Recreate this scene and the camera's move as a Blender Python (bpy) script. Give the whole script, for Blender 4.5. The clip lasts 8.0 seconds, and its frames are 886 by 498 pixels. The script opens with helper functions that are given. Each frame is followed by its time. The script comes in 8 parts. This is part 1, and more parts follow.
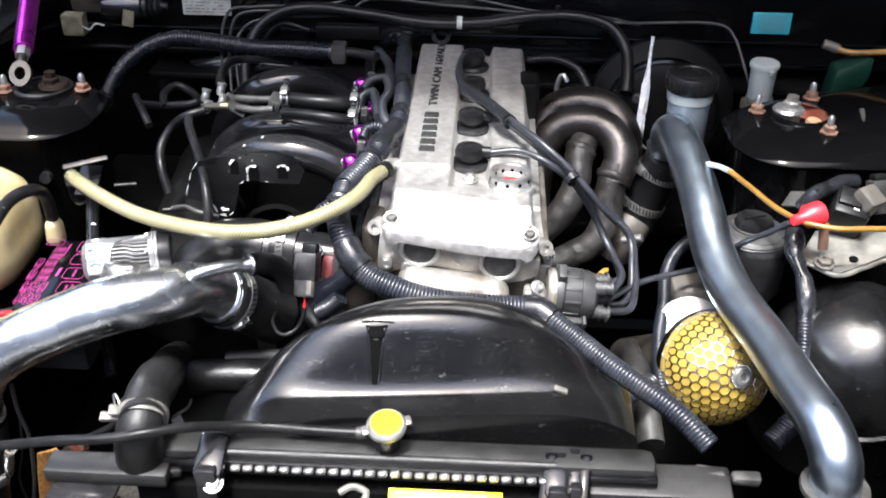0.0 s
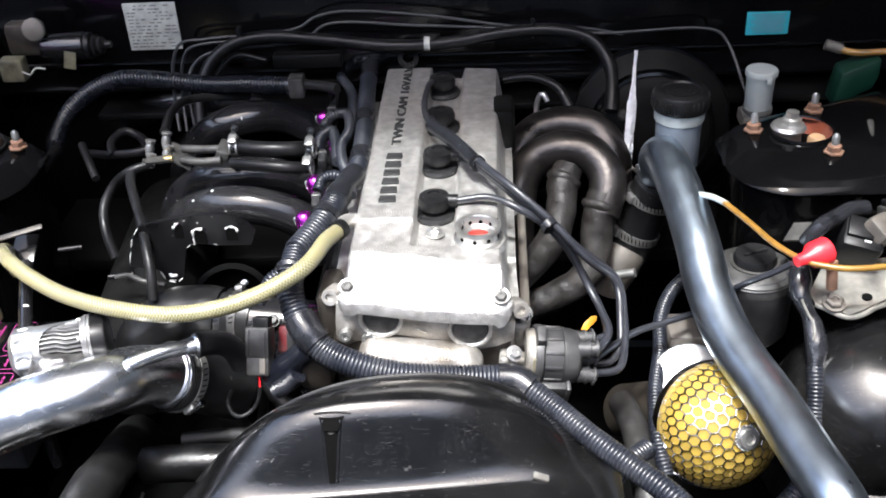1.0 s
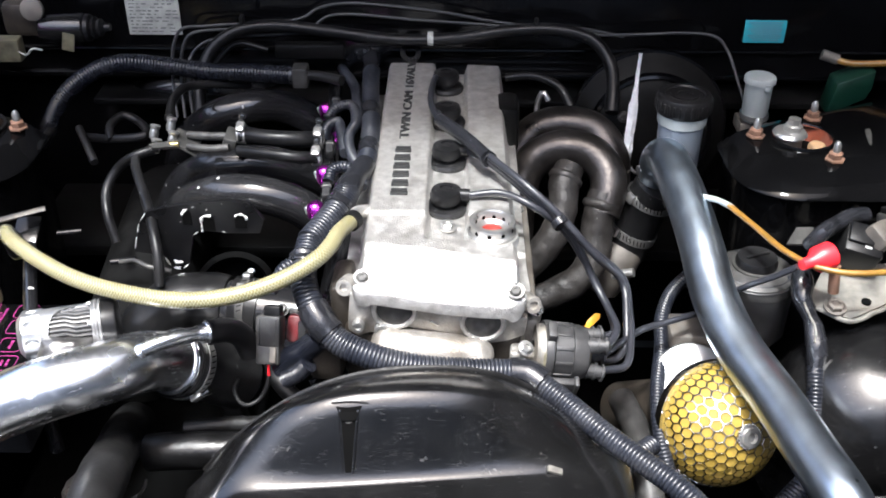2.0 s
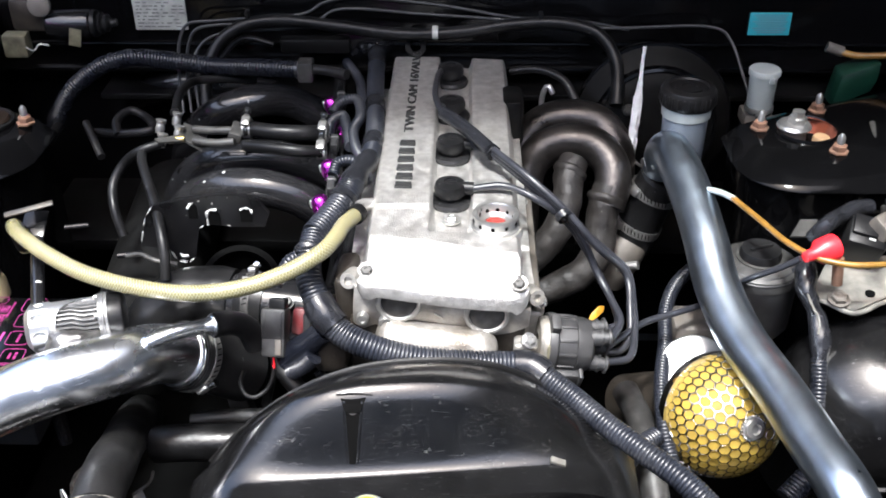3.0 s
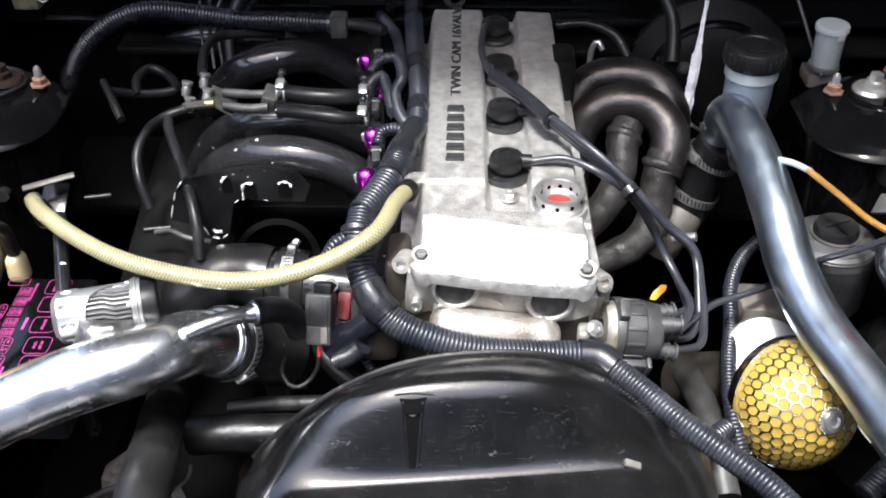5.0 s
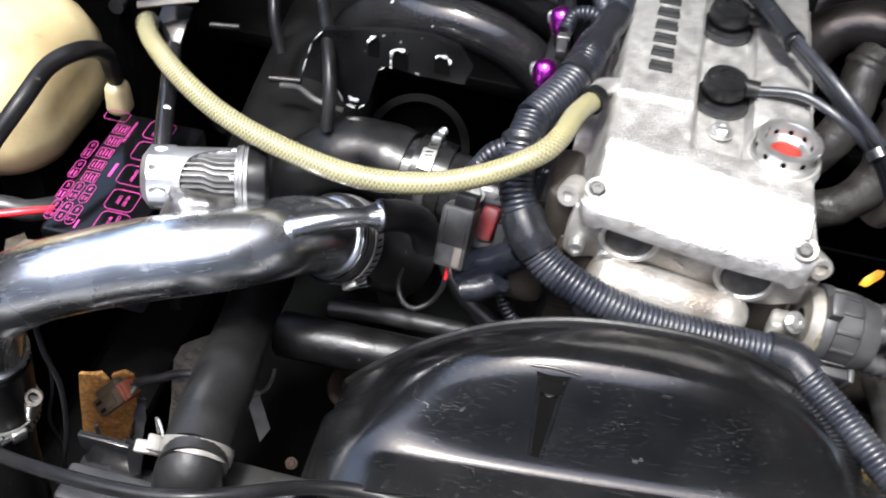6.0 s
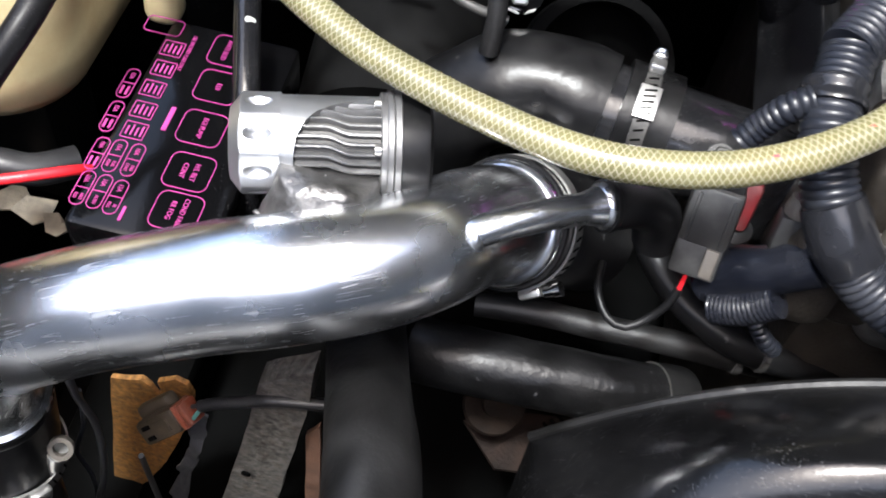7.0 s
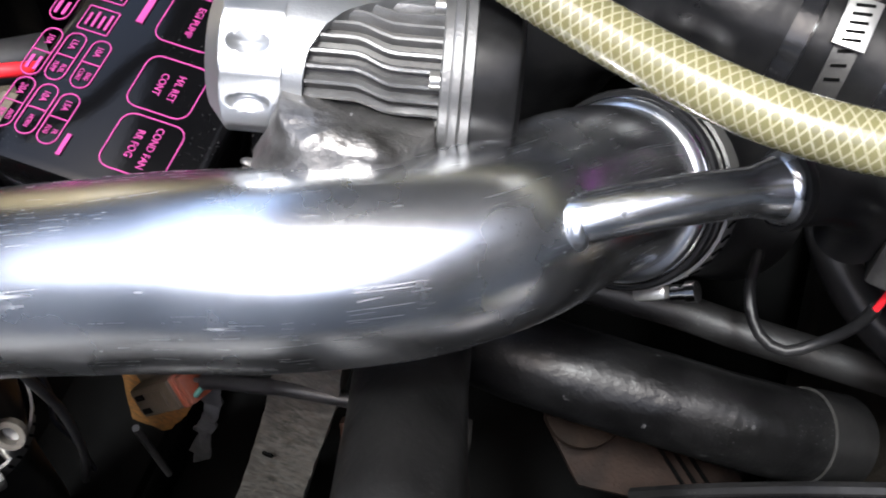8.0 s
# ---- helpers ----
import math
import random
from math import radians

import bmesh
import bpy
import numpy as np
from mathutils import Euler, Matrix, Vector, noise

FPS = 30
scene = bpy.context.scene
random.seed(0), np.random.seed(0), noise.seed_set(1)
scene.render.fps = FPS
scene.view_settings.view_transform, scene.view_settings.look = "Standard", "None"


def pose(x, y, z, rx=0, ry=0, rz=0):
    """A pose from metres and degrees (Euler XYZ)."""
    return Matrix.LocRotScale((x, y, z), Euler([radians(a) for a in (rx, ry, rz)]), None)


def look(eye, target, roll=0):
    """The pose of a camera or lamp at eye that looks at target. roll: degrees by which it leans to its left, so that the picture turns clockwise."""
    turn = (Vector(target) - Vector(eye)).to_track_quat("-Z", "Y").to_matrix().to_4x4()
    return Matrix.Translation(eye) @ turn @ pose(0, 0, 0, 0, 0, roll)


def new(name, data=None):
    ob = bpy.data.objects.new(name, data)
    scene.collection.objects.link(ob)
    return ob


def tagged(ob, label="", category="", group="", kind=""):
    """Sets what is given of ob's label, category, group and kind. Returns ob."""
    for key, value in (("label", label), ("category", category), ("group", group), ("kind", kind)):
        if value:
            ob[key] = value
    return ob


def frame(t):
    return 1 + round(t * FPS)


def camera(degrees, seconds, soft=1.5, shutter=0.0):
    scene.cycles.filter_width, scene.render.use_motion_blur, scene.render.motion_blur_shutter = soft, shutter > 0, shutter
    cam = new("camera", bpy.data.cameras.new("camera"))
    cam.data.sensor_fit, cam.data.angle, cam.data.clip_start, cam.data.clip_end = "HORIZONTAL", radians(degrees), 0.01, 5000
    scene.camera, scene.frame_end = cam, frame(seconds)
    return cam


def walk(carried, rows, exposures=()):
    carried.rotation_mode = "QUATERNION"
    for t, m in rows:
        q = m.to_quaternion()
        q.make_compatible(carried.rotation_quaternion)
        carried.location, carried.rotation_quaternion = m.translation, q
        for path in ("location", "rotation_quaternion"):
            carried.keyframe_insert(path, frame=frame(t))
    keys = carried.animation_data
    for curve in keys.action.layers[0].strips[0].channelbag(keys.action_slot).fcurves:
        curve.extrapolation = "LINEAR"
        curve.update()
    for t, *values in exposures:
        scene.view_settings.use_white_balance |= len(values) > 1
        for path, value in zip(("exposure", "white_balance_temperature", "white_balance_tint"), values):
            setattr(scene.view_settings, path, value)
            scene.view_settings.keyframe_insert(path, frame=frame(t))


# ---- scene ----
# camera and its path
cam = camera(46.6, 8.0, soft=1.8, shutter=0.2)
PATH = [
    (0, (0.04, -1.134, 1.401), (-0.037, 0.574, 0.364), 0.7),
    (0.5, (0.126, -0.999, 1.419), (-0.09, 0.679, 0.353), -2.6),
    (1, (0.096, -0.98, 1.421), (-0.023, 0.698, 0.339), -3.3),
    (1.5, (0.033, -0.995, 1.416), (0.035, 0.693, 0.344), -0.3),
    (1.7, (0.031, -0.989, 1.419), (0.014, 0.696, 0.342), 0.2),
    (3, (0.037, -0.995, 1.422), (-0.006, 0.678, 0.328), -0.4),
    (3.5, (0.04, -0.993, 1.42), (0.006, 0.681, 0.326), -0.5),
    (4, (0.038, -0.985, 1.422), (0.02, 0.675, 0.306), -0.6),
    (4.2, (0.017, -0.976, 1.418), (0.011, 0.669, 0.281), -0.0),
    (5.3, (-0.028, -0.853, 1.413), (-0.101, 0.73, 0.192), -0.6),
    (5.5, (-0.011, -0.816, 1.392), (-0.165, 0.742, 0.149), 0.5),
    (6, (-0.079, -0.71, 1.338), (-0.303, 0.662, -0.101), 5.9),
    (6.5, (-0.241, -0.572, 1.239), (-0.25, 0.672, -0.327), 11.9),
    (7, (-0.27, -0.483, 1.174), (-0.363, 0.667, -0.459), 9.7),
    (7.5, (-0.262, -0.389, 1.078), (-0.434, 0.637, -0.629), 10.1),
    (8, (-0.281, -0.357, 1.05), (-0.501, 0.562, -0.713), 6.6),
]
EXPOSURES = [(0.0, 1.46), (0.5, 1.33), (1.2, 1.32), (5.3, 1.22), (6.5, 1.06), (7.5, 0.74), (8.0, 0.66)]
walk(cam, [(t, look(eye, target, roll)) for t, eye, target, roll in PATH], exposures=EXPOSURES)

# world, sun and exposure
SUN_DIR = Vector((-0.12, -0.29, 0.95)).normalized()
world = bpy.data.worlds.new("bright_overcast")
scene.world = world
world.use_nodes = True
sky = world.node_tree.nodes.new("ShaderNodeTexSky")
sky.sky_type, sky.sun_disc, sky.dust_density, sky.ozone_density = "NISHITA", False, 4.0, 1.2
sky.sun_elevation = math.asin(SUN_DIR.z)
sky.sun_rotation = math.atan2(SUN_DIR.x, SUN_DIR.y)
world.node_tree.links.new(sky.outputs["Color"], world.node_tree.nodes["Background"].inputs["Color"])
world.node_tree.nodes["Background"].inputs["Strength"].default_value = 0.37
sun_data = bpy.data.lights.new("sun", "SUN")
sun_data.energy, sun_data.angle, sun_data.color = 3.6, radians(7), (0.91, 0.97, 1.0)
sun = new("sun", sun_data)
sun.matrix_world = look(SUN_DIR * 10, (0, 0, 0))


# materials
def mat(name, base, rough=0.5, metal=0.0, var=0.25, scale=30.0, bump=0.15, fine=400.0, dust=0.0,
        dust_color=(0.30, 0.295, 0.285), scratch=0.0, coat=0.0, spots=0.0, spot_color=(0.5, 0.5, 0.48), spec=0.5, lines=0.0, specks=0.0, speck_color=(0.16, 0.16, 0.155), haze=0.22, along=False):
    m = bpy.data.materials.new(name)
    m.use_nodes = True
    nt = m.node_tree
    n, l = nt.nodes, nt.links
    b = n["Principled BSDF"]
    co = n.new("ShaderNodeTexCoord")
    big = n.new("ShaderNodeTexNoise")
    big.inputs["Scale"].default_value, big.inputs["Detail"].default_value = scale, 6
    l.new(co.outputs["Object"], big.inputs["Vector"])
    small = n.new("ShaderNodeTexNoise")
    small.inputs["Scale"].default_value, small.inputs["Detail"].default_value = fine, 3
    l.new(co.outputs["Object"], small.inputs["Vector"])
    ramp = n.new("ShaderNodeValToRGB")
    lo = tuple(c * (1 - var) for c in base) + (1,)
    hi = tuple(min(1, c * (1 + var)) for c in base) + (1,)
    ramp.color_ramp.elements[0].position, ramp.color_ramp.elements[0].color = 0.3, lo
    ramp.color_ramp.elements[1].position, ramp.color_ramp.elements[1].color = 0.7, hi
    l.new(big.outputs["Fac"], ramp.inputs["Fac"])
    color = ramp.outputs["Color"]

    def layer(color, factor, tint):
        mix = n.new("ShaderNodeMix")
        mix.data_type = "RGBA"
        l.new(factor, mix.inputs["Factor"])
        l.new(color, mix.inputs["A"])
        mix.inputs["B"].default_value = tint + (1,)
        return mix.outputs["Result"]

    def band(source, low, high, top):
        r = n.new("ShaderNodeMapRange")
        r.inputs["From Min"].default_value, r.inputs["From Max"].default_value = low, high
        r.inputs["To Max"].default_value = top
        l.new(source, r.inputs["Value"])
        return r.outputs["Result"]

    rough_in = band(big.outputs["Fac"], 0.25, 0.75, 1.0)
    rr = n.new("ShaderNodeMapRange")
    rr.inputs["To Min"].default_value, rr.inputs["To Max"].default_value = max(0.02, rough * (1 - haze)), min(1, rough * (1 + haze))
    l.new(rough_in, rr.inputs["Value"])
    rough_out = rr.outputs["Result"]
    mark = None
    grain = co.outputs["Object"]
    if along:
        uv, cut_uv, lay = n.new("ShaderNodeUVMap"), n.new("ShaderNodeSeparateXYZ"), n.new("ShaderNodeCombineXYZ")
        round_by = n.new("ShaderNodeMath")
        round_by.operation = "MULTIPLY"
        round_by.inputs[1].default_value = 0.2
        l.new(uv.outputs["UV"], cut_uv.inputs[0])
        l.new(cut_uv.outputs["X"], round_by.inputs[0])
        l.new(cut_uv.outputs["Y"], lay.inputs[0])
        l.new(round_by.outputs[0], lay.inputs[1])
        grain = lay.outputs[0]
    if lines:
        def streak(turn, sx, sy, seed):
            mp = n.new("ShaderNodeMapping")
            mp.inputs["Rotation"].default_value = (0.0, 0.0, turn) if along else (seed, turn, turn * 0.7)
            mp.inputs["Scale"].default_value = (sx, sy, sy)
            mp.inputs["Location"].default_value = (seed, seed, 0)
            l.new(grain, mp.inputs["Vector"])
            t = n.new("ShaderNodeTexNoise")
            t.inputs["Scale"].default_value, t.inputs["Detail"].default_value = 1.0, 1
            l.new(mp.outputs["Vector"], t.inputs["Vector"])
            d = n.new("ShaderNodeMath")
            d.operation = "COMPARE"
            d.inputs[1].default_value, d.inputs[2].default_value = 0.5, 0.0045
            l.new(t.outputs["Fac"], d.inputs[0])
            k = n.new("ShaderNodeTexNoise")
            k.inputs["Scale"].default_value, k.inputs["Detail"].default_value = 60.0 + seed * 9, 3
            l.new(co.outputs["Object"], k.inputs["Vector"])
            w = n.new("ShaderNodeMath")
            w.operation = "MULTIPLY"
            l.new(d.outputs[0], w.inputs[0])
            l.new(band(k.outputs["Fac"], 0.57, 0.74, 1.0), w.inputs[1])
            return w.outputs[0]
        for args in ((0.06, 4, 170, 1.0), (-0.30, 6, 150, 2.3), (0.35, 6, 130, 4.1)):
            new_mark = streak(*args)
            if mark is None:
                mark = new_mark
            else:
                mx = n.new("ShaderNodeMath")
                mx.operation = "MAXIMUM"
                l.new(mark, mx.inputs[0])
                l.new(new_mark, mx.inputs[1])
                mark = mx.outputs[0]
        up = n.new("ShaderNodeMath")
        up.operation, up.use_clamp = "MULTIPLY_ADD", True
        up.inputs[1].default_value = lines
        l.new(mark, up.inputs[0])
        l.new(rough_out, up.inputs[2])
        rough_out = up.outputs[0]
    l.new(rough_out, b.inputs["Roughness"])
    if dust:
        d = n.new("ShaderNodeTexNoise")
        d.inputs["Scale"].default_value, d.inputs["Detail"].default_value, d.inputs["Roughness"].default_value = scale * 0.6, 9, 0.7
        l.new(co.outputs["Object"], d.inputs["Vector"])
        color = layer(color, band(d.outputs["Fac"], 0.45, 0.8, dust), dust_color)
    if spots:
        s = n.new("ShaderNodeTexNoise")
        s.inputs["Scale"].default_value, s.inputs["Detail"].default_value = scale * 4, 2
        l.new(co.outputs["Object"], s.inputs["Vector"])
        color = layer(color, band(s.outputs["Fac"], 0.78 - spots, 0.80 - spots, 0.9), spot_color)
    if specks:
        grains = n.new("ShaderNodeTexNoise")
        grains.inputs["Scale"].default_value, grains.inputs["Detail"].default_value = 800.0, 1
        l.new(co.outputs["Object"], grains.inputs["Vector"])
        where = n.new("ShaderNodeTexNoise")
        where.inputs["Scale"].default_value, where.inputs["Detail"].default_value = 28.0, 4
        l.new(co.outputs["Object"], where.inputs["Vector"])
        both = n.new("ShaderNodeMath")
        both.operation = "MULTIPLY"
        l.new(band(grains.outputs["Fac"], 0.66, 0.72, 1.0), both.inputs[0])
        l.new(band(where.outputs["Fac"], 0.45, 0.70, specks), both.inputs[1])
        color = layer(color, both.outputs[0], speck_color)
    l.new(color, b.inputs["Base Color"])
    height = small.outputs["Fac"]
    if scratch:
        mp = n.new("ShaderNodeMapping")
        mp.inputs["Scale"].default_value = (25, 400, 400)
        l.new(grain, mp.inputs["Vector"])
        sc = n.new("ShaderNodeTexNoise")
        sc.inputs["Scale"].default_value, sc.inputs["Detail"].default_value = 1.0, 4
        l.new(mp.outputs["Vector"], sc.inputs["Vector"])
        add = n.new("ShaderNodeMath")
        add.operation = "MULTIPLY_ADD"
        l.new(sc.outputs["Fac"], add.inputs[0])
        add.inputs[1].default_value = scratch
        l.new(height, add.inputs[2])
        height = add.outputs["Value"]
    bp = n.new("ShaderNodeBump")
    bp.inputs["Strength"].default_value, bp.inputs["Distance"].default_value = bump, 0.001
    l.new(height, bp.inputs["Height"])
    relief = bp.outputs["Normal"]
    if mark is not None:
        cut = n.new("ShaderNodeBump")
        cut.invert = True
        cut.inputs["Strength"].default_value, cut.inputs["Distance"].default_value = lines, 0.0004
        l.new(mark, cut.inputs["Height"])
        l.new(relief, cut.inputs["Normal"])
        relief = cut.outputs["Normal"]
    l.new(relief, b.inputs["Normal"])
    b.inputs["Metallic"].default_value = metal
    b.inputs["Coat Weight"].default_value = coat
    b.inputs["Specular IOR Level"].default_value = spec
    return m


M_BLACK_PAINT = mat("black_body_paint", (0.002, 0.002, 0.0023), 0.14, var=0.3, scale=9, bump=0.04, dust=0.006, spec=0.24, spots=-0.02, spot_color=(0.2, 0.2, 0.2), specks=0.4, speck_color=(0.08, 0.08, 0.08))
# darker copy of the body paint; shade over the towers is put into it
M_TOWER = mat("dimmed_black_gloss_paint", (0.0016, 0.0016, 0.0018), 0.09, var=0.3, scale=9, bump=0.03, dust=0.004, spec=0.12, specks=0.3, speck_color=(0.08, 0.08, 0.08))
M_BAY = mat("dusty_black_metal", (0.0036, 0.0036, 0.0036), 0.42, var=0.4, scale=14, bump=0.15, dust=0.012, spec=0.16, specks=0.3, speck_color=(0.05, 0.05, 0.05))
M_ENAMEL = mat("black_manifold_enamel", (0.008, 0.008, 0.009), 0.17, var=0.4, scale=18, bump=0.12, fine=250, dust=0.05, spots=0.05, spot_color=(0.55, 0.55, 0.52), specks=0.4, speck_color=(0.2, 0.2, 0.19))
M_SHROUD = mat("black_moulded_plastic", (0.0034, 0.0034, 0.0037), 0.21, var=0.5, scale=16, bump=0.10, fine=300, dust=0.4, dust_color=(0.018, 0.018, 0.0175), spots=0.02, spot_color=(0.05, 0.05, 0.05), lines=0.3, spec=0.55, specks=0.7, speck_color=(0.07, 0.07, 0.07), haze=0.3)
M_PLASTIC = mat("dark_grey_plastic", (0.02, 0.02, 0.0215), 0.42, var=0.3, scale=40, bump=0.12, dust=0.12)
# grey raised above the other plastics to put sunlight into the flap's colour
M_GREY_FLAP = mat("sunlit_grey_plastic", (0.07, 0.072, 0.08), 0.5, var=0.3, scale=60, bump=0.2, dust=0.3)
M_RUBBER = mat("black_rubber", (0.006, 0.006, 0.0065), 0.36, var=0.3, scale=30, bump=0.05, fine=500, dust=0.05, spots=0.05, spot_color=(0.075, 0.075, 0.075), spec=0.2, specks=0.6, speck_color=(0.06, 0.06, 0.06))
M_OILY_RUBBER = mat("oily_glossy_rubber", (0.0042, 0.0042, 0.0045), 0.32, var=0.5, scale=25, bump=0.3, fine=120, dust=0.05, spots=0.03, spot_color=(0.04, 0.039, 0.038), spec=0.26)
M_OLD_RUBBER = mat("dusty_old_rubber", (0.0060, 0.0059, 0.0060), 0.46, var=0.7, scale=26, bump=0.45, fine=150, dust=0.3, dust_color=(0.022, 0.0215, 0.021), spots=0.03, spot_color=(0.05, 0.049, 0.047), spec=0.4, specks=0.7, speck_color=(0.06, 0.06, 0.058))
M_WORN_RUBBER = mat("worn_speckled_rubber", (0.0035, 0.0035, 0.0038), 0.36, var=0.6, scale=34, bump=0.5, fine=180, dust=0.4, dust_color=(0.022, 0.022, 0.022), spots=0.05, spot_color=(0.04, 0.04, 0.042), spec=0.3, specks=0.8, speck_color=(0.06, 0.06, 0.06))
M_LOOM_DARK = mat("dark_ribbed_loom_plastic", (0.006, 0.007, 0.011), 0.26, var=0.3, scale=35, bump=0.08, dust=0.06, spec=0.4)
M_LOOM = mat("ribbed_loom_plastic", (0.011, 0.0128, 0.0185), 0.33, var=0.3, scale=35, bump=0.08, dust=0.10)
M_TAPE = mat("black_wrapping_tape", (0.013, 0.0135, 0.016), 0.24, var=0.3, scale=50, bump=0.3, fine=120)
M_WIRE = mat("black_cable_jacket", (0.02, 0.021, 0.026), 0.35, var=0.2, scale=60, bump=0.1)
M_ALU = mat("polished_aluminium", (0.74, 0.757, 0.78), 0.26, 1.0, var=0.18, scale=20, bump=0.02, fine=1500, scratch=1.0, lines=0.22, spots=-0.01, spot_color=(0.35, 0.35, 0.34), specks=0.35, speck_color=(0.3, 0.3, 0.3), haze=0.14, along=True)
M_ALU_DULL = mat("hazed_aluminium", (0.78, 0.81, 0.86), 0.3, 1.0, var=0.18, scale=22, bump=0.03, fine=1200, scratch=1.5, spots=0.015, spot_color=(0.85, 0.85, 0.85), lines=0.3)
M_ALU_HAZE = mat("weathered_aluminium", (0.49, 0.57, 0.66), 0.31, 1.0, var=0.08, scale=60, bump=0.05, fine=900, scratch=1.6, lines=0.2, specks=0.4, speck_color=(0.8, 0.8, 0.8), haze=0.12, along=True)
M_SATIN = mat("satin_cast_aluminium", (0.44, 0.45, 0.46), 0.40, 0.9, var=0.14, scale=40, bump=0.12, fine=900, dust=0.15, dust_color=(0.2, 0.2, 0.2))
M_RIB = mat("weathered_cast_ribs", (0.20, 0.20, 0.20), 0.5, 0.7, var=0.3, scale=60, bump=0.25, fine=700, dust=0.4, dust_color=(0.10, 0.085, 0.07))
M_WELD = mat("lumpy_weld_metal", (0.21, 0.205, 0.20), 0.46, 0.9, var=0.55, scale=55, bump=0.7, fine=260, dust=0.3, dust_color=(0.10, 0.09, 0.08), spots=0.04, spot_color=(0.9, 0.9, 0.9))
M_CAST = mat("cast_aluminium_cover", (0.54, 0.53, 0.51), 0.47, 0.85, var=0.2, scale=90, bump=0.9, fine=480, dust=0.5, dust_color=(0.25, 0.225, 0.185), spots=-0.005, spot_color=(0.10, 0.085, 0.06), specks=0.6, speck_color=(0.13, 0.11, 0.085))
M_CAST_OLD = mat("stained_cast_aluminium", (0.36, 0.345, 0.32), 0.42, 0.65, var=0.5, scale=34, bump=0.6, fine=450, dust=0.85, dust_color=(0.14, 0.10, 0.06), spots=0.03, spot_color=(0.07, 0.05, 0.03), specks=0.6, speck_color=(0.07, 0.05, 0.03))
M_CAST_DARK = mat("dirty_cast_metal", (0.13, 0.118, 0.105), 0.6, 0.4, var=0.4, scale=30, bump=0.4, fine=500, dust=0.5, dust_color=(0.13, 0.095, 0.06))
M_STEEL = mat("zinc_plated_steel", (0.44, 0.435, 0.42), 0.32, 0.85, var=0.2, scale=60, bump=0.1, dust=0.1)
M_CHROME = mat("chromed_wire", (0.75, 0.75, 0.75), 0.14, 1.0, var=0.1, scale=60, bump=0.05)
M_HEAT = mat("heat_tinted_steel", (0.046, 0.042, 0.040), 0.34, 0.8, var=0.65, scale=30, bump=0.5, fine=200, dust=0.6, dust_color=(0.065, 0.057, 0.052), specks=0.5, speck_color=(0.16, 0.15, 0.14))
# pale ash crust; the dark base also holds the shade under the bends
M_ASH = mat("shaded_ash_crusted_steel", (0.016, 0.014, 0.013), 0.5, 0.2, var=0.7, scale=45, bump=0.9, fine=220, dust=0.7, dust_color=(0.06, 0.057, 0.055), spots=0.05, spot_color=(0.13, 0.125, 0.12))
M_BAFFLE = mat("oily_red_baffle", (0.24, 0.012, 0.006), 0.6, var=0.3, scale=60, bump=0.1)
M_DULL = mat("dull_dark_steel", (0.040, 0.039, 0.037), 0.5, 0.2, var=0.5, scale=50, bump=0.25, dust=0.35, dust_color=(0.10, 0.095, 0.085))
M_RAIL = mat("mottled_rusty_primer", (0.105, 0.10, 0.093), 0.5, 0.1, var=0.8, scale=200, bump=0.4, dust=0.6, dust_color=(0.13, 0.085, 0.055), spots=0.09, spot_color=(0.22, 0.21, 0.20), specks=0.8, speck_color=(0.3, 0.28, 0.25))
M_BROWN = mat("sunbaked_brown_plastic", (0.055, 0.042, 0.028), 0.5, 0.0, var=0.45, scale=70, bump=0.3, dust=0.5, dust_color=(0.05, 0.045, 0.04))
M_RUST_SHEET = mat("brown_rusted_sheet", (0.016, 0.0105, 0.0085), 0.7, 0.0, var=0.6, scale=60, bump=0.5, dust=0.4, dust_color=(0.035, 0.018, 0.011), spec=0.15)
# dark rust on the iron eye; painted shade on the western piston nut
M_RUST_SHADE = mat("dark_rust_and_shade", (0.009, 0.006, 0.0045), 0.7, 0.0, var=0.5, scale=50, bump=0.5, dust=0.3, dust_color=(0.03, 0.018, 0.012), spec=0.1)
M_CHIP = mat("chipped_bare_metal", (0.52, 0.52, 0.50), 0.5, 0.3, var=0.3, scale=200, bump=0.3)
M_MARKER = mat("yellow_orange_plastic", (0.75, 0.34, 0.02), 0.4, var=0.1, scale=60, bump=0.05)
M_GRIMY_RED = mat("grimy_red_plastic", (0.11, 0.006, 0.008), 0.5, var=0.35, scale=60, bump=0.15, dust=0.3)
M_CONN = mat("grey_connector_plastic", (0.020, 0.0195, 0.019), 0.45, var=0.2, scale=60, bump=0.1, dust=0.2)
M_CRUST = mat("pale_crusted_alloy", (0.24, 0.23, 0.21), 0.55, 0.4, var=0.45, scale=70, bump=0.6, fine=400, dust=0.5, dust_color=(0.20, 0.14, 0.08))
M_GREASE = mat("greasy_engine_metal", (0.03, 0.026, 0.022), 0.45, 0.3, var=0.5, scale=40, bump=0.5, dust=0.5, dust_color=(0.07, 0.052, 0.036))
M_TEAL = mat("teal_wire_jacket", (0.08, 0.22, 0.20), 0.4, var=0.2, scale=50, bump=0.05)
M_CARD = mat("tan_rubber", (0.26, 0.16, 0.085), 0.6, var=0.3, scale=60, bump=0.2)
M_IRON = mat("rusted_iron", (0.14, 0.075, 0.05), 0.8, 0.2, var=0.5, scale=40, bump=0.5, dust=0.5, dust_color=(0.22, 0.09, 0.04))
M_RUST_GOLD = mat("flaking_golden_rust", (0.40, 0.195, 0.06), 0.6, 0.0, var=0.6, scale=240, bump=1.0, fine=700, dust=0.7, dust_color=(0.26, 0.10, 0.03), spots=0.07, spot_color=(0.75, 0.45, 0.2))
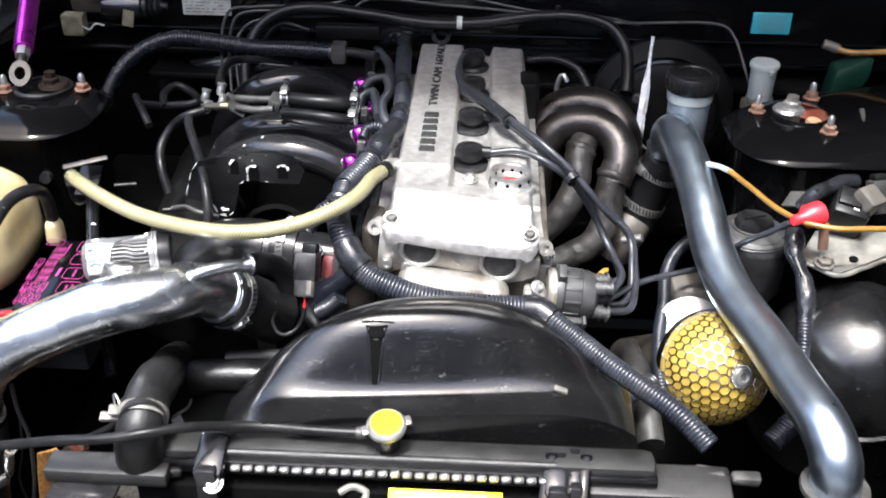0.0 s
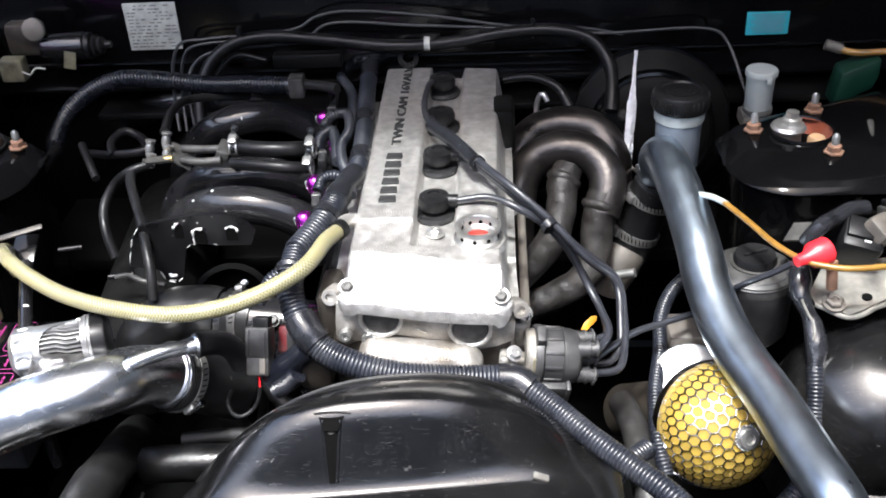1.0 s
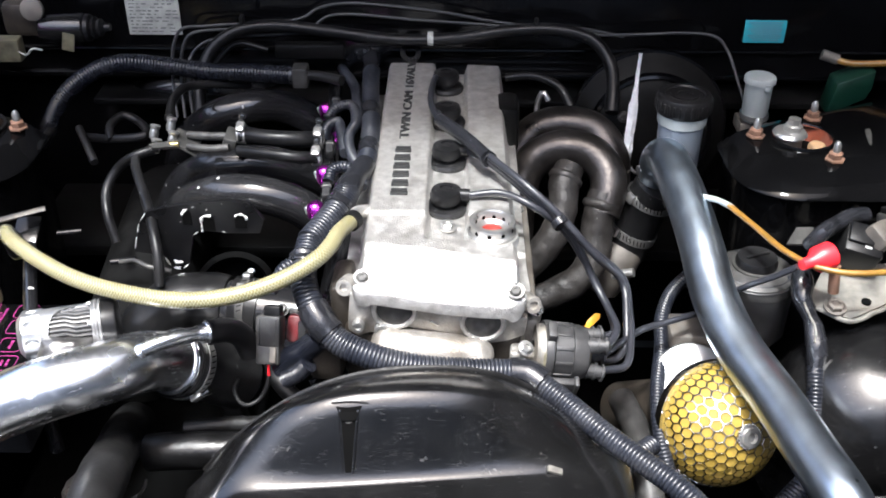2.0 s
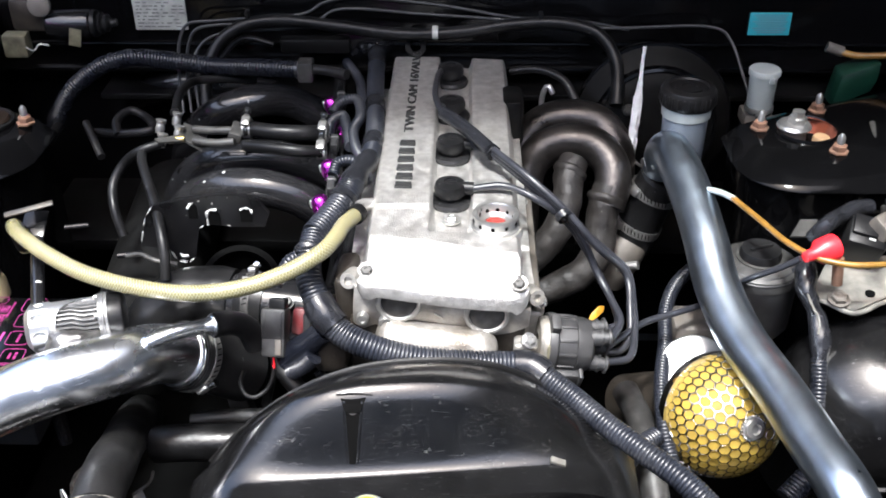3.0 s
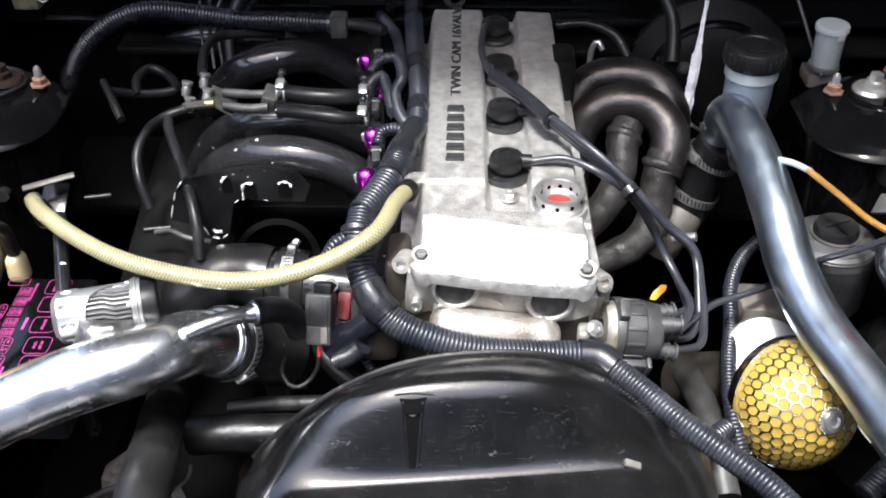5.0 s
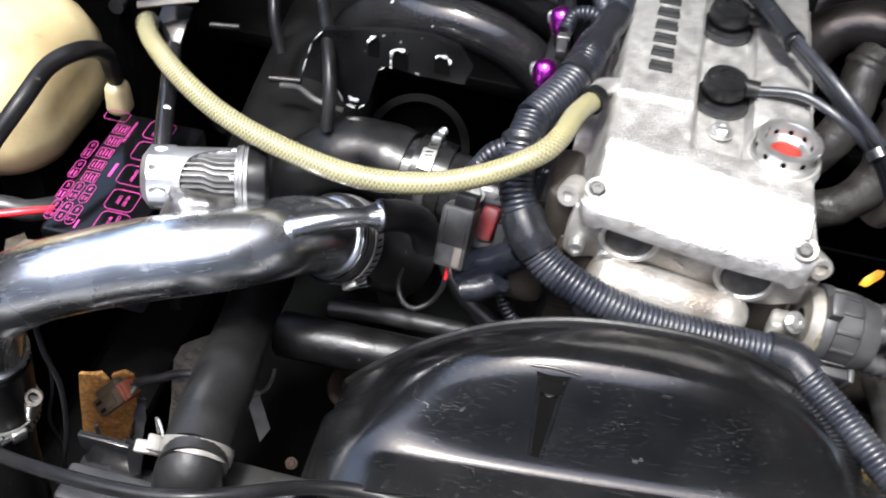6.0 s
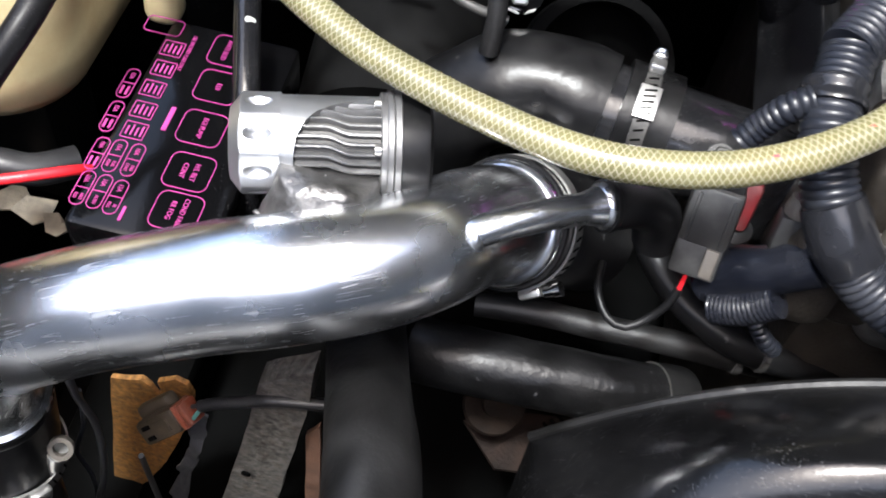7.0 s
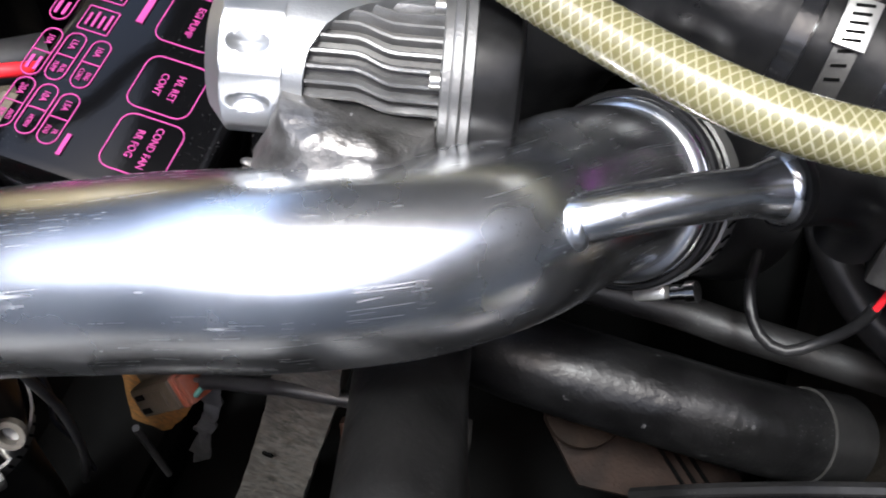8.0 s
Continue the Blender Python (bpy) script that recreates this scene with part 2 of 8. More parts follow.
M_GREY_METAL = mat("grey_primed_steel", (0.16, 0.155, 0.14), 0.55, 0.3, var=0.45, scale=50, bump=0.3, dust=0.45, dust_color=(0.20, 0.165, 0.12))
M_WHITE = mat("milky_white_plastic", (0.30, 0.33, 0.325), 0.4, var=0.08, scale=25, bump=0.05)
M_FLUID = mat("brake_fluid_behind_plastic", (0.15, 0.175, 0.205), 0.35, var=0.12, scale=25, bump=0.05)
M_YELLOWED = mat("yellowed_bottle_plastic", (0.36, 0.30, 0.17), 0.3, var=0.35, scale=14, bump=0.08, dust=0.85, dust_color=(0.26, 0.15, 0.05))
M_PAPER = mat("printed_white_sticker", (0.36, 0.365, 0.33), 0.5, var=0.3, scale=60, bump=0.05)
M_BLUE = mat("blue_sticker", (0.035, 0.36, 0.42), 0.45, var=0.06, scale=80, bump=0.05)
M_GREEN = mat("green_plastic", (0.002, 0.022, 0.013), 0.45, var=0.2, scale=30, bump=0.1)
M_RED = mat("red_rubber_boot", (0.75, 0.02, 0.03), 0.4, var=0.1, scale=40, bump=0.1)
M_YELLOW = mat("yellow_paint", (0.85, 0.68, 0.01), 0.4, var=0.08, scale=50, bump=0.05)
M_AMBER = mat("amber_cable_jacket", (0.20, 0.098, 0.018), 0.32, var=0.4, scale=45, bump=0.1, dust=0.5, dust_color=(0.17, 0.13, 0.03))
M_FOAM = mat("yellow_filter_foam", (0.27, 0.18, 0.022), 0.7, var=0.25, scale=40, bump=0.6, fine=900, dust=0.5, dust_color=(0.13, 0.09, 0.03))
M_PURPLE = mat("purple_anodised_metal", (0.72, 0.06, 0.70), 0.30, 1.0, var=0.1, scale=40, bump=0.05)
M_PINK = mat("pink_print", (0.36, 0.035, 0.19), 0.5, var=0.05, scale=80, bump=0.0)
# near-black, rough and low in specular
M_MATTE = mat("matte_black_steel", (0.003, 0.003, 0.003), 0.6, var=0.4, scale=30, bump=0.1, dust=0.015, spec=0.12)
# near-black colour that stands for shade in holes, recesses and under things
M_DARK = mat("shade_black", (0.002, 0.002, 0.002), 0.8, var=0.2, scale=40, bump=0.1, spec=0.05)
M_BRASS = mat("dull_brass", (0.40, 0.31, 0.13), 0.35, 0.8, var=0.25, scale=60, bump=0.1)
M_INK = mat("grey_print", (0.12, 0.12, 0.12), 0.6, var=0.05, scale=80, bump=0.0)
M_BONNET = mat("bonnet_bounce_grey", (0.085, 0.085, 0.087), 0.5, var=0.3, scale=6, bump=0.1)
M_WALL = mat("unseen_wall_dark", (0.10, 0.10, 0.10), 0.85, var=0.1, scale=3, bump=0.2)
M_LETTER = mat("black_filled_lettering", (0.012, 0.012, 0.012), 0.6, var=0.2, scale=60, bump=0.1)
M_FOIL = mat("crumpled_silver_foil", (0.9, 0.9, 0.9), 0.35, 0.1, var=0.2, scale=90, bump=0.5, fine=150)
M_RING = mat("faded_red_ring", (0.20, 0.045, 0.02), 0.5, var=0.4, scale=60, bump=0.15, dust=0.3)
M_OLIVE = mat("grimy_yellow_plastic", (0.125, 0.115, 0.075), 0.5, var=0.5, scale=70, bump=0.3, dust=0.4, dust_color=(0.03, 0.025, 0.02))
M_BOUNCE = mat("bounce_wall_grey", (0.32, 0.325, 0.33), 0.85, var=0.08, scale=3, bump=0.2)
M_DIST = mat("sunfaded_grey_plastic", (0.024, 0.024, 0.025), 0.5, var=0.3, scale=60, bump=0.2, dust=0.3, dust_color=(0.11, 0.105, 0.10), specks=0.5)
M_SCRAP = mat("dirty_beige_card", (0.14, 0.115, 0.085), 0.8, var=0.5, scale=70, bump=0.5)
M_BEAM = mat("dusty_satin_black_steel", (0.009, 0.009, 0.0088), 0.5, var=0.5, scale=25, bump=0.2, dust=0.4, dust_color=(0.06, 0.057, 0.053), specks=0.7, speck_color=(0.14, 0.135, 0.13))
M_CHIPPED = mat("chipped_black_enamel", (0.004, 0.004, 0.0045), 0.3, var=0.4, scale=30, bump=0.2, fine=250, dust=0.02, spots=0.05, spot_color=(0.35, 0.35, 0.33), spec=0.3)
M_FLOOR = mat("worn_dark_concrete", (0.13, 0.128, 0.125), 0.8, var=0.2, scale=4, bump=0.3, fine=60)


def braided_hose():
    """Clear yellow hose with a white crossed braid that follows the tube's own map."""
    m = mat("yellow_braided_hose", (0.150, 0.140, 0.068), 0.2, var=0.2, scale=20, bump=0.05, dust=0.25, dust_color=(0.24, 0.17, 0.06), coat=0.5)
    nt = m.node_tree
    n, l = nt.nodes, nt.links
    b = n["Principled BSDF"]
    uv = n.new("ShaderNodeUVMap")
    sep = n.new("ShaderNodeSeparateXYZ")
    l.new(uv.outputs["UV"], sep.inputs[0])

    def op(kind, a, c, d=0.0):
        k = n.new("ShaderNodeMath")
        k.operation = kind
        for i, v in enumerate((a, c, d)):
            if isinstance(v, (int, float)):
                k.inputs[i].default_value = v
            else:
                l.new(v, k.inputs[i])
        return k.outputs[0]
    along, across = op("MULTIPLY", sep.outputs["Y"], 300.0), op("MULTIPLY", sep.outputs["X"], 9.0)
    left = op("LESS_THAN", op("FRACT", op("ADD", along, across), 0.0), 0.22)
    right = op("LESS_THAN", op("FRACT", op("SUBTRACT", along, across), 0.0), 0.22)
    thread = op("MAXIMUM", left, right)
    mix = n.new("ShaderNodeMix")
    mix.data_type = "RGBA"
    old = b.inputs["Base Color"].links[0].from_socket
    l.new(op("MULTIPLY", thread, 0.26), mix.inputs["Factor"])
    l.new(old, mix.inputs["A"])
    mix.inputs["B"].default_value = (0.72, 0.68, 0.52, 1)
    l.new(mix.outputs["Result"], b.inputs["Base Color"])
    weave = n.new("ShaderNodeBump")
    weave.inputs["Strength"].default_value, weave.inputs["Distance"].default_value = 0.35, 0.0006
    l.new(thread, weave.inputs["Height"])
    l.new(b.inputs["Normal"].links[0].from_socket, weave.inputs["Normal"])
    l.new(weave.outputs["Normal"], b.inputs["Normal"])
    b.inputs["Subsurface Weight"].default_value = 0.25
    b.inputs["Subsurface Radius"].default_value = (0.006, 0.005, 0.002)
    return m


M_BRAID = braided_hose()

# building helpers
ORIGIN = {}


def thing(name, label, category, at=(0, 0, 0), group="", kind=""):
    ob = new(name)
    ob.location = at
    ob.empty_display_size = 0.02
    ORIGIN[ob] = Vector(at)
    return tagged(ob, label, category, group, kind)


def to_mesh(name, bm, material, angle=38):
    me = bpy.data.meshes.new(name)
    bmesh.ops.recalc_face_normals(bm, faces=bm.faces[:])
    bm.to_mesh(me)
    bm.free()
    me.polygons.foreach_set("use_smooth", [True] * len(me.polygons))
    me.set_sharp_from_angle(angle=radians(angle))
    me.materials.append(material)
    return me


def part(name, bm, material, parent, label="", angle=38):
    """Links a bmesh given in world places as one part under a thing or a part."""
    origin = ORIGIN[parent]
    bmesh.ops.translate(bm, verts=bm.verts[:], vec=-origin)
    ob = new(name, to_mesh(name, bm, material, angle))
    ob.parent = parent
    ORIGIN[ob] = origin
    return tagged(ob, label)


def solid(name, bm, material, label, category, group="", kind="", angle=38):
    """A thing that is one mesh, its origin at the middle of its base."""
    xs = [v.co for v in bm.verts]
    base = Vector((sum(c.x for c in xs) / len(xs), sum(c.y for c in xs) / len(xs), min(c.z for c in xs)))
    bmesh.ops.translate(bm, verts=bm.verts[:], vec=-base)
    ob = new(name, to_mesh(name, bm, material, angle))
    ob.location = base
    ORIGIN[ob] = base
    return tagged(ob, label, category, group, kind)


def aim(at, axis, up=(0, 0, 1)):
    """A pose at a place whose z runs along axis and whose y leans towards up."""
    z = Vector(axis).normalized()
    y = Vector(up) - Vector(up).dot(z) * z
    if y.length < 1e-4:
        y = Vector((0, 1, 0)) - Vector((0, 1, 0)).dot(z) * z
    y.normalize()
    x = y.cross(z)
    m = Matrix((x, y, z)).transposed().to_4x4()
    m.translation = Vector(at)
    return m


def box(m, sx, sy, sz, bevel=0.002, bm=None, seg=2):
    bm = bm or bmesh.new()
    one = bmesh.new()
    bmesh.ops.create_cube(one, size=1.0)
    bmesh.ops.scale(one, vec=(sx, sy, sz), verts=one.verts[:])
    if bevel:
        bmesh.ops.bevel(one, geom=one.edges[:], offset=min(bevel, 0.45 * min(sx, sy, sz)), segments=seg, affect="EDGES", profile=0.5)
    bmesh.ops.transform(one, matrix=m, verts=one.verts[:])
    return merge(bm, one)


def merge(bm, one):
    me = bpy.data.meshes.new("t")
    one.to_mesh(me)
    one.free()
    bm.from_mesh(me)
    bpy.data.meshes.remove(me)
    return bm


def lathe(profile, m, seg=32, bm=None, closed=True):
    """Turns a profile of (radius, height) pairs round the z axis of the pose m."""
    bm = bm or bmesh.new()
    rings = []
    for r, h in profile:
        if r < 1e-5:
            rings.append([bm.verts.new(m @ Vector((0, 0, h)))])
        else:
            rings.append([bm.verts.new(m @ Vector((r * math.cos(2 * math.pi * i / seg), r * math.sin(2 * math.pi * i / seg), h))) for i in range(seg)])
    for a, b in zip(rings, rings[1:]):
        for i in range(seg):
            j = (i + 1) % seg
            if len(a) == 1 and len(b) == 1:
                continue
            if len(a) == 1:
                bm.faces.new((a[0], b[i], b[j]))
            elif len(b) == 1:
                bm.faces.new((a[i], a[j], b[0]))
            else:
                bm.faces.new((a[i], a[j], b[j], b[i]))
    return bm


def spline(pts, step):
    """Even points along a smooth line through pts."""
    p = [Vector(q) for q in pts]
    if len(p) == 2:
        dense = [p[0].lerp(p[1], i / 40) for i in range(41)]
    else:
        p = [2 * p[0] - p[1]] + p + [2 * p[-1] - p[-2]]
        dense = []
        for a, b, c, d in zip(p, p[1:], p[2:], p[3:]):
            t0, t1 = 0.0, max(1e-6, (b - a).length ** 0.5)
            t2 = t1 + max(1e-6, (c - b).length ** 0.5)
            t3 = t2 + max(1e-6, (d - c).length ** 0.5)
            for i in range(24):
                t = t1 + (t2 - t1) * i / 24
                a1 = a * ((t1 - t) / (t1 - t0)) + b * ((t - t0) / (t1 - t0))
                a2 = b * ((t2 - t) / (t2 - t1)) + c * ((t - t1) / (t2 - t1))
                a3 = c * ((t3 - t) / (t3 - t2)) + d * ((t - t2) / (t3 - t2))
                b1 = a1 * ((t2 - t) / (t2 - t0)) + a2 * ((t - t0) / (t2 - t0))
                b2 = a2 * ((t3 - t) / (t3 - t1)) + a3 * ((t - t1) / (t3 - t1))
                dense.append(b1 * ((t2 - t) / (t2 - t1)) + b2 * ((t - t1) / (t2 - t1)))
        dense.append(p[-2])
    lengths = [0.0]
    for a, b in zip(dense, dense[1:]):
        lengths.append(lengths[-1] + (b - a).length)
    total = lengths[-1]
    count = max(2, int(round(total / step)))
    out, k = [], 0
    for i in range(count + 1):
        s = total * i / count
        while k < len(lengths) - 2 and lengths[k + 1] < s:
            k += 1
        f = (s - lengths[k]) / max(1e-9, lengths[k + 1] - lengths[k])
        out.append(dense[k].lerp(dense[k + 1], min(1, f)))
    return out, total


def tube(pts, r, seg=14, step=0.006, rib=None, caps=True, bm=None, straight=False, round_end=False):
    """A round tube along pts. r: radius, or a function of the share of the length; rib: (pitch, depth) of a corrugated hose."""
    bm = bm or bmesh.new()
    if rib:
        step = rib[0] / 4
    if straight:
        line, total = [Vector(q) for q in pts], 0.0
        total = sum((b - a).length for a, b in zip(line, line[1:]))
    else:
        line, total = spline(pts, step)
    uv = bm.loops.layers.uv.verify()
    rings, marks = [], []
    side = None
    for i, c in enumerate(line):
        d = (line[min(i + 1, len(line) - 1)] - line[max(i - 1, 0)]).normalized()
        if side is None:
            side = d.cross(Vector((0, 0, 1)))
            if side.length < 0.1:
                side = d.cross(Vector((0, 1, 0)))
        side = (side - side.dot(d) * d).normalized()
        up = d.cross(side)
        f = i / (len(line) - 1)
        rad = r(f) if callable(r) else r
        if rib:
            rad -= rib[1] * (0, 0.12, 1, 0.12)[i % 4]
        rings.append([bm.verts.new(c + rad * (math.cos(2 * math.pi * k / seg) * side + math.sin(2 * math.pi * k / seg) * up)) for k in range(seg)])
        marks.append(f * total)
    for i, (a, b) in enumerate(zip(rings, rings[1:])):
        for k in range(seg):
            j = (k + 1) % seg
            f = bm.faces.new((a[k], a[j], b[j], b[k]))
            for loop, (u, v) in zip(f.loops, ((k / seg, marks[i]), ((k + 1) / seg, marks[i]), ((k + 1) / seg, marks[i + 1]), (k / seg, marks[i + 1]))):
                loop[uv].uv = (u, v)
    if caps:
        bm.faces.new(list(reversed(rings[0])))
        bm.faces.new(rings[-1])
    return bm


def plate(outline, m, thick, bevel=0.0, bm=None):
    """A flat piece of the given outline (x, y of the pose m), thick along -z."""
    bm = bm or bmesh.new()
    one = bmesh.new()
    f = one.faces.new([one.verts.new((x, y, 0)) for x, y in outline])
    got = bmesh.ops.extrude_face_region(one, geom=[f])
    bmesh.ops.translate(one, vec=(0, 0, -thick), verts=[v for v in got["geom"] if isinstance(v, bmesh.types.BMVert)])
    if bevel:
        bmesh.ops.bevel(one, geom=one.edges[:], offset=bevel, segments=2, affect="EDGES", profile=0.5)
    bmesh.ops.transform(one, matrix=m, verts=one.verts[:])
    return merge(bm, one)


def rounded(w, h, r, n=5):
    """The outline of a rounded oblong."""
    out = []
    for cx, cy, a in ((w / 2 - r, h / 2 - r, 0), (-w / 2 + r, h / 2 - r, 90), (-w / 2 + r, -h / 2 + r, 180), (w / 2 - r, -h / 2 + r, 270)):
        for i in range(n + 1):
            b = radians(a + 90 * i / n)
            out.append((cx + r * math.cos(b), cy + r * math.sin(b)))
    return out


def hexbolt(parent, at, axis=(0, 0, 1), r=0.006, material=None, name="bolt", washer=True):
    m = aim(at, axis)
    bm = bmesh.new()
    if washer:
        lathe([(0, 0), (r * 1.45, 0), (r * 1.45, r * 0.25), (0, r * 0.25)], m, 18, bm)
    lathe([(r * 1.1, r * 0.2), (r * 1.1, r * 0.85), (r * 0.9, r * 1.0), (r * 0.5, r * 1.0), (r * 0.45, r * 0.8), (0, r * 0.8)], m, 6, bm)
    return part(name, bm, material or M_STEEL, parent)


def clamp(at, axis, r, up=(0, 0, 1), width=0.011, label="bright worm-drive hose clamp on a hose end", metal=None):
    """A worm-drive hose clamp: band, housing and screw."""
    m = aim(at, axis, up)
    ob = thing("hose_clamp", label, "hose clamp", at, "hose clamps")
    w = width / 2
    part("band", lathe([(r, -w), (r + 0.0014, -w), (r + 0.0014, w), (r, w), (r, -w)], m, 40), metal or M_STEEL, ob)
    slits = bmesh.new()
    for k in range(-9, 10):
        if abs(k) > 1:
            box(m @ Matrix.Rotation(radians(9 * k), 4, "Z") @ Matrix.Translation((0, r + 0.0013, 0)) @ Matrix.Rotation(radians(20), 4, "Y"), 0.0012, 0.0012, width * 0.62, 0, slits)
    tagged(part("slotting", slits, M_DARK, ob), kind="stuff")
    part("screw_housing", box(m @ Matrix.Translation((0, r + 0.0035, 0)), 0.014, 0.006, width * 1.05, 0.002), M_STEEL, ob)
    s = m @ Matrix.Translation((0.008, r + 0.0045, 0)) @ Matrix.Rotation(radians(90), 4, "Y")
    part("screw", lathe([(0, 0), (0.0035, 0), (0.0035, 0.006), (0.0045, 0.006), (0.0045, 0.010), (0, 0.010)], s, 10), M_CHROME, ob)
    return ob


def roughen(bm, amp, scale):
    """Pushes the points of a bmesh about by a smooth noise."""
    for v in bm.verts:
        v.co += Vector(noise.noise_vector(v.co * scale)) * amp
    return bm


def lettering(text, m, size, material, parent, raise_by=0.0006, squeeze=1.0, name="lettering"):
    cu = bpy.data.curves.new("text", "FONT")
    cu.body, cu.size, cu.extrude, cu.align_x, cu.align_y = text, size, raise_by, "CENTER", "CENTER"
    cu.resolution_u = 3
    tmp = bpy.data.objects.new("text", cu)
    me = bpy.data.meshes.new_from_object(tmp)
    bm = bmesh.new()
    bm.from_mesh(me)
    bmesh.ops.transform(bm, matrix=m @ Matrix.Diagonal((squeeze, 1, 1, 1)), verts=bm.verts[:])
    bpy.data.objects.remove(tmp)
    bpy.data.curves.remove(cu)
    bpy.data.meshes.remove(me)
    return part(name, bm, material, parent)

# ---- added unseen walls and roof, and the car's body round the engine ----
def wall_box(name, lo, hi, material, label, category="wall"):
    lo, hi = Vector(lo), Vector(hi)
    bm = box(Matrix.Translation((lo + hi) / 2), *(hi - lo), bevel=0)
    return solid(name, bm, material, label, category, kind="structure")


wall_box("ground", (-60, -60, -0.1), (60, 60, 0), M_FLOOR, "worn dark concrete yard under the car", "ground")
# added walls out of view; their greys set what the metal and paint reflect
wall_box("wall_north", (-4.1, 3.5, 0), (4.1, 3.7, 3.2), M_WALL, "plain dark unseen wall added behind the car")
wall_box("wall_west", (-4.1, -3.7, 0), (-3.9, 3.5, 3.2), M_WALL, "plain dark unseen wall added beside the car for dark reflections")
wall_box("wall_east", (3.9, -3.7, 0), (4.1, 3.5, 3.0), M_BOUNCE, "plain grey unseen wall added beside the car to reflect light")
wall_box("wall_south", (-4.1, -3.9, 0), (4.1, -3.7, 3.2), M_BOUNCE, "plain grey unseen wall added before the car to reflect light")
# added roof out of view, blocks sky and sun on the eastern side
wall_box("roof", (1.2, -3.9, 3.0), (4.1, 3.7, 3.08), M_WALL, "plain dark unseen roof added to block light on one side", "roof")

# firewall with its ledges, the cowl and the raised bonnet behind it
firewall = thing("firewall", "black painted firewall behind the engine", "car body", (0, 0.47, 0.3), kind="structure")
part("panel", box(pose(0, 0.475, 0.68), 1.5, 0.05, 0.76, 0.004), M_BLACK_PAINT, firewall)
part("ledge", box(pose(0.0, 0.428, 0.818), 1.36, 0.045, 0.008, 0.003), M_BLACK_PAINT, firewall)
part("ledge", box(pose(0.05, 0.415, 0.786), 1.1, 0.07, 0.010, 0.003), M_BAY, firewall)
part("seam", tube([(-0.7, 0.447, 0.842), (0.7, 0.447, 0.842)], 0.003, 8), M_BLACK_PAINT, firewall)
part("sill", box(pose(0.0, 0.36, 0.60), 1.2, 0.19, 0.02, 0.006), M_BAY, firewall)
cowl = solid("cowl", box(pose(0, 0.58, 1.05), 1.5, 0.22, 0.05, 0.012), M_BLACK_PAINT, "black cowl panel behind the engine bay", "car body", kind="structure")
cabin = solid("car_cabin", box(pose(0, 1.65, 0.85), 1.6, 2.0, 1.1, 0.12), M_BLACK_PAINT, "dark car cabin behind the engine bay", "car body", kind="structure")
# unseen bonnet: grey chosen to brighten reflections, angle to shade the rear
bonnet = solid("bonnet", box(pose(0, 0.235, 1.44, 130), 1.6, 1.2, 0.03, 0.01), M_BONNET, "raised bonnet out of view, its underside greyed to reflect light", "bonnet", kind="structure")


def inner_wing(name, s):
    """The sheet steel at one side of the bay, with its top rail."""
    ob = thing(name, "black painted inner wing panel of the engine bay", "car body", (s * 0.66, 0.0, 0.2), kind="structure")
    part("panel", box(pose(s * 0.665, 0.0, 0.55), 0.02, 1.0, 0.70, 0.004), M_BLACK_PAINT, ob)
    part("rail", box(pose(s * 0.70, 0.0, 0.88), 0.10, 1.1, 0.05, 0.015), M_BLACK_PAINT, ob)
    # near-black leg: the shade low in the bay is put into its colour
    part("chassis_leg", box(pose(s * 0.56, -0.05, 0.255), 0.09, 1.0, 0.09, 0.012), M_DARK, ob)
    return ob


inner_wing("inner_wing_east", 1)
inner_wing("inner_wing_west", -1)
# shade under the engine is put into the tray's colour
undertray = solid("undertray", box(pose(0, 0, 0.20), 1.4, 1.1, 0.02, 0.004), M_DARK, "undertray below the engine, near-black with shade in its colour", "car body", kind="structure")


def strut_tower(cx, cy, top, s, hole=None):
    """A domed tower top with a rolled lip, standing out from the inner wing."""
    ob = thing("strut_tower", "glossy black strut tower with rusty studs round its top mount", "strut tower", (cx, cy, 0.5), "strut towers")
    bm = bmesh.new()
    stations = []
    mx, my = cx + s * 0.068, cy + 0.012
    for inset, h in ((0.030, 0.0), (0.016, -0.003), (0.006, -0.009), (0.0, -0.014), (-0.005, -0.017), (-0.007, -0.020), (-0.005, -0.023), (0.004, -0.026), (0.010, -0.35)):
        ring = [bm.verts.new((mx + x, my + (y * min(1.0, max(0.1, 0.14 + (s * x + 0.134) * 3.9)) if y > 0 else y), top + h)) for x, y in rounded(0.296 - 2 * inset, 0.252 - 2 * inset, 0.07 - 0.8 * inset, 10)]
        stations.append(ring)
    count = len(stations[0])
    for a, b in zip(stations, stations[1:]):
        for i in range(count):
            j = (i + 1) % count
            bm.faces.new((a[i], a[j], b[j], b[i]))
    if hole:
        centre = Vector((hole[0], hole[1], top))
        rim = [bm.verts.new(centre + (v.co - centre).normalized() * 0.0365) for v in stations[0]]
        for i in range(count):
            bm.faces.new((stations[0][i], stations[0][(i + 1) % count], rim[(i + 1) % count], rim[i]))
    else:
        bm.faces.new(stations[0])
    part("tower_top", bm, M_TOWER, ob)
    return ob


tower_r = strut_tower(0.446, 0.16, 0.846, 1, (0.458, 0.160))
tower_l = strut_tower(-0.575, 0.165, 0.846, -1)


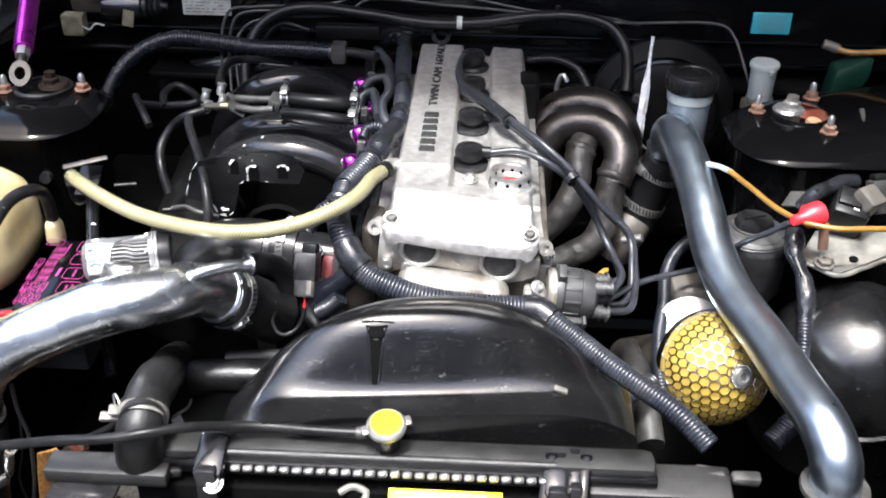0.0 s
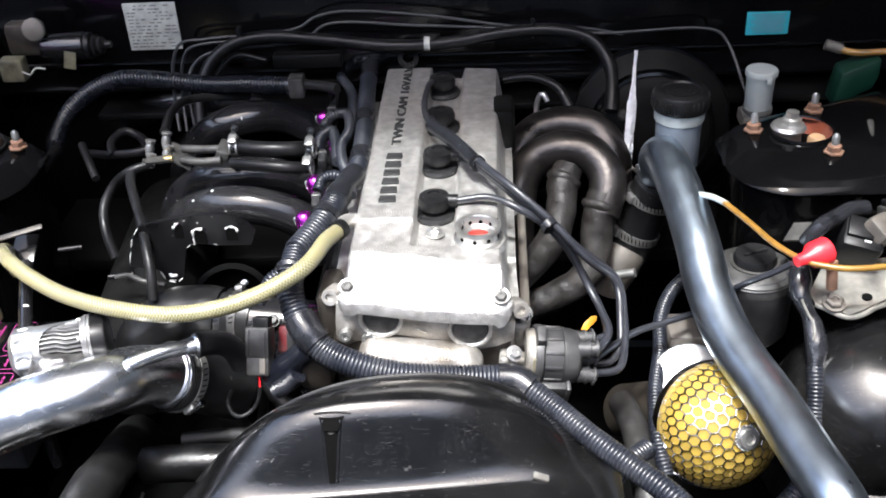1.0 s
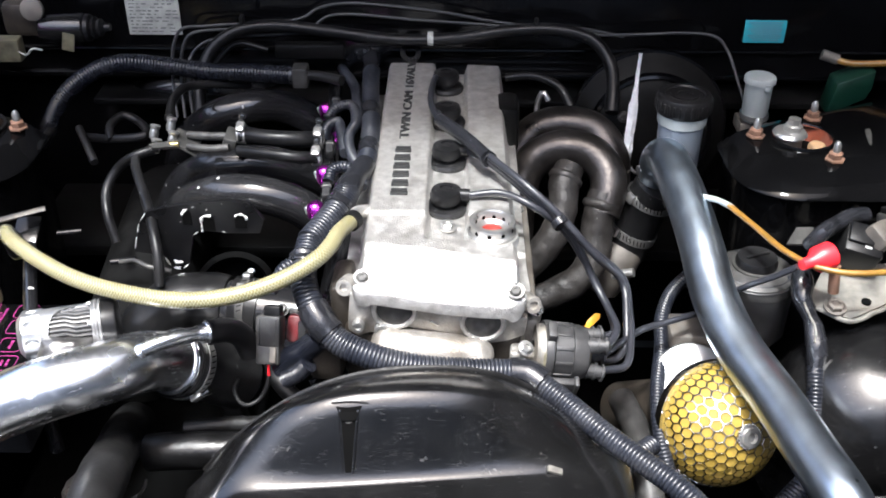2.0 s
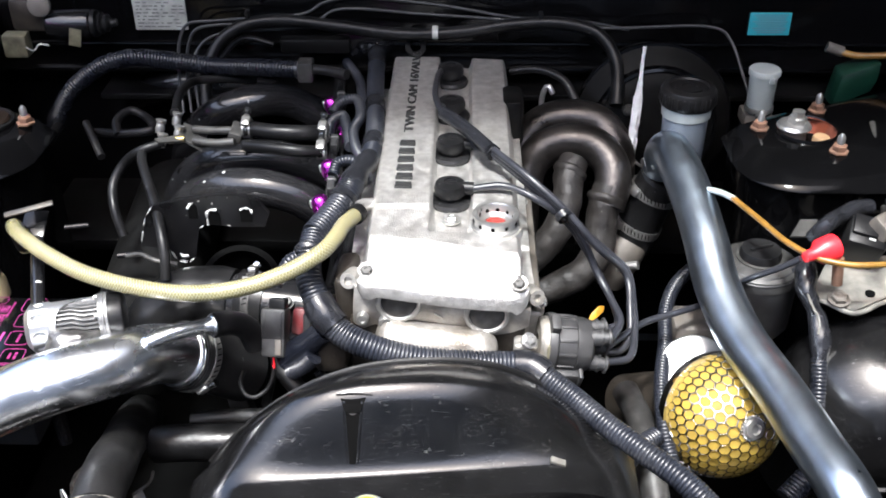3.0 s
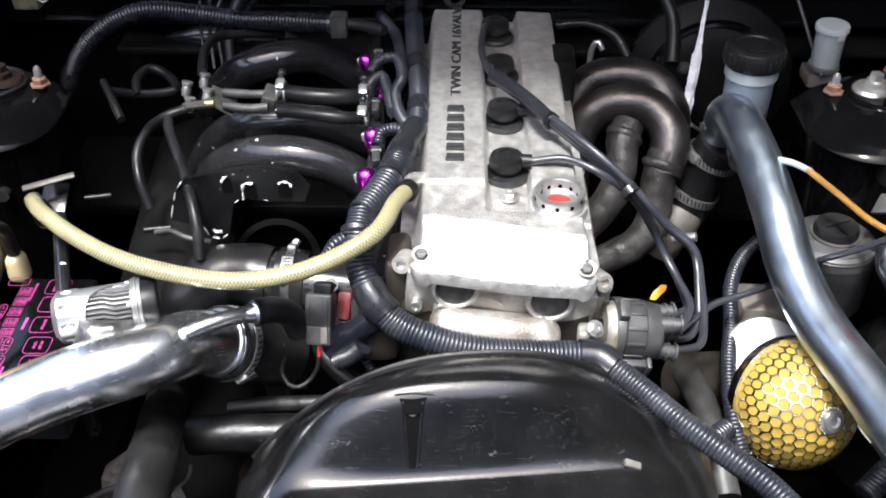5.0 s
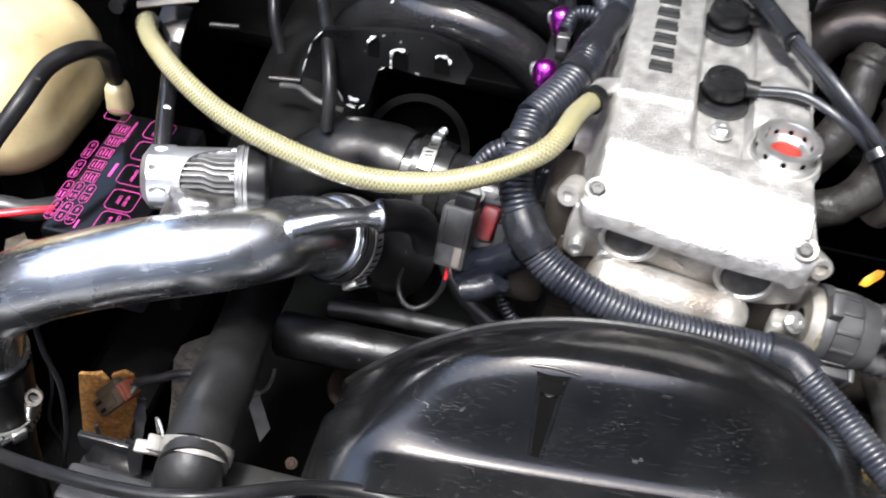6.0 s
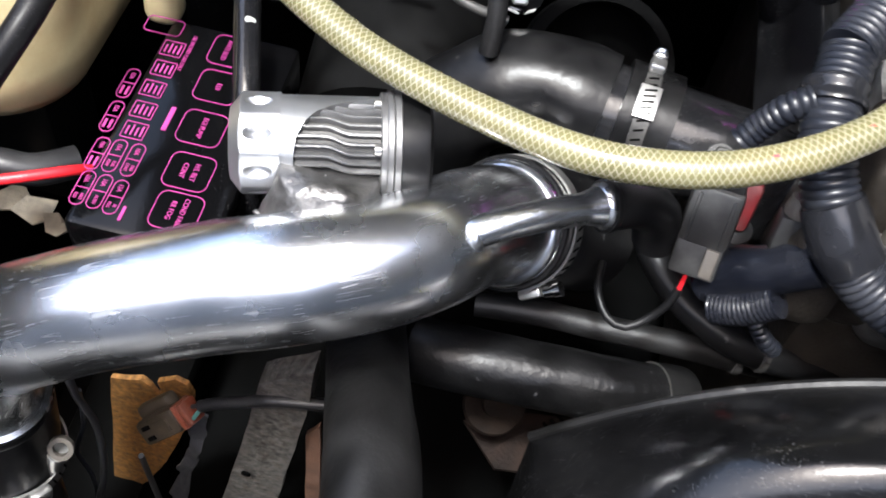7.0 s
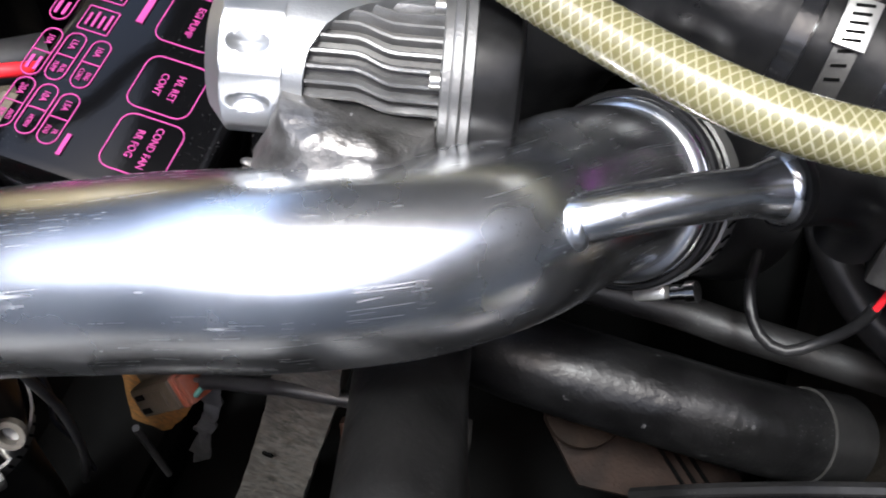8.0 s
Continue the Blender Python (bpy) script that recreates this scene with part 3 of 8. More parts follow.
def mount(ob, cx, cy, top, studs, s, ring, metal, ring_label):
    m = pose(cx, cy, top) @ Matrix.Diagonal((0.88, 0.88, 0.9, 1.0))
    if s > 0:
        part("mount_rim", lathe([(0.0405, -0.001), (0.0445, -0.0005), (0.0435, 0.002), (0.0415, 0.0028), (0.0405, 0.001)], m, 48), M_BLACK_PAINT, ob)
        part("mount_ring", lathe([(0.0408, 0.001), (0.0405, -0.006), (0.038, -0.011), (0.0365, -0.018), (0.034, -0.022)], m, 48), ring, ob, ring_label)
        part("mount_rubber", lathe([(0.0, -0.016), (0.02, -0.017), (0.042, -0.022), (0.042, -0.028), (0.0, -0.028)], m, 32), M_DARK, ob)
        part("bump_stop", roughen(lathe([(0.0, 0.0), (0.010, 0.0), (0.012, -0.003), (0.012, -0.020), (0, -0.020)], m @ pose(0.017, -0.016, -0.002), 24), 0.0006, 90), M_CARD, ob, "tan rubber stop in the mount")
        part("piston_rod", lathe([(0, 0.006), (0.018, 0.006), (0.019, -0.018), (0, -0.018)], m @ pose(-0.019, -0.002, 0), 20), M_CAST_DARK, ob)
    else:
        part("mount_ring", lathe([(0.036, 0.0), (0.045, 0.0), (0.045, 0.004), (0.041, 0.0065), (0.036, 0.004), (0.036, 0.0)], m, 40), ring, ob, ring_label)
        part("mount_rubber", lathe([(0.0, -0.004), (0.036, -0.004), (0.036, 0.001), (0.028, 0.003), (0.0, 0.003)], m, 32), M_DARK, ob)
    part("piston_washer", lathe([(0, 0), (0.022, 0), (0.024, 0.003), (0.021, 0.007), (0.0, 0.010)], m @ pose(-0.019 * s, -0.002, 0.004), 28), metal, ob)
    part("piston_nut", lathe([(0, 0.0), (0.0135, 0.0), (0.0135, 0.010), (0.009, 0.012), (0.009, 0.02), (0, 0.02)], m @ pose(-0.016 * s, -0.002, 0.009), 6), metal, ob)
    for x, y in studs:
        b = part("stud_nut", lathe([(0, 0), (0.012, 0), (0.012, 0.002), (0.0085, 0.003), (0.0085, 0.009), (0.006, 0.011), (0, 0.011)], pose(x, y, top), 6), M_IRON, ob, "rusty stud nut")
        part("stud", lathe([(0, 0.010), (0.0045, 0.010), (0.0045, 0.020), (0.002, 0.024), (0, 0.024)], pose(x, y, top), 10), M_STEEL, b)


mount(tower_r, 0.458, 0.160, 0.847, [(0.401, 0.163), (0.486, 0.214), (0.480, 0.101)], 1, M_RING, M_STEEL, "orange-red ring round the top mount")
# western nut and washer are coloured near-black to hold the shade there
mount(tower_l, -0.575, 0.168, 0.847, [(-0.519, 0.168), (-0.622, 0.155)], -1, M_RUBBER, M_RUST_SHADE, "black rubber ring")

# strut brace rod with its eye on the western tower
brace = thing("strut_brace", "purple and silver strut brace rod with an eye end", "strut brace", (-0.603, 0.155, 0.85))
BR = [(-0.596, 0.155, 0.873), (-0.601, 0.172, 0.879), (-0.604, 0.186, 0.885), (-0.607, 0.2, 0.891), (-0.644, 0.36, 0.953)]
part("eye", lathe([(0.009, -0.004), (0.018, -0.004), (0.018, 0.004), (0.009, 0.004), (0.009, -0.004)], aim(BR[0], (0.1, -0.8, 0.6)) @ Matrix.Diagonal((0.8, 1.0, 1.0, 1.0)), 28), M_GREASE, brace)
part("neck", tube([BR[1], BR[2]], 0.006, 12), M_GREASE, brace)
part("collar", tube([BR[2], BR[3]], 0.010, 6), M_STEEL, brace)
part("rod", tube([BR[3], BR[4]], 0.0135, 18), M_PURPLE, brace, "purple anodised rod")


# ---- radiator, its cap and the fan shroud ----
shroud = thing("fan_shroud", "glossy black plastic fan shroud, domed, scuffed and dusty", "fan shroud", (-0.03, -0.29, 0.45))


def shroud_raw(x, y):
    u = min(1.0, abs(x + 0.035) / (0.24 if x > -0.035 else 0.19))
    y -= 0.10 * (x + 0.035)
    ridge = 0.793 - 0.125 * u ** 2.6
    if y < -0.258:
        t = min(1, max(0, (y + 0.304) / 0.046))
        front = 0.724 - 0.035 * u ** 6 + 0.05 * min(0.0, y + 0.304)
        return front + max(0.0, ridge - front) * min(1.0, 1.25 * t) ** 0.8
    w = min(1, (y + 0.258) / 0.050)
    d = x + 0.015
    rear = 0.772 - (7.9 * d ** 2.6 if d > 0 else 3.7 * (-d) ** 2.2)
    return max(0.60, ridge + (rear - ridge) * w ** 1.7)


def shroud_top(x, y):
    return sum(shroud_raw(x, y + d) for d in (-0.008, -0.004, 0, 0.004, 0.008)) / 5


bm = bmesh.new()
NX, NY = 80, 44
SX = [-0.035 + (0.24 if 2 * i > NX else 0.19) * (2 * i / NX - 1) for i in range(NX + 1)]
SY = [-0.342 + 0.134 * j / NY for j in range(NY + 1)]
grid = [[bm.verts.new((x, y + 0.10 * (x + 0.035), shroud_top(x, y + 0.10 * (x + 0.035)))) for x in SX] for y in SY]
for j in range(NY):
    for i in range(NX):
        bm.faces.new((grid[j][i], grid[j][i + 1], grid[j + 1][i + 1], grid[j + 1][i]))
rim = grid[0] + [grid[j][NX] for j in range(1, NY + 1)] + list(reversed(grid[NY]))[1:] + [grid[j][0] for j in range(NY - 1, 0, -1)]
REAR = [v.co.copy() for v in grid[NY][::2]]
low = [bm.verts.new((v.co.x, v.co.y, 0.40)) for v in rim]
for i in range(len(rim)):
    j = (i + 1) % len(rim)
    bm.faces.new((rim[i], low[i], low[j], rim[j]))
part("dome", bm, M_SHROUD, shroud, angle=50)
part("rear_bead", tube([c + Vector((0, 0, 0.0005)) for c in REAR], 0.0030, 8, straight=True), M_OLD_RUBBER, shroud)
rib = bmesh.new()
left, right = [], []
for k in range(14):
    f = k / 13
    y0 = -0.276 - 0.030 * f
    w = 0.0085 * (1 - 0.55 * f)
    z0 = shroud_top(-0.066, y0)
    left.append((-0.066 - w, y0, z0))
    right.append((-0.066 + w, y0, z0))
for line in (left, right):
    tube(line, 0.0016, 6, straight=True, bm=rib)
part("rib", rib, M_SHROUD, shroud)
# dark strip and head plate paint the shade of a moulded hollow
slot = bmesh.new()
va = [slot.verts.new((x + 0.0006, y - 0.0010, z + 0.0008)) for x, y, z in left]
vb = [slot.verts.new((x - 0.0006, y - 0.0010, z + 0.0008)) for x, y, z in right]
for i in range(13):
    slot.faces.new((va[i], vb[i], vb[i + 1], va[i + 1]))
part("rib_channel", slot, M_DARK, shroud, "moulded channel, its shade laid on as a dark strip")
head_pose = aim((-0.066, -0.2755, shroud_top(-0.066, -0.2755) + 0.0004), (0, -0.55, 0.83), (0, 1, 0))
part("rib_head", plate([(-0.013, 0.004), (0.013, 0.004), (0.010, -0.003), (0.0065, -0.012), (-0.0065, -0.012), (-0.010, -0.003)], head_pose, 0.0016, 0.0005), M_DARK, shroud, "moulded recess, its shade laid on as a dark plate")
part("rib_ridge", tube([head_pose @ Vector((-0.016, 0.0045, 0.001)), head_pose @ Vector((0.0, 0.0058, 0.002)), head_pose @ Vector((0.018, 0.0050, 0.001))], 0.0011, 8), M_SHROUD, shroud)
hexbolt(shroud, (-0.066, -0.281, shroud_top(-0.066, -0.281)), (0, -0.7, 0.7), 0.003, M_DULL, "rivet")
part("clip", box(pose(0.126, -0.291, shroud_top(0.126, -0.291) + 0.001, 12, 22), 0.015, 0.007, 0.004, 0.001), M_GREY_METAL, shroud, "chalky worn clip")

radiator = thing("radiator", "black-tanked radiator standing before the fan", "radiator", (-0.03, -0.38, 0.3))
part("top_tank", box(pose(-0.03, -0.361, 0.681), 0.50, 0.036, 0.034, 0.010), M_BEAM, radiator)
part("tank_ridge", tube([(-0.21, -0.374, 0.694), (0.12, -0.374, 0.694)], 0.0045, 12), M_BEAM, radiator)
part("tank_lip", box(pose(-0.03, -0.378, 0.684), 0.50, 0.012, 0.012, 0.003), M_SHROUD, radiator)
part("core", box(pose(-0.03, -0.372, 0.48), 0.54, 0.032, 0.36, 0.002), M_DARK, radiator)
seamstrip = bmesh.new()
for k in range(27):
    box(pose(-0.197 + 0.0122 * k, -0.3865, 0.685, 0, 0, 6), 0.0098, 0.006, 0.0050, 0.0012, seamstrip, 1)
tagged(part("crimped_seam", seamstrip, M_STEEL, radiator, "bright crimped metal seam strip"), kind="stuff")
CAP = Matrix.Translation((-0.048, -0.364, 0.724)) @ Matrix.Rotation(radians(10), 4, "X") @ Matrix.Diagonal((0.88, 0.88, 0.9, 1.0))
part("filler_neck", lathe([(0, -0.04), (0.015, -0.04), (0.013, 0.0), (0, 0.0)], CAP, 24), M_SHROUD, radiator)
cap = thing("pressure_cap", "steel radiator filler cap with a yellow disc on top", "radiator cap", CAP.translation)
part("skirt", lathe([(0, 0), (0.018, 0), (0.0225, 0.003), (0.0225, 0.008), (0.020, 0.0105), (0, 0.0105)], CAP, 32), M_STEEL, cap)
for a in (20, 200):
    part("lug", box(CAP @ Matrix.Rotation(radians(a), 4, "Z") @ Matrix.Translation((0.0235, 0, 0.006)), 0.010, 0.012, 0.004, 0.0015), M_STEEL, cap)
part("disc", lathe([(0, 0), (0.0175, 0), (0.0175, 0.0015), (0, 0.002)], CAP @ Matrix.Translation((0, 0, 0.0105)), 32), M_YELLOW, cap, "bright yellow disc")

crossmember = thing("radiator_support", "dusty black radiator support panel across the front", "car body", (0, -0.44, 0.3), kind="structure")
part("beam", roughen(box(pose(0.222, -0.368, 0.667, 6), 0.145, 0.044, 0.024, 0.004, None, 2), 0.0012, 30), M_BEAM, crossmember)
part("beam", roughen(box(pose(-0.325, -0.386, 0.676, 4), 0.124, 0.030, 0.018, 0.004, None, 2), 0.0012, 30), M_BEAM, crossmember)
part("panel", box(pose(0, -0.455, 0.45), 1.34, 0.02, 0.36, 0.004), M_BAY, crossmember)
part("top_rail", box(pose(0, -0.435, 0.625), 1.34, 0.06, 0.03, 0.008), M_BAY, crossmember)
for x, a in ((-0.216, 12), (0.112, -10), (0.148, -6)):
    part("bracket", box(pose(x, -0.383, 0.684, 30, 0, a), 0.014, 0.055, 0.010, 0.004), M_BLACK_PAINT, crossmember)
for x, z in ((-0.215, 0.688), (0.13, 0.672)):
    hexbolt(crossmember, (x, -0.405, z - 0.008), (0, -0.4, 1), 0.007)
for p, w in (((-0.221, -0.38, 0.69), 0.030), ((0.121, -0.377, 0.68), 0.026), ((0.139, -0.371, 0.68), 0.018)):
    part("rubber_mount", box(Matrix.Translation(p) @ Matrix.Rotation(radians(20), 4, "X"), w, 0.05, 0.026, 0.006), M_ENAMEL, crossmember)
    part("mount_tab", box(Matrix.Translation(Vector(p) + Vector((0, -0.024, -0.012))), w * 0.7, 0.012, 0.045, 0.003), M_ENAMEL, crossmember)
for p in ((-0.313, -0.39, 0.67), (-0.267, -0.38, 0.672), (0.188, -0.36, 0.675), (0.276, -0.354, 0.675), (0.313, -0.353, 0.67)):
    part("support_clip", roughen(box(Matrix.Translation(p), 0.028, 0.014, 0.010, 0.003, None, 2), 0.003, 60), M_DULL, crossmember)
caution = solid("caution_label", box(pose(0.012, -0.404, 0.668, 30), 0.112, 0.024, 0.0015, 0.0004), M_YELLOW, "bright yellow caution label on the radiator top", "label")
for k, w in enumerate((0.09, 0.075, 0.08)):
    part("print_bar", box(pose(0.008, -0.398 - 0.006 * k, 0.6729 - 0.0035 * k, 30), w, 0.0025, 0.0006, 0), M_INK, caution)
solid("support_clutter", tube([(-0.094, -0.389, 0.66), (-0.081, -0.384, 0.665), (-0.066, -0.389, 0.66), (-0.071, -0.396, 0.655)], 0.004, 8), M_GREY_METAL, "scuffed bright metal edge below the radiator", "bracket")

overflow = thing("overflow_hose", "thin black rubber overflow hose along the radiator", "hose", (-0.507, -0.343, 0.66))
part("tube", tube([(-0.065, -0.358, 0.712), (-0.119, -0.357, 0.712), (-0.177, -0.354, 0.712), (-0.212, -0.366, 0.720), (-0.241, -0.388, 0.736), (-0.272, -0.404, 0.742), (-0.304, -0.409, 0.738), (-0.366, -0.406, 0.728), (-0.442, -0.385, 0.698), (-0.507, -0.343, 0.66)], 0.0050, 14), M_RUBBER, overflow)
part("end_clip", tube([(-0.070, -0.358, 0.712), (-0.079, -0.3578, 0.712)], 0.0062, 16), M_DULL, overflow, "dull spring clip")

# ---- the engine ----
engine = thing("engine_block", "dirty cast aluminium engine with its cylinder head", "engine", (0, 0.1, 0.3))
part("head", box(pose(0.008, 0.12, 0.735), 0.19, 0.51, 0.085, 0.012), M_GREASE, engine)
part("block", box(pose(0.01, 0.12, 0.50), 0.20, 0.50, 0.38, 0.02), M_GREASE, engine)
front = bmesh.new()
prof = [(-0.076, 0.815), (-0.079, 0.790), (-0.080, 0.768), (-0.070, 0.760), (-0.056, 0.766), (-0.050, 0.762), (-0.040, 0.762), (-0.018, 0.772), (0.022, 0.766), (0.040, 0.752), (0.052, 0.746), (0.066, 0.752), (0.086, 0.756), (0.104, 0.764), (0.106, 0.786)]
plate([(x, z) for x, z in prof], Matrix.Translation((0, -0.138, 0)) @ Matrix.Rotation(radians(90), 4, "X"), 0.02, 0.002, front)
part("front_cover", front, M_CAST_OLD, engine)
lower = plate([(-0.062, 0.775), (-0.058, 0.73), (-0.05, 0.62), (0.075, 0.62), (0.085, 0.70), (0.095, 0.765)], Matrix.Translation((0, -0.122, 0)) @ Matrix.Rotation(radians(90), 4, "X"), 0.03, 0.003)
part("timing_cover", lower, M_GREASE, engine)
part("timing_bulge", roughen(box(pose(0.004, -0.133, 0.722, 24, 7), 0.128, 0.040, 0.100, 0.018, None, 5), 0.0022, 30), M_CAST_OLD, engine)
for x, z in ((-0.031, 0.797), (0.060, 0.782)):
    mm = aim((x, -0.139, z), (0, -1, 0))
    part("cam_plug", lathe([(0, 0.002), (0.008, 0.002), (0.010, 0.0035), (0.016, 0.0035), (0.0185, 0.002), (0.0185, -0.004)], mm, 30), M_CONN, engine, "dark rubber cam end plug")
    part("cam_cap_rim", lathe([(0.0185, -0.004), (0.0185, 0.003), (0.0195, 0.0045), (0.0225, 0.0045), (0.024, 0.002), (0.024, -0.004)], mm, 36), M_CAST, engine)
for x, z in ((-0.046, 0.773), (0.051, 0.758), (-0.069, 0.777)):
    part("screw_boss", lathe([(0.0, 0.004), (0.003, 0.004), (0.0034, 0.0065), (0.0058, 0.0065), (0.0064, 0.005), (0.0066, -0.004)], aim((x, -0.140, z), (0, -1, 0.12)), 20), M_STEEL, engine)
part("casting_mark", box(pose(0.010, -0.1385, 0.779, 0, 35), 0.010, 0.002, 0.002, 0.0006), M_CAST, engine)
for at, ax in (((-0.081, -0.122, 0.814), (-0.2, -0.9, 0.3)), ((0.109, -0.122, 0.794), (0.3, -0.85, 0.3))):
    bm = lathe([(0.0, 0.006), (0.0045, 0.006), (0.0045, 0.010), (0.0085, 0.010), (0.0095, 0.007), (0.0095, -0.012), (0, -0.012)], aim(at, ax), 24)
    part("side_boss", bm, M_CAST_OLD, engine)
part("head_shoulder", roughen(box(pose(-0.087, -0.100, 0.785), 0.022, 0.06, 0.06, 0.008, None, 3), 0.002, 50), M_GREASE, engine)
part("water_outlet", box(pose(-0.105, -0.125, 0.745), 0.04, 0.06, 0.07, 0.012), M_GREASE, engine)

cover = thing("valve_cover", "grey cast aluminium valve cover, raised lettering, bright sloping nose", "valve cover", (0.01, 0.12, 0.785))


def smooth(a, b, x):
    t = min(1, max(0, (x - a) / (b - a)))
    return t * t * (3 - 2 * t)


def cover_sides(y):
    """The western and eastern edge of the cover's crown."""
    bend = max(0.0, -0.136 - y)
    c = 0.014 - math.sqrt(max(0.0, 0.014 ** 2 - bend ** 2))
    return -0.074 + c, 0.100 + 0.004 * smooth(-0.04, -0.15, y) - c


def cover_top(x, y):
    left, right = cover_sides(y)
    z = 0.850 - 0.004 * smooth(0.0, 0.1, x)
    groove = smooth(-0.0015, 0.0025, x) * (1 - smooth(0.040, 0.046, x)) * smooth(-0.082, -0.076, y)
    z -= 0.016 * groove
    z -= 0.0025 * (1 - smooth(-0.036, -0.030, y)) * (1 - groove)
    u = smooth(-0.075, 0.105, x)
    slope = -0.092 - 0.026 * u
    if y < slope:
        z -= (0.36 + 0.72 * u) * (slope - y) + 1.0 * max(0, -0.1465 - y)
    edge = min(x - left, right - x)
    z -= 0.05 * (1 - smooth(0.0, 0.013, edge)) ** 1.6 * smooth(-0.142, -0.115, y)
    z -= 0.004 * (1 - smooth(0.0, 0.008, edge)) ** 1.6 * (1 - smooth(-0.142, -0.115, y))
    z -= 0.02 * (1 - smooth(0.0, 0.02, 0.398 - y))
    return max(0.772, z)


bm = bmesh.new()
NX, NY = 90, 150
ys = [-0.150 + 0.548 * (j / NY) ** 1.25 for j in range(NY + 1)]


def cover_row(y):
    left, right = cover_sides(y)
    w = 0.014 * smooth(-0.125, -0.095, y)
    return [(left - w) + (right + w * 0.6 - left + w) * i / NX for i in range(NX + 1)]


grid = [[bm.verts.new((x, y, cover_top(x, y))) for x in cover_row(y)] for y in ys]
for j in range(NY):
    for i in range(NX):
        bm.faces.new((grid[j][i], grid[j][i + 1], grid[j + 1][i + 1], grid[j + 1][i]))
rim = grid[0] + [grid[j][NX] for j in range(1, NY + 1)] + list(reversed(grid[NY]))[1:] + [grid[j][0] for j in range(NY - 1, 0, -1)]
low = []
for v in rim:
    f = smooth(-0.135, -0.105, v.co.y)
    low.append(bm.verts.new((v.co.x, v.co.y, (v.co.z - 0.012) * (1 - f) + 0.778 * f)))
for i in range(len(rim)):
    j = (i + 1) % len(rim)
    bm.faces.new((rim[i], low[i], low[j], rim[j]))
part("casting", bm, M_CAST, cover, angle=45)
for x, y in ((-0.063, -0.134), (0.092, -0.139)):
    part("bolt_seat", lathe([(0.0065, 0.001), (0.009, 0.002), (0.0095, -0.002)], aim((x, y, cover_top(x, y)), (0, -0.45, 0.86)), 24), M_CAST, cover)
    hexbolt(cover, (x, y, cover_top(x, y) - 0.001), (0, -0.45, 0.86), 0.0052, M_DULL)
part("nose_rib", box(aim((0.0915, -0.128, cover_top(0.0915, -0.128) + 0.001), (0, -0.7, 0.8), (0, 1, 0)), 0.004, 0.02, 0.006, 0.0018), M_CAST, cover)
hexbolt(cover, (0.022, -0.042, 0.8355), (0, 0, 1), 0.007)
for x, y in ((-0.086, 0.10), (-0.086, 0.3), (0.104, 0.08), (0.104, 0.26)):
    hexbolt(cover, (x, y, 0.787), (0, 0, 1), 0.006)
side = Matrix.Rotation(radians(90), 4, "Z")
lettering("TWIN CAM 16VALVE", Matrix.Translation((-0.033, 0.268, 0.8502)) @ side, 0.0165, M_LETTER, cover, 0.0018, 1.66)
for k, w in enumerate((0.019, 0.012, 0.017, 0.017, 0.018, 0.018)):
    part("badge_bar", box(pose(-0.033, 0.006 + 0.0205 * k, 0.8508), 0.0195, 0.0068, 0.003, 0.0008), M_LETTER, cover)
    part("badge_bar", box(pose(-0.033, 0.013 + 0.0205 * k, 0.8508), 0.0180, 0.0050, 0.003, 0.0008), M_LETTER, cover)
part("breather_spigot", tube([(-0.050, -0.012, 0.838), (-0.066, -0.020, 0.842), (-0.077, -0.030, 0.846), Vector((-0.078, -0.046, 0.848))], 0.0078, 18), M_CAST, cover)

filler = thing("oil_filler", "open oil filler neck of bright metal, red inside", "oil filler", (0.069, -0.067, 0.842))
fm = pose(0.069, -0.067, 0.843) @ Matrix.Diagonal((0.82, 0.82, 0.9, 1.0))
part("boss", lathe([(0.0145, -0.006), (0.036, -0.006), (0.034, 0.002), (0.0225, 0.002), (0.0145, -0.006)], fm, 40), M_CAST, filler)
part("neck", lathe([(0.0245, 0.001), (0.0315, 0.001), (0.0315, 0.006), (0.0285, 0.008), (0.0285, 0.016), (0.0305, 0.018), (0.0295, 0.0205), (0.0245, 0.0205), (0.0225, 0.018), (0.0225, 0.001)], fm, 44), M_STEEL, filler)
for a in range(0, 360, 36):
    hole = fm @ Matrix.Rotation(radians(a + 10), 4, "Z")
    part("neck_hole", lathe([(0, 0.0003), (0.0026, 0.0003), (0.0026, 0.0), (0, 0)], hole @ Matrix.Translation((0.0286, 0, 0.012)) @ Matrix.Rotation(radians(90), 4, "Y"), 14), M_DARK, filler)
    part("neck_hole", lathe([(0, 0.0003), (0.0026, 0.0003), (0.0026, 0.0), (0, 0)], hole @ Matrix.Translation((0.0224, 0, 0.012)) @ Matrix.Rotation(radians(-90), 4, "Y"), 14), M_DARK, filler)
part("inner_step", lathe([(0.0225, 0.009), (0.021, 0.0075), (0.0145, 0.007), (0.0145, 0.0045)], fm, 32), M_STEEL, filler)
part("baffle", lathe([(0, 0.0055), (0.0145, 0.0055)], fm, 28), M_BAFFLE, filler, "oily red baffle down the neck")

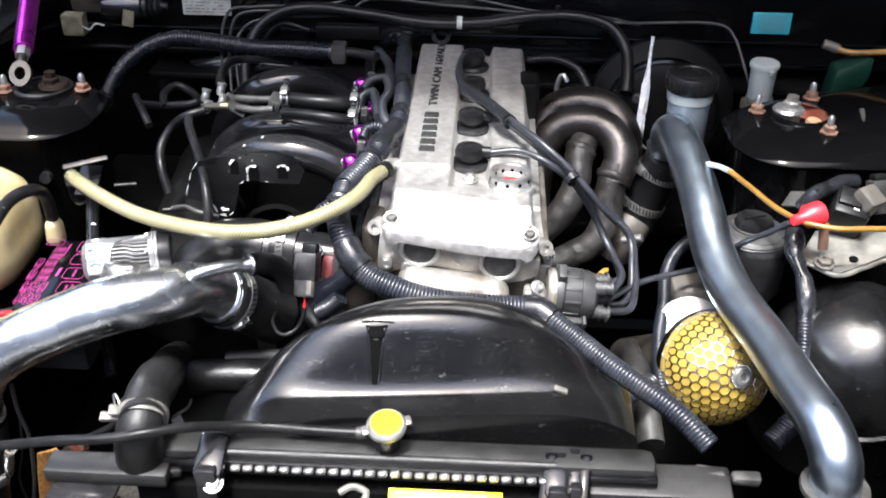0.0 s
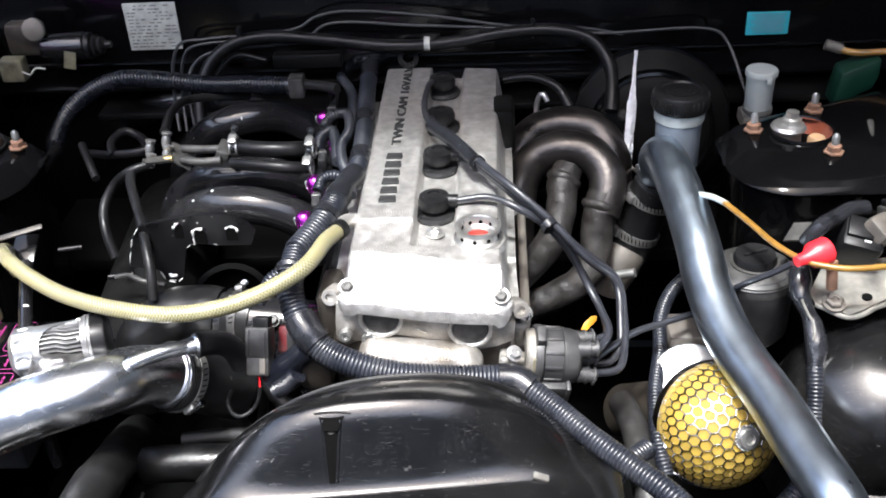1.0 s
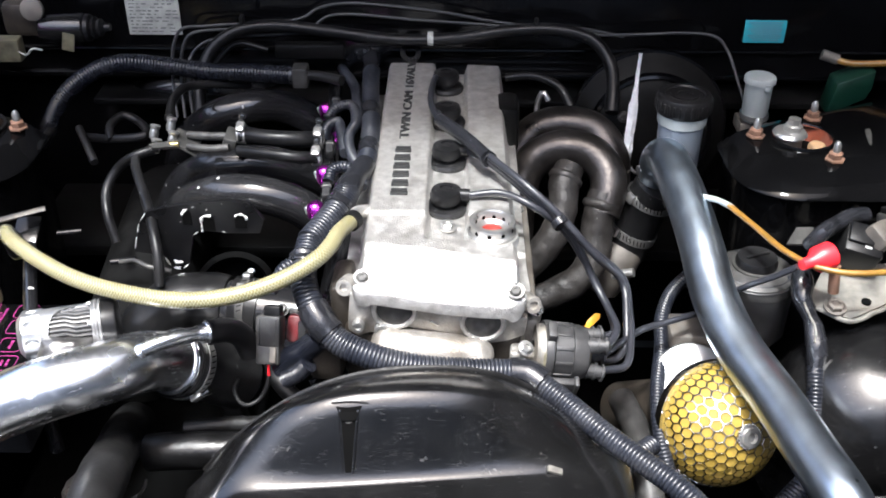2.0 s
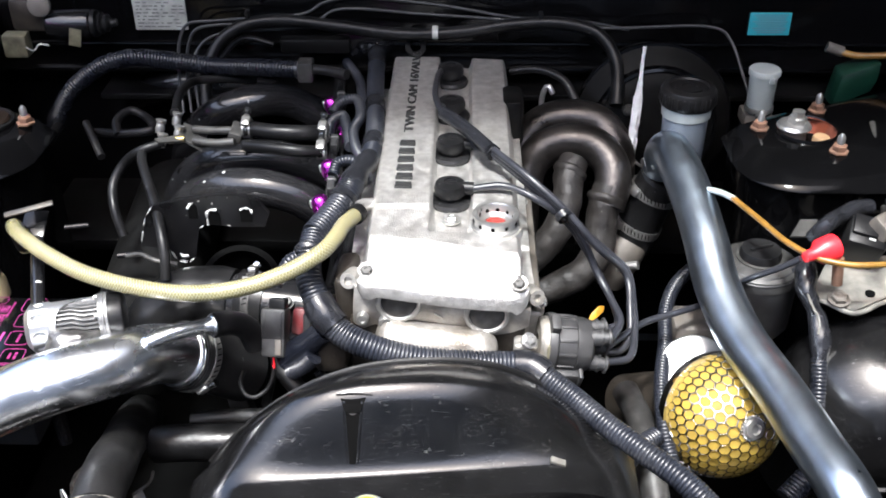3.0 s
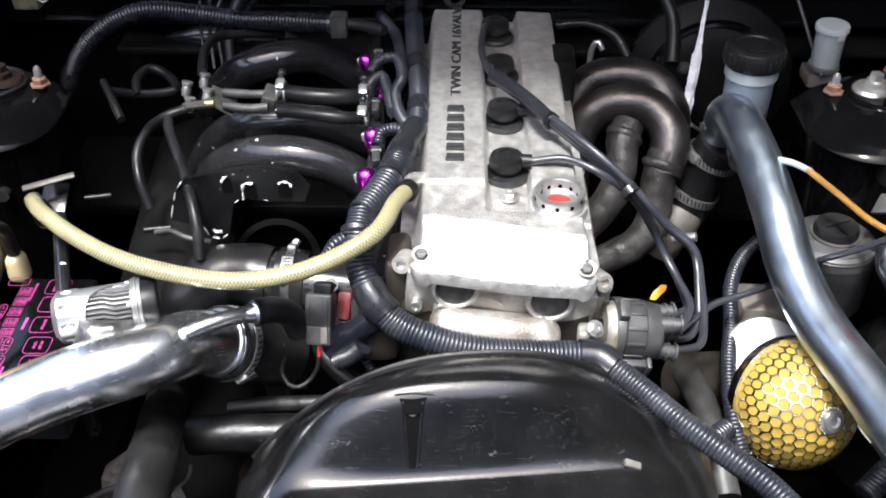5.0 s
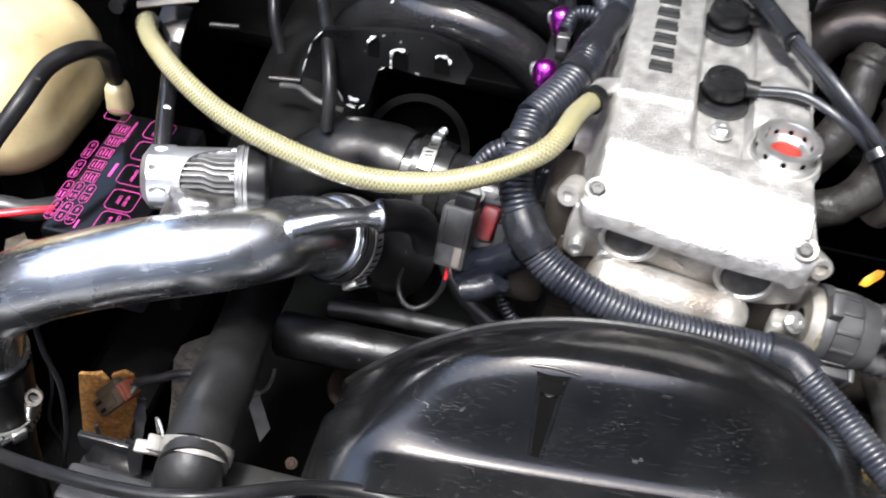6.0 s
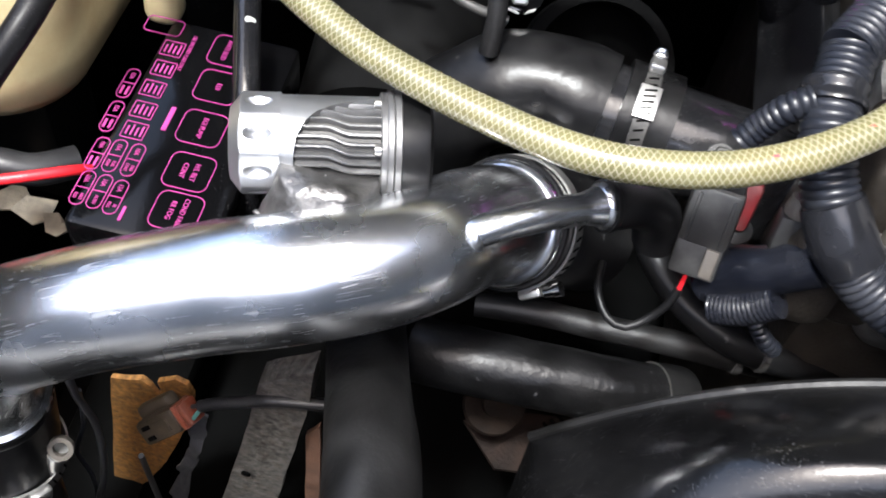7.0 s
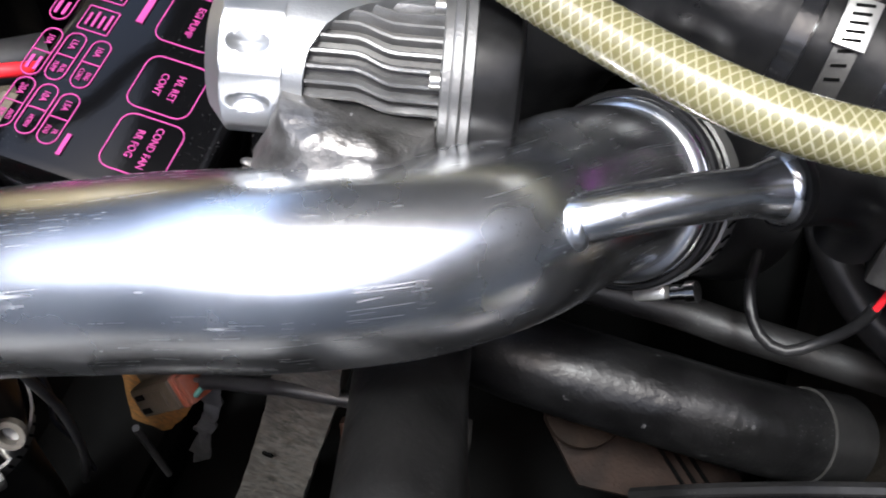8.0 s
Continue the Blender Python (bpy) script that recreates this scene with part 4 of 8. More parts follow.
plug_at = [(0.02, 0.0), (0.0195, 0.107), (0.018, 0.217), (0.0155, 0.325)]
for k, (x, y) in enumerate(plug_at):
    pb = thing("spark_plug_boot", "round black rubber spark plug boot in the cover", "plug boot", (x, y, 0.834), "plug boots")
    m = pose(x, y, 0.833)
    part("seal", lathe([(0, 0), (0.0235, 0), (0.0245, 0.004), (0.0225, 0.007), (0.013, 0.008), (0, 0.008)], m, 30), M_RUBBER, pb)
    part("cap", lathe([(0.0125, 0.006), (0.0125, 0.012), (0.0175, 0.014), (0.0185, 0.020), (0.0165, 0.026), (0.0075, 0.0285), (0.007, 0.027), (0, 0.027)], m, 30), M_RUBBER, pb)
    part("spout", tube([(x, y, 0.853), (x + (0.026 if k in (0, 1) else -0.012), y - 0.002, 0.853)], 0.0075, 12), M_RUBBER, pb)

LEADS = [
    ([(0.044, -0.002, 0.853)] + [(0.08, -0.001, 0.856), (0.114, -0.018, 0.85), (0.15, -0.018, 0.82), (0.177, -0.024, 0.78), (0.192, -0.036, 0.755), (0.203, -0.07, 0.742), (0.203, -0.1, 0.740), (0.190, -0.108, 0.7395)]),
    ([(0.044, 0.105, 0.853)] + [(0.066, 0.055, 0.866), (0.109, 0.001, 0.855), (0.146, -0.02, 0.83), (0.185, -0.023, 0.795), (0.223, -0.021, 0.755), (0.227, -0.052, 0.735), (0.224, -0.095, 0.722), (0.214, -0.128, 0.716), (0.190, -0.137, 0.718)]),
    ([(0.006, 0.215, 0.853)] + [(0.012, 0.154, 0.866), (0.036, 0.108, 0.868), (0.065, 0.052, 0.872), (0.108, -0.002, 0.861), (0.145, -0.023, 0.835), (0.169, -0.025, 0.8), (0.187, -0.036, 0.762), (0.199, -0.06, 0.748), (0.205, -0.105, 0.747), (0.192, -0.132, 0.745)]),
    ([(0.003, 0.324, 0.853)] + [(0.0, 0.292, 0.862), (-0.003, 0.229, 0.862), (0.009, 0.165, 0.866), (0.04, 0.106, 0.872), (0.067, 0.048, 0.877), (0.11, -0.007, 0.867), (0.147, -0.027, 0.84), (0.185, -0.04, 0.8), (0.22, -0.031, 0.758), (0.222, -0.064, 0.735), (0.218, -0.095, 0.716), (0.206, -0.110, 0.711), (0.188, -0.112, 0.712)]),
]
for pts in LEADS:
    solid("ignition_lead", tube(pts, 0.0042, 10), M_WIRE, "dark blue-black ignition lead from plug boot to distributor", "cable", "ignition leads")
for at, ax in (((0.067, 0.049, 0.872), (0.55, -0.8, -0.15)), ((0.145, -0.029, 0.835), (0.5, -0.75, -0.4))):
    solid("cable_tie", tube([Vector(at) - Vector(ax).normalized() * 0.004, Vector(at) + Vector(ax).normalized() * 0.004], 0.0095, 10), M_TAPE, "black tie holding the ignition leads together", "cable tie", "cable ties")
solid("lead_sleeve", tube([(0.01, 0.158, 0.868), (0.04, 0.101, 0.873), (0.066, 0.044, 0.876)], 0.0085, 12), M_TAPE, "taped sleeve round the ignition leads", "cable sleeve")

# distributor
dist = thing("distributor", "grey and black distributor with four lead posts at the engine front", "distributor", (0.15, -0.13, 0.65))
def lead_post(at, axis, length, r0):
    """A ribbed lead socket on the distributor cap."""
    m = aim(at, axis)
    post = part("post", lathe([(0, -0.014), (r0, -0.014), (r0, length * 0.55), (r0 * 0.86, length * 0.6), (r0 * 0.86, length), (r0 * 0.5, length + 0.002), (0, length + 0.002)], m, 22), M_DIST, dist)
    for f in (0.05, 0.45, 0.85):
        part("post_ring", lathe([(r0 * 0.8, f * length), (r0 * 1.15, f * length), (r0 * 1.15, f * length + 0.0024), (r0 * 0.8, f * length + 0.0024)], m, 22), M_DIST, post)


dm = aim((0.126, -0.127, 0.736), (1, 0.06, -0.12), (0, -0.3, 1))
part("flange", lathe([(0.010, -0.012), (0.026, -0.012), (0.0285, -0.009), (0.0285, -0.002), (0.010, -0.002)], dm, 36), M_CRUST, dist, "crusted alloy flange")
part("body", lathe([(0, -0.003), (0.0315, -0.003), (0.0325, 0.0), (0.0325, 0.005), (0.0300, 0.007), (0.0300, 0.026), (0.0285, 0.0275), (0, 0.0275)], dm, 40), M_DIST, dist)
part("cap", lathe([(0, 0.026), (0.0295, 0.026), (0.0295, 0.036), (0.0270, 0.043), (0.0200, 0.047), (0, 0.047)], dm, 36), M_DIST, dist)
part("cap_seam", lathe([(0.0285, 0.0262), (0.0308, 0.0268), (0.0308, 0.0290), (0.0285, 0.0296)], dm, 40), M_DIST, dist)
for k in range(12):
    part("body_rib", box(dm @ Matrix.Rotation(radians(30 * k), 4, "Z") @ Matrix.Translation((0.0302, 0, 0.0165)), 0.0024, 0.004, 0.019, 0.0008), M_DIST, dist)
for at, ax in (((0.0175, 0.006, 0.044), (0.15, 0.1, 1)), ((-0.004, 0.019, 0.044), (-0.05, 0.15, 1)), ((-0.017, -0.006, 0.044), (-0.12, -0.05, 1)), ((0.006, -0.019, 0.044), (0.05, -0.15, 1)), ((0, 0, 0.046), (0, 0, 1))):
    lead_post(dm @ Vector(at), dm.to_3x3() @ Vector(ax), 0.020, 0.0085)
part("lug", box(dm @ Matrix.Translation((0.0, 0.034, 0.002)), 0.020, 0.012, 0.010, 0.002), M_DIST, dist)
part("plug_socket", box(dm @ Matrix.Translation((-0.030, -0.016, 0.018)), 0.018, 0.024, 0.030, 0.003), M_DIST, dist)
part("plug_rib", box(dm @ Matrix.Translation((-0.030, -0.016, 0.034)), 0.022, 0.028, 0.005, 0.002), M_DIST, dist)
part("gasket_thread", roughen(tube([dm @ Vector((0.0290 * math.cos(a), 0.0290 * math.sin(a), -0.0030)) for a in (2.3, 2.7, 3.1, 3.5, 3.9)], 0.0022, 8, 0.002), 0.0016, 260), M_OLIVE, dist, "frayed yellowish gasket edge")
for at, sx, sy, sz in (((0.108, -0.105, 0.750), 0.022, 0.016, 0.030), ((0.098, -0.118, 0.745), 0.014, 0.018, 0.034), ((0.106, -0.128, 0.728), 0.024, 0.016, 0.018), ((0.098, -0.142, 0.738), 0.018, 0.020, 0.026), ((0.116, -0.104, 0.766), 0.012, 0.014, 0.018)):
    part("crusted_lug", roughen(box(Matrix.Translation(at), sx, sy, sz, 0.004, None, 3), 0.0022, 90), M_CRUST, dist, "cast lug crusted with pale deposits")
for x, y, z in ((0.104, -0.151, 0.757), (0.116, -0.106, 0.775)):
    hexbolt(dist, (x, y, z), (0.3, -0.5, 0.8), 0.006)
tag = solid("yellow_tag", plate([(-0.0105, -0.0070), (-0.004, -0.0085), (0.0085, 0.0015), (0.0105, 0.0075), (0.004, 0.0085), (-0.006, 0.0005)], aim((0.193, -0.016, 0.693), (0.1, -0.75, 0.65)), 0.003, 0.001), M_MARKER, "small orange-yellow tag below the leads", "tag")
solid("coil_lead", tube([(0.192, -0.122, 0.728), (0.212, -0.098, 0.724), (0.243, -0.062, 0.716), (0.279, -0.044, 0.715), (0.32, -0.018, 0.71), (0.384, 0.008, 0.72), (0.423, -0.015, 0.76)], 0.0038, 10), M_WIRE, "thin black lead running from the distributor to the wing", "cable")

# breather hose
HOSE = [(-0.078, -0.046, 0.848), (-0.0905, -0.078, 0.852), (-0.097, -0.106, 0.853), (-0.107, -0.127, 0.851), (-0.138, -0.150, 0.842), (-0.180, -0.167, 0.834), (-0.232, -0.172, 0.829), (-0.292, -0.157, 0.825), (-0.355, -0.133, 0.826), (-0.405, -0.102, 0.830), (-0.447, -0.060, 0.825), (-0.473, -0.020, 0.811), (-0.484, 0.008, 0.790), (-0.486, 0.020, 0.755)]
hose = thing("breather_hose", "yellowed clear breather hose with a white crossed braid", "hose", HOSE[-1])
part("tube", tube(HOSE, 0.0086, 24, 0.003), M_BRAID, hose)
part("end_collar", tube([Vector(HOSE[0]), Vector(HOSE[0]).lerp(Vector(HOSE[1]), 0.3)], 0.0108, 18), M_RUBBER, hose, "black rubber end ring")
part("end_collar", tube([(-0.4845, 0.009, 0.789), (-0.486, 0.020, 0.76)], 0.0105, 18), M_RUBBER, hose, "black rubber end ring")
for f, w in ((3, 0.007), (4, 0.003), (9, 0.003)):
    c, d = Vector(HOSE[f]), Vector(HOSE[f + 1]) - Vector(HOSE[f])
    mm = aim(c + d * 0.5, Vector((0.0, -0.55, 0.83)), d)
    part("red_mark", plate(rounded(0.0034, w * 1.3, 0.0012, 3), mm @ Matrix.Translation((0.0, 0, 0.0087)), 0.0006), M_RED, hose, "smear of red paint")

# ---- intake side ----
intake = thing("intake_manifold", "chipped black enamelled intake manifold with four curved runners", "intake manifold", (-0.25, 0.1, 0.6))
RUN = [
    [(-0.106, 0.091, 0.72), (-0.128, 0.089, 0.755), (-0.164, 0.09, 0.785), (-0.211, 0.09, 0.8), (-0.258, 0.098, 0.795), (-0.301, 0.117, 0.77), (-0.34, 0.144, 0.72), (-0.366, 0.169, 0.66)],
    [(-0.124, 0.208, 0.735), (-0.15, 0.188, 0.765), (-0.19, 0.178, 0.79), (-0.239, 0.168, 0.8), (-0.285, 0.173, 0.79), (-0.32, 0.185, 0.765), (-0.348, 0.21, 0.72), (-0.376, 0.257, 0.66)],
    [(-0.148, 0.368, 0.735), (-0.175, 0.363, 0.765), (-0.217, 0.357, 0.79), (-0.261, 0.336, 0.8), (-0.305, 0.329, 0.79), (-0.338, 0.335, 0.765), (-0.371, 0.36, 0.72), (-0.399, 0.41, 0.66)],
    [(-0.187, 0.486, 0.735), (-0.233, 0.451, 0.765), (-0.295, 0.423, 0.785), (-0.369, 0.416, 0.79), (-0.435, 0.433, 0.775), (-0.489, 0.464, 0.74), (-0.525, 0.507, 0.68), (-0.557, 0.564, 0.62)],
]
for pts in RUN:
    part("runner", tube(pts, 0.023, 24), M_ENAMEL, intake)
part("plenum", tube([(-0.36, -0.03, 0.63), (-0.37, 0.10, 0.64), (-0.39, 0.34, 0.64)], 0.065, 28, round_end=True), M_MATTE, intake)
part("head_flange", box(pose(-0.112, 0.12, 0.735, 0, 25), 0.016, 0.44, 0.06, 0.004), M_ENAMEL, intake)
# slotted bracket below the front runner, its paint chipped to bare metal along the edges
BRK = [(-0.316, -0.005, 0.83), (-0.326, -0.005, 0.816), (-0.331, -0.005, 0.8), (-0.337, -0.005, 0.777), (-0.304, -0.005, 0.771), (-0.297, -0.005, 0.756), (-0.285, -0.005, 0.753), (-0.276, -0.005, 0.762), (-0.267, -0.005, 0.8), (-0.259, -0.005, 0.806), (-0.227, -0.005, 0.803), (-0.191, -0.005, 0.803), (-0.185, -0.005, 0.82), (-0.197, -0.005, 0.838), (-0.222, -0.005, 0.845), (-0.253, -0.005, 0.843), (-0.286, -0.005, 0.837)]
bk = plate([(p[0], p[2]) for p in BRK], Matrix.Translation((0, -0.005, 0)) @ Matrix.Rotation(radians(90), 4, "X"), 0.006)
part("bracket", bk, M_CHIPPED, intake, "black bracket with chipped edges")
chip = 0
for a, b in zip(BRK[:10], BRK[1:10]):
    chip += 1
    if chip % 4:
        a, b = Vector(a) + Vector((0, -0.0006, 0)), Vector(b) + Vector((0, -0.0006, 0))
        part("chipped_edge", roughen(tube([a.lerp(b, 0.12), a.lerp(b, 0.5), a.lerp(b, 0.8)], lambda f: 0.0002 + 0.0007 * math.sin(math.pi * f) ** 0.5, 6, 0.002), 0.0004, 300), M_CHIP, intake, "bare metal chip")
for k, (px, pz) in enumerate([(p[0], p[2]) for p in [(-0.271, -0.005, 0.824), (-0.248, -0.005, 0.816), (-0.211, -0.005, 0.819)]]):
    w, h = ((0.005, 0.010), (0.0075, 0.010), (0.0065, 0.009))[k]
    m = Matrix.Translation((px, -0.0056, pz)) @ Matrix.Rotation(radians(90), 4, "X")
    ring = [(-w, -h)] + [(w * math.cos(radians(a)), h * 0.2 + h * 0.8 * math.sin(radians(a))) for a in range(180, -1, -20)] + [(w, -h)]
    # flat dark plate paints the shade inside the slot
    part("slot", plate(ring, m @ Matrix.Translation((0, 0, 0.0004)), 0.001), M_DARK, intake, "slot, its shade laid on as a dark plate")
    part("chipped_edge", roughen(tube([m @ Vector((x, y, 0.0004)) for x, y in ((ring[1:7], ring[:8], ring[3:11])[k])], lambda f: 0.0005 + 0.0011 * abs(math.sin(7 * f + k)), 6, 0.0012), 0.0012, 240), M_CHIP, intake, "bare metal chip")
hexbolt(intake, (-0.289, 0.002, 0.763), (0.1, -0.8, 0.6), 0.007)
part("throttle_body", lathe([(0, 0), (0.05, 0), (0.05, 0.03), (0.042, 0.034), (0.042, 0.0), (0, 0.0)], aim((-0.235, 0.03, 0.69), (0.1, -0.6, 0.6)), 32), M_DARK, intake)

boot = thing("intake_pipe", "black rubber and metal intake pipe in front of the manifold", "pipe", (-0.25, -0.045, 0.7))
part("hose", roughen(tube([(-0.335, -0.075, 0.66), (-0.31, -0.055, 0.715), (-0.27, -0.045, 0.735), (-0.225, -0.05, 0.735)], lambda f: 0.034 + 0.0008 * math.sin(23 * f), 32), 0.0014, 32), M_OILY_RUBBER, boot)
part("hose_cuff", tube([(-0.219, -0.0505, 0.7345), (-0.188, -0.0535, 0.732)], 0.0342, 32, 0.002), M_OILY_RUBBER, boot)
part("metal_pipe", tube([(-0.235, -0.05, 0.734), (-0.15, -0.058, 0.728), (-0.09, -0.06, 0.72)], 0.031, 28), M_ENAMEL, boot)
pipe_clamp = clamp((-0.204, -0.052, 0.733), (1, -0.1, 0), 0.034, (0.1, 0.35, 0.9), 0.009, "dark worm-drive clamp with a bright slotted tail", M_DULL)
cm = aim((-0.204, -0.052, 0.733), (1, -0.1, 0), (0.1, 0.35, 0.9)) @ Matrix.Rotation(radians(46), 4, "Z") @ Matrix.Translation((0, 0.0365, 0))
part("band_tail", box(cm, 0.020, 0.0012, 0.0125, 0.0005), M_STEEL, pipe_clamp, "bright slotted band end")
for k in range(5):
    part("tail_slot", box(cm @ Matrix.Translation((-0.007 + 0.0035 * k, 0.0006, 0)) @ Matrix.Rotation(radians(15), 4, "Y"), 0.0012, 0.0006, 0.007, 0), M_DARK, pipe_clamp)
hexbolt(boot, (-0.159, -0.082, 0.752), (0, -0.5, 0.86), 0.0055, M_DULL)

# ---- the charge pipe, its blow-off valve and the fuse box ----
charge = thing("charge_pipe", "polished scratched aluminium charge pipe with a welded valve neck", "pipe", (-0.4, -0.22, 0.66))
CHARGE = [(-0.2690, -0.1425, 0.7265), (-0.2765, -0.1545, 0.7385), (-0.2860, -0.1700, 0.7500), (-0.2975, -0.1895, 0.761), (-0.3198, -0.2126, 0.7675), (-0.3575, -0.2332, 0.768), (-0.4089, -0.2471, 0.7536), (-0.4659, -0.2614, 0.730), (-0.498, -0.2665, 0.706), (-0.517, -0.270, 0.670), (-0.526, -0.272, 0.630), (-0.532, -0.276, 0.575), (-0.540, -0.284, 0.52)]
part("pipe", roughen(tube(CHARGE, 0.0315, 72, 0.003), 0.0008, 22), M_ALU, charge)
e0, e1 = Vector(CHARGE[0]), Vector(CHARGE[1])
ed = (e0 - e1).normalized()
part("rolled_lip", lathe([(0.030, -0.0045), (0.0325, -0.0035), (0.0338, -0.0020), (0.0348, 0.0), (0.0350, 0.0014), (0.0342, 0.0026), (0.032, 0.003)], aim(e0 + ed * 0.002, ed), 64), M_ALU_DULL, charge)
part("bright_edge", lathe([(0.0346, -0.0004), (0.0354, 0.0002), (0.0357, 0.0010), (0.0353, 0.0018), (0.0342, 0.0022)], aim(e0 + ed * 0.002, ed), 64), M_CHROME, charge, "thin bright ring on the pipe end")
SPIG = [(-0.2885, -0.1975, 0.776), (-0.2795, -0.194, 0.783), (-0.254, -0.1785, 0.785), (-0.2225, -0.1565, 0.778)]
sd = (Vector(SPIG[2]) - Vector(SPIG[1])).normalized()
part("weld_bead", roughen(roughen(lathe([(0.0072, -0.006), (0.0096, -0.005), (0.0104, -0.0025), (0.0107, -0.0005), (0.0103, 0.0015), (0.0092, 0.003), (0.0076, 0.004)], aim(Vector(SPIG[1]) - Vector((0.001, 0, 0.0025)), sd) @ Matrix.Diagonal((0.92, 0.92, 0.8, 1.0)), 72), 0.0010, 95), 0.0006, 260), M_ALU_DULL, charge, "bright weld bead round the spigot", 180)
spig = part("spigot", tube(SPIG, lambda f: 0.0080 + 0.0030 * max(0.0, f - 0.86) / 0.14, 32, 0.002), M_ALU, charge, "small polished spigot")
part("spigot_bead", roughen(lathe([(0.0104, -0.0025), (0.0116, -0.0012), (0.0121, 0.0008), (0.0115, 0.0024), (0.009, 0.0026), (0.009, 0.0), (0, 0)], aim(SPIG[3], Vector(SPIG[3]) - Vector(SPIG[2])), 40), 0.0005, 160), M_ALU, spig)
neck_pose = aim((-0.353, -0.199, 0.774), (0.05, 0.4, 0.9), (-0.95, -0.3, 0.1)) @ Matrix.Diagonal((1.0, 1.24, 1.0, 1.0))
part("weld_neck", roughen(roughen(lathe([(0.030, -0.022), (0.0275, -0.014), (0.0262, -0.010), (0.0255, -0.006), (0.0245, -0.002), (0.0238, 0.002), (0.0225, 0.006), (0.0215, 0.010), (0.0205, 0.014), (0.0195, 0.018), (0.0185, 0.022), (0, 0.022)], neck_pose, 72), 0.0035, 55), 0.0012, 240), M_WELD, charge, "rough lumpy welded valve neck", 180)
blobs = bmesh.new()
rng = random.Random(5)
for k in range(46):
    a = 2 * math.pi * k / 46 + rng.uniform(-0.06, 0.06)
    ringr = 0.0232 + rng.uniform(-0.0012, 0.0016)
    one = bmesh.new()
    bmesh.ops.create_icosphere(one, subdivisions=2, radius=rng.uniform(0.0022, 0.0046))
    bmesh.ops.transform(one, matrix=neck_pose @ Matrix.Translation((ringr * math.cos(a), ringr * math.sin(a), rng.uniform(-0.016, -0.003))) @ Matrix.Diagonal((1, 1, rng.uniform(0.6, 1.2), 1)), verts=one.verts[:])
    merge(blobs, one)
tagged(part("weld_spatter", roughen(blobs, 0.0008, 220), M_WELD, charge, "lumpy weld spatter", 180), kind="stuff")
stub = thing("vacuum_hose_stub", "short black rubber hose on the pipe's spigot", "hose", (-0.186, -0.134, 0.735))
part("sleeve", roughen(tube([(-0.2215, -0.156, 0.778), (-0.206, -0.146, 0.773), (-0.192, -0.138, 0.760), (-0.186, -0.134, 0.735)], 0.0128, 26), 0.0005, 60), M_RUBBER, stub)
part("end_rim", lathe([(0.0122, -0.002), (0.0136, -0.0015), (0.0138, 0.0005), (0.0132, 0.002)], aim((-0.2205, -0.1555, 0.7775), (0.8, 0.52, -0.25)), 32), M_RUBBER, stub)
coupler = thing("rubber_coupler", "black rubber coupler joining the polished pipe", "hose", e0 + ed * 0.08)
part("sleeve", tube([e0 + ed * 0.004, e0 + ed * 0.02, e0 + ed * 0.05, e0 + ed * 0.08 + Vector((0.02, 0.01, -0.02))], 0.0365, 40), M_RUBBER, coupler)
part("end_bead", lathe([(0.0352, -0.002), (0.0372, -0.0018), (0.0380, 0.0), (0.0374, 0.002), (0.036, 0.0022)], aim(e0 + ed * 0.006, ed), 56), M_RUBBER, coupler)
clamp(e0 + ed * 0.021, ed, 0.0372, (0.35, -0.85, -0.35), 0.010)
part("lower_lip", lathe([(0.031, -0.003), (0.0342, -0.002), (0.035, 0.0), (0.0342, 0.002), (0.031, 0.003)], aim(Vector(CHARGE[-3]).lerp(Vector(CHARGE[-4]), 0.25), Vector(CHARGE[-4]) - Vector(CHARGE[-3])), 48), M_ALU, charge)
solid("lower_coupler", tube([CHARGE[-3], CHARGE[-2], CHARGE[-1], Vector(CHARGE[-1]) + Vector((0, -0.01, -0.1))], 0.0355, 36), M_RUBBER, "black rubber coupler below the polished elbow", "hose")
clamp(Vector(CHARGE[-2]) + Vector((0, 0, -0.012)), Vector(CHARGE[-2]) - Vector(CHARGE[-1]), 0.036, (0.8, -0.5, 0), 0.012)

valve = thing("blow_off_valve", "silver blow-off valve with cast ribs and a black end", "blow-off valve", (-0.367, -0.162, 0.76))
b0, b1 = Vector((-0.4045, -0.1785, 0.787)), Vector((-0.313, -0.153, 0.787))
vm = aim(b0, b1 - b0)
L = (b1 - b0).length
NOSE_TURN = radians(-16)


def nose_radius(a, z):
    """Rounded octagon with a chamfered front and an oval finger recess in each flat."""
    c = (a - NOSE_TURN + math.pi / 8) % (math.pi / 4) - math.pi / 8
    flat = 0.0237 / math.cos(c)
    r = min(0.5 * flat + 0.5 * 0.0248, 0.0178 + 1.25 * z)
    u = (z - 0.0138) / 0.0068, c / 0.135
    return r - 0.0034 * max(0.0, 1 - u[0] ** 2 - u[1] ** 2)


nose = bmesh.new()
levels = [0.0, 0.0004] + [0.0010 + 0.0005 * k for k in range(47)]
shells = [[nose.verts.new(vm @ Vector((nose_radius(a, z) * math.cos(a), nose_radius(a, z) * math.sin(a), z))) for a in (2 * math.pi * k / 192 for k in range(192))] for z in levels]
for p, q in zip(shells, shells[1:]):
    for k in range(192):
        nose.faces.new((p[k], p[(k + 1) % 192], q[(k + 1) % 192], q[k]))
nose.faces.new(list(reversed(shells[0])))
part("nose", nose, M_SATIN, valve, "satin octagonal nose with oval recesses", 30)
CUT = [(0, 78), (56, 76), (66, 62), (76, 50), (88, 41.5), (102, 36), (122, 31.5), (145, 30.3), (290, 30.3), (330, 50), (350, 78), (360, 78)]
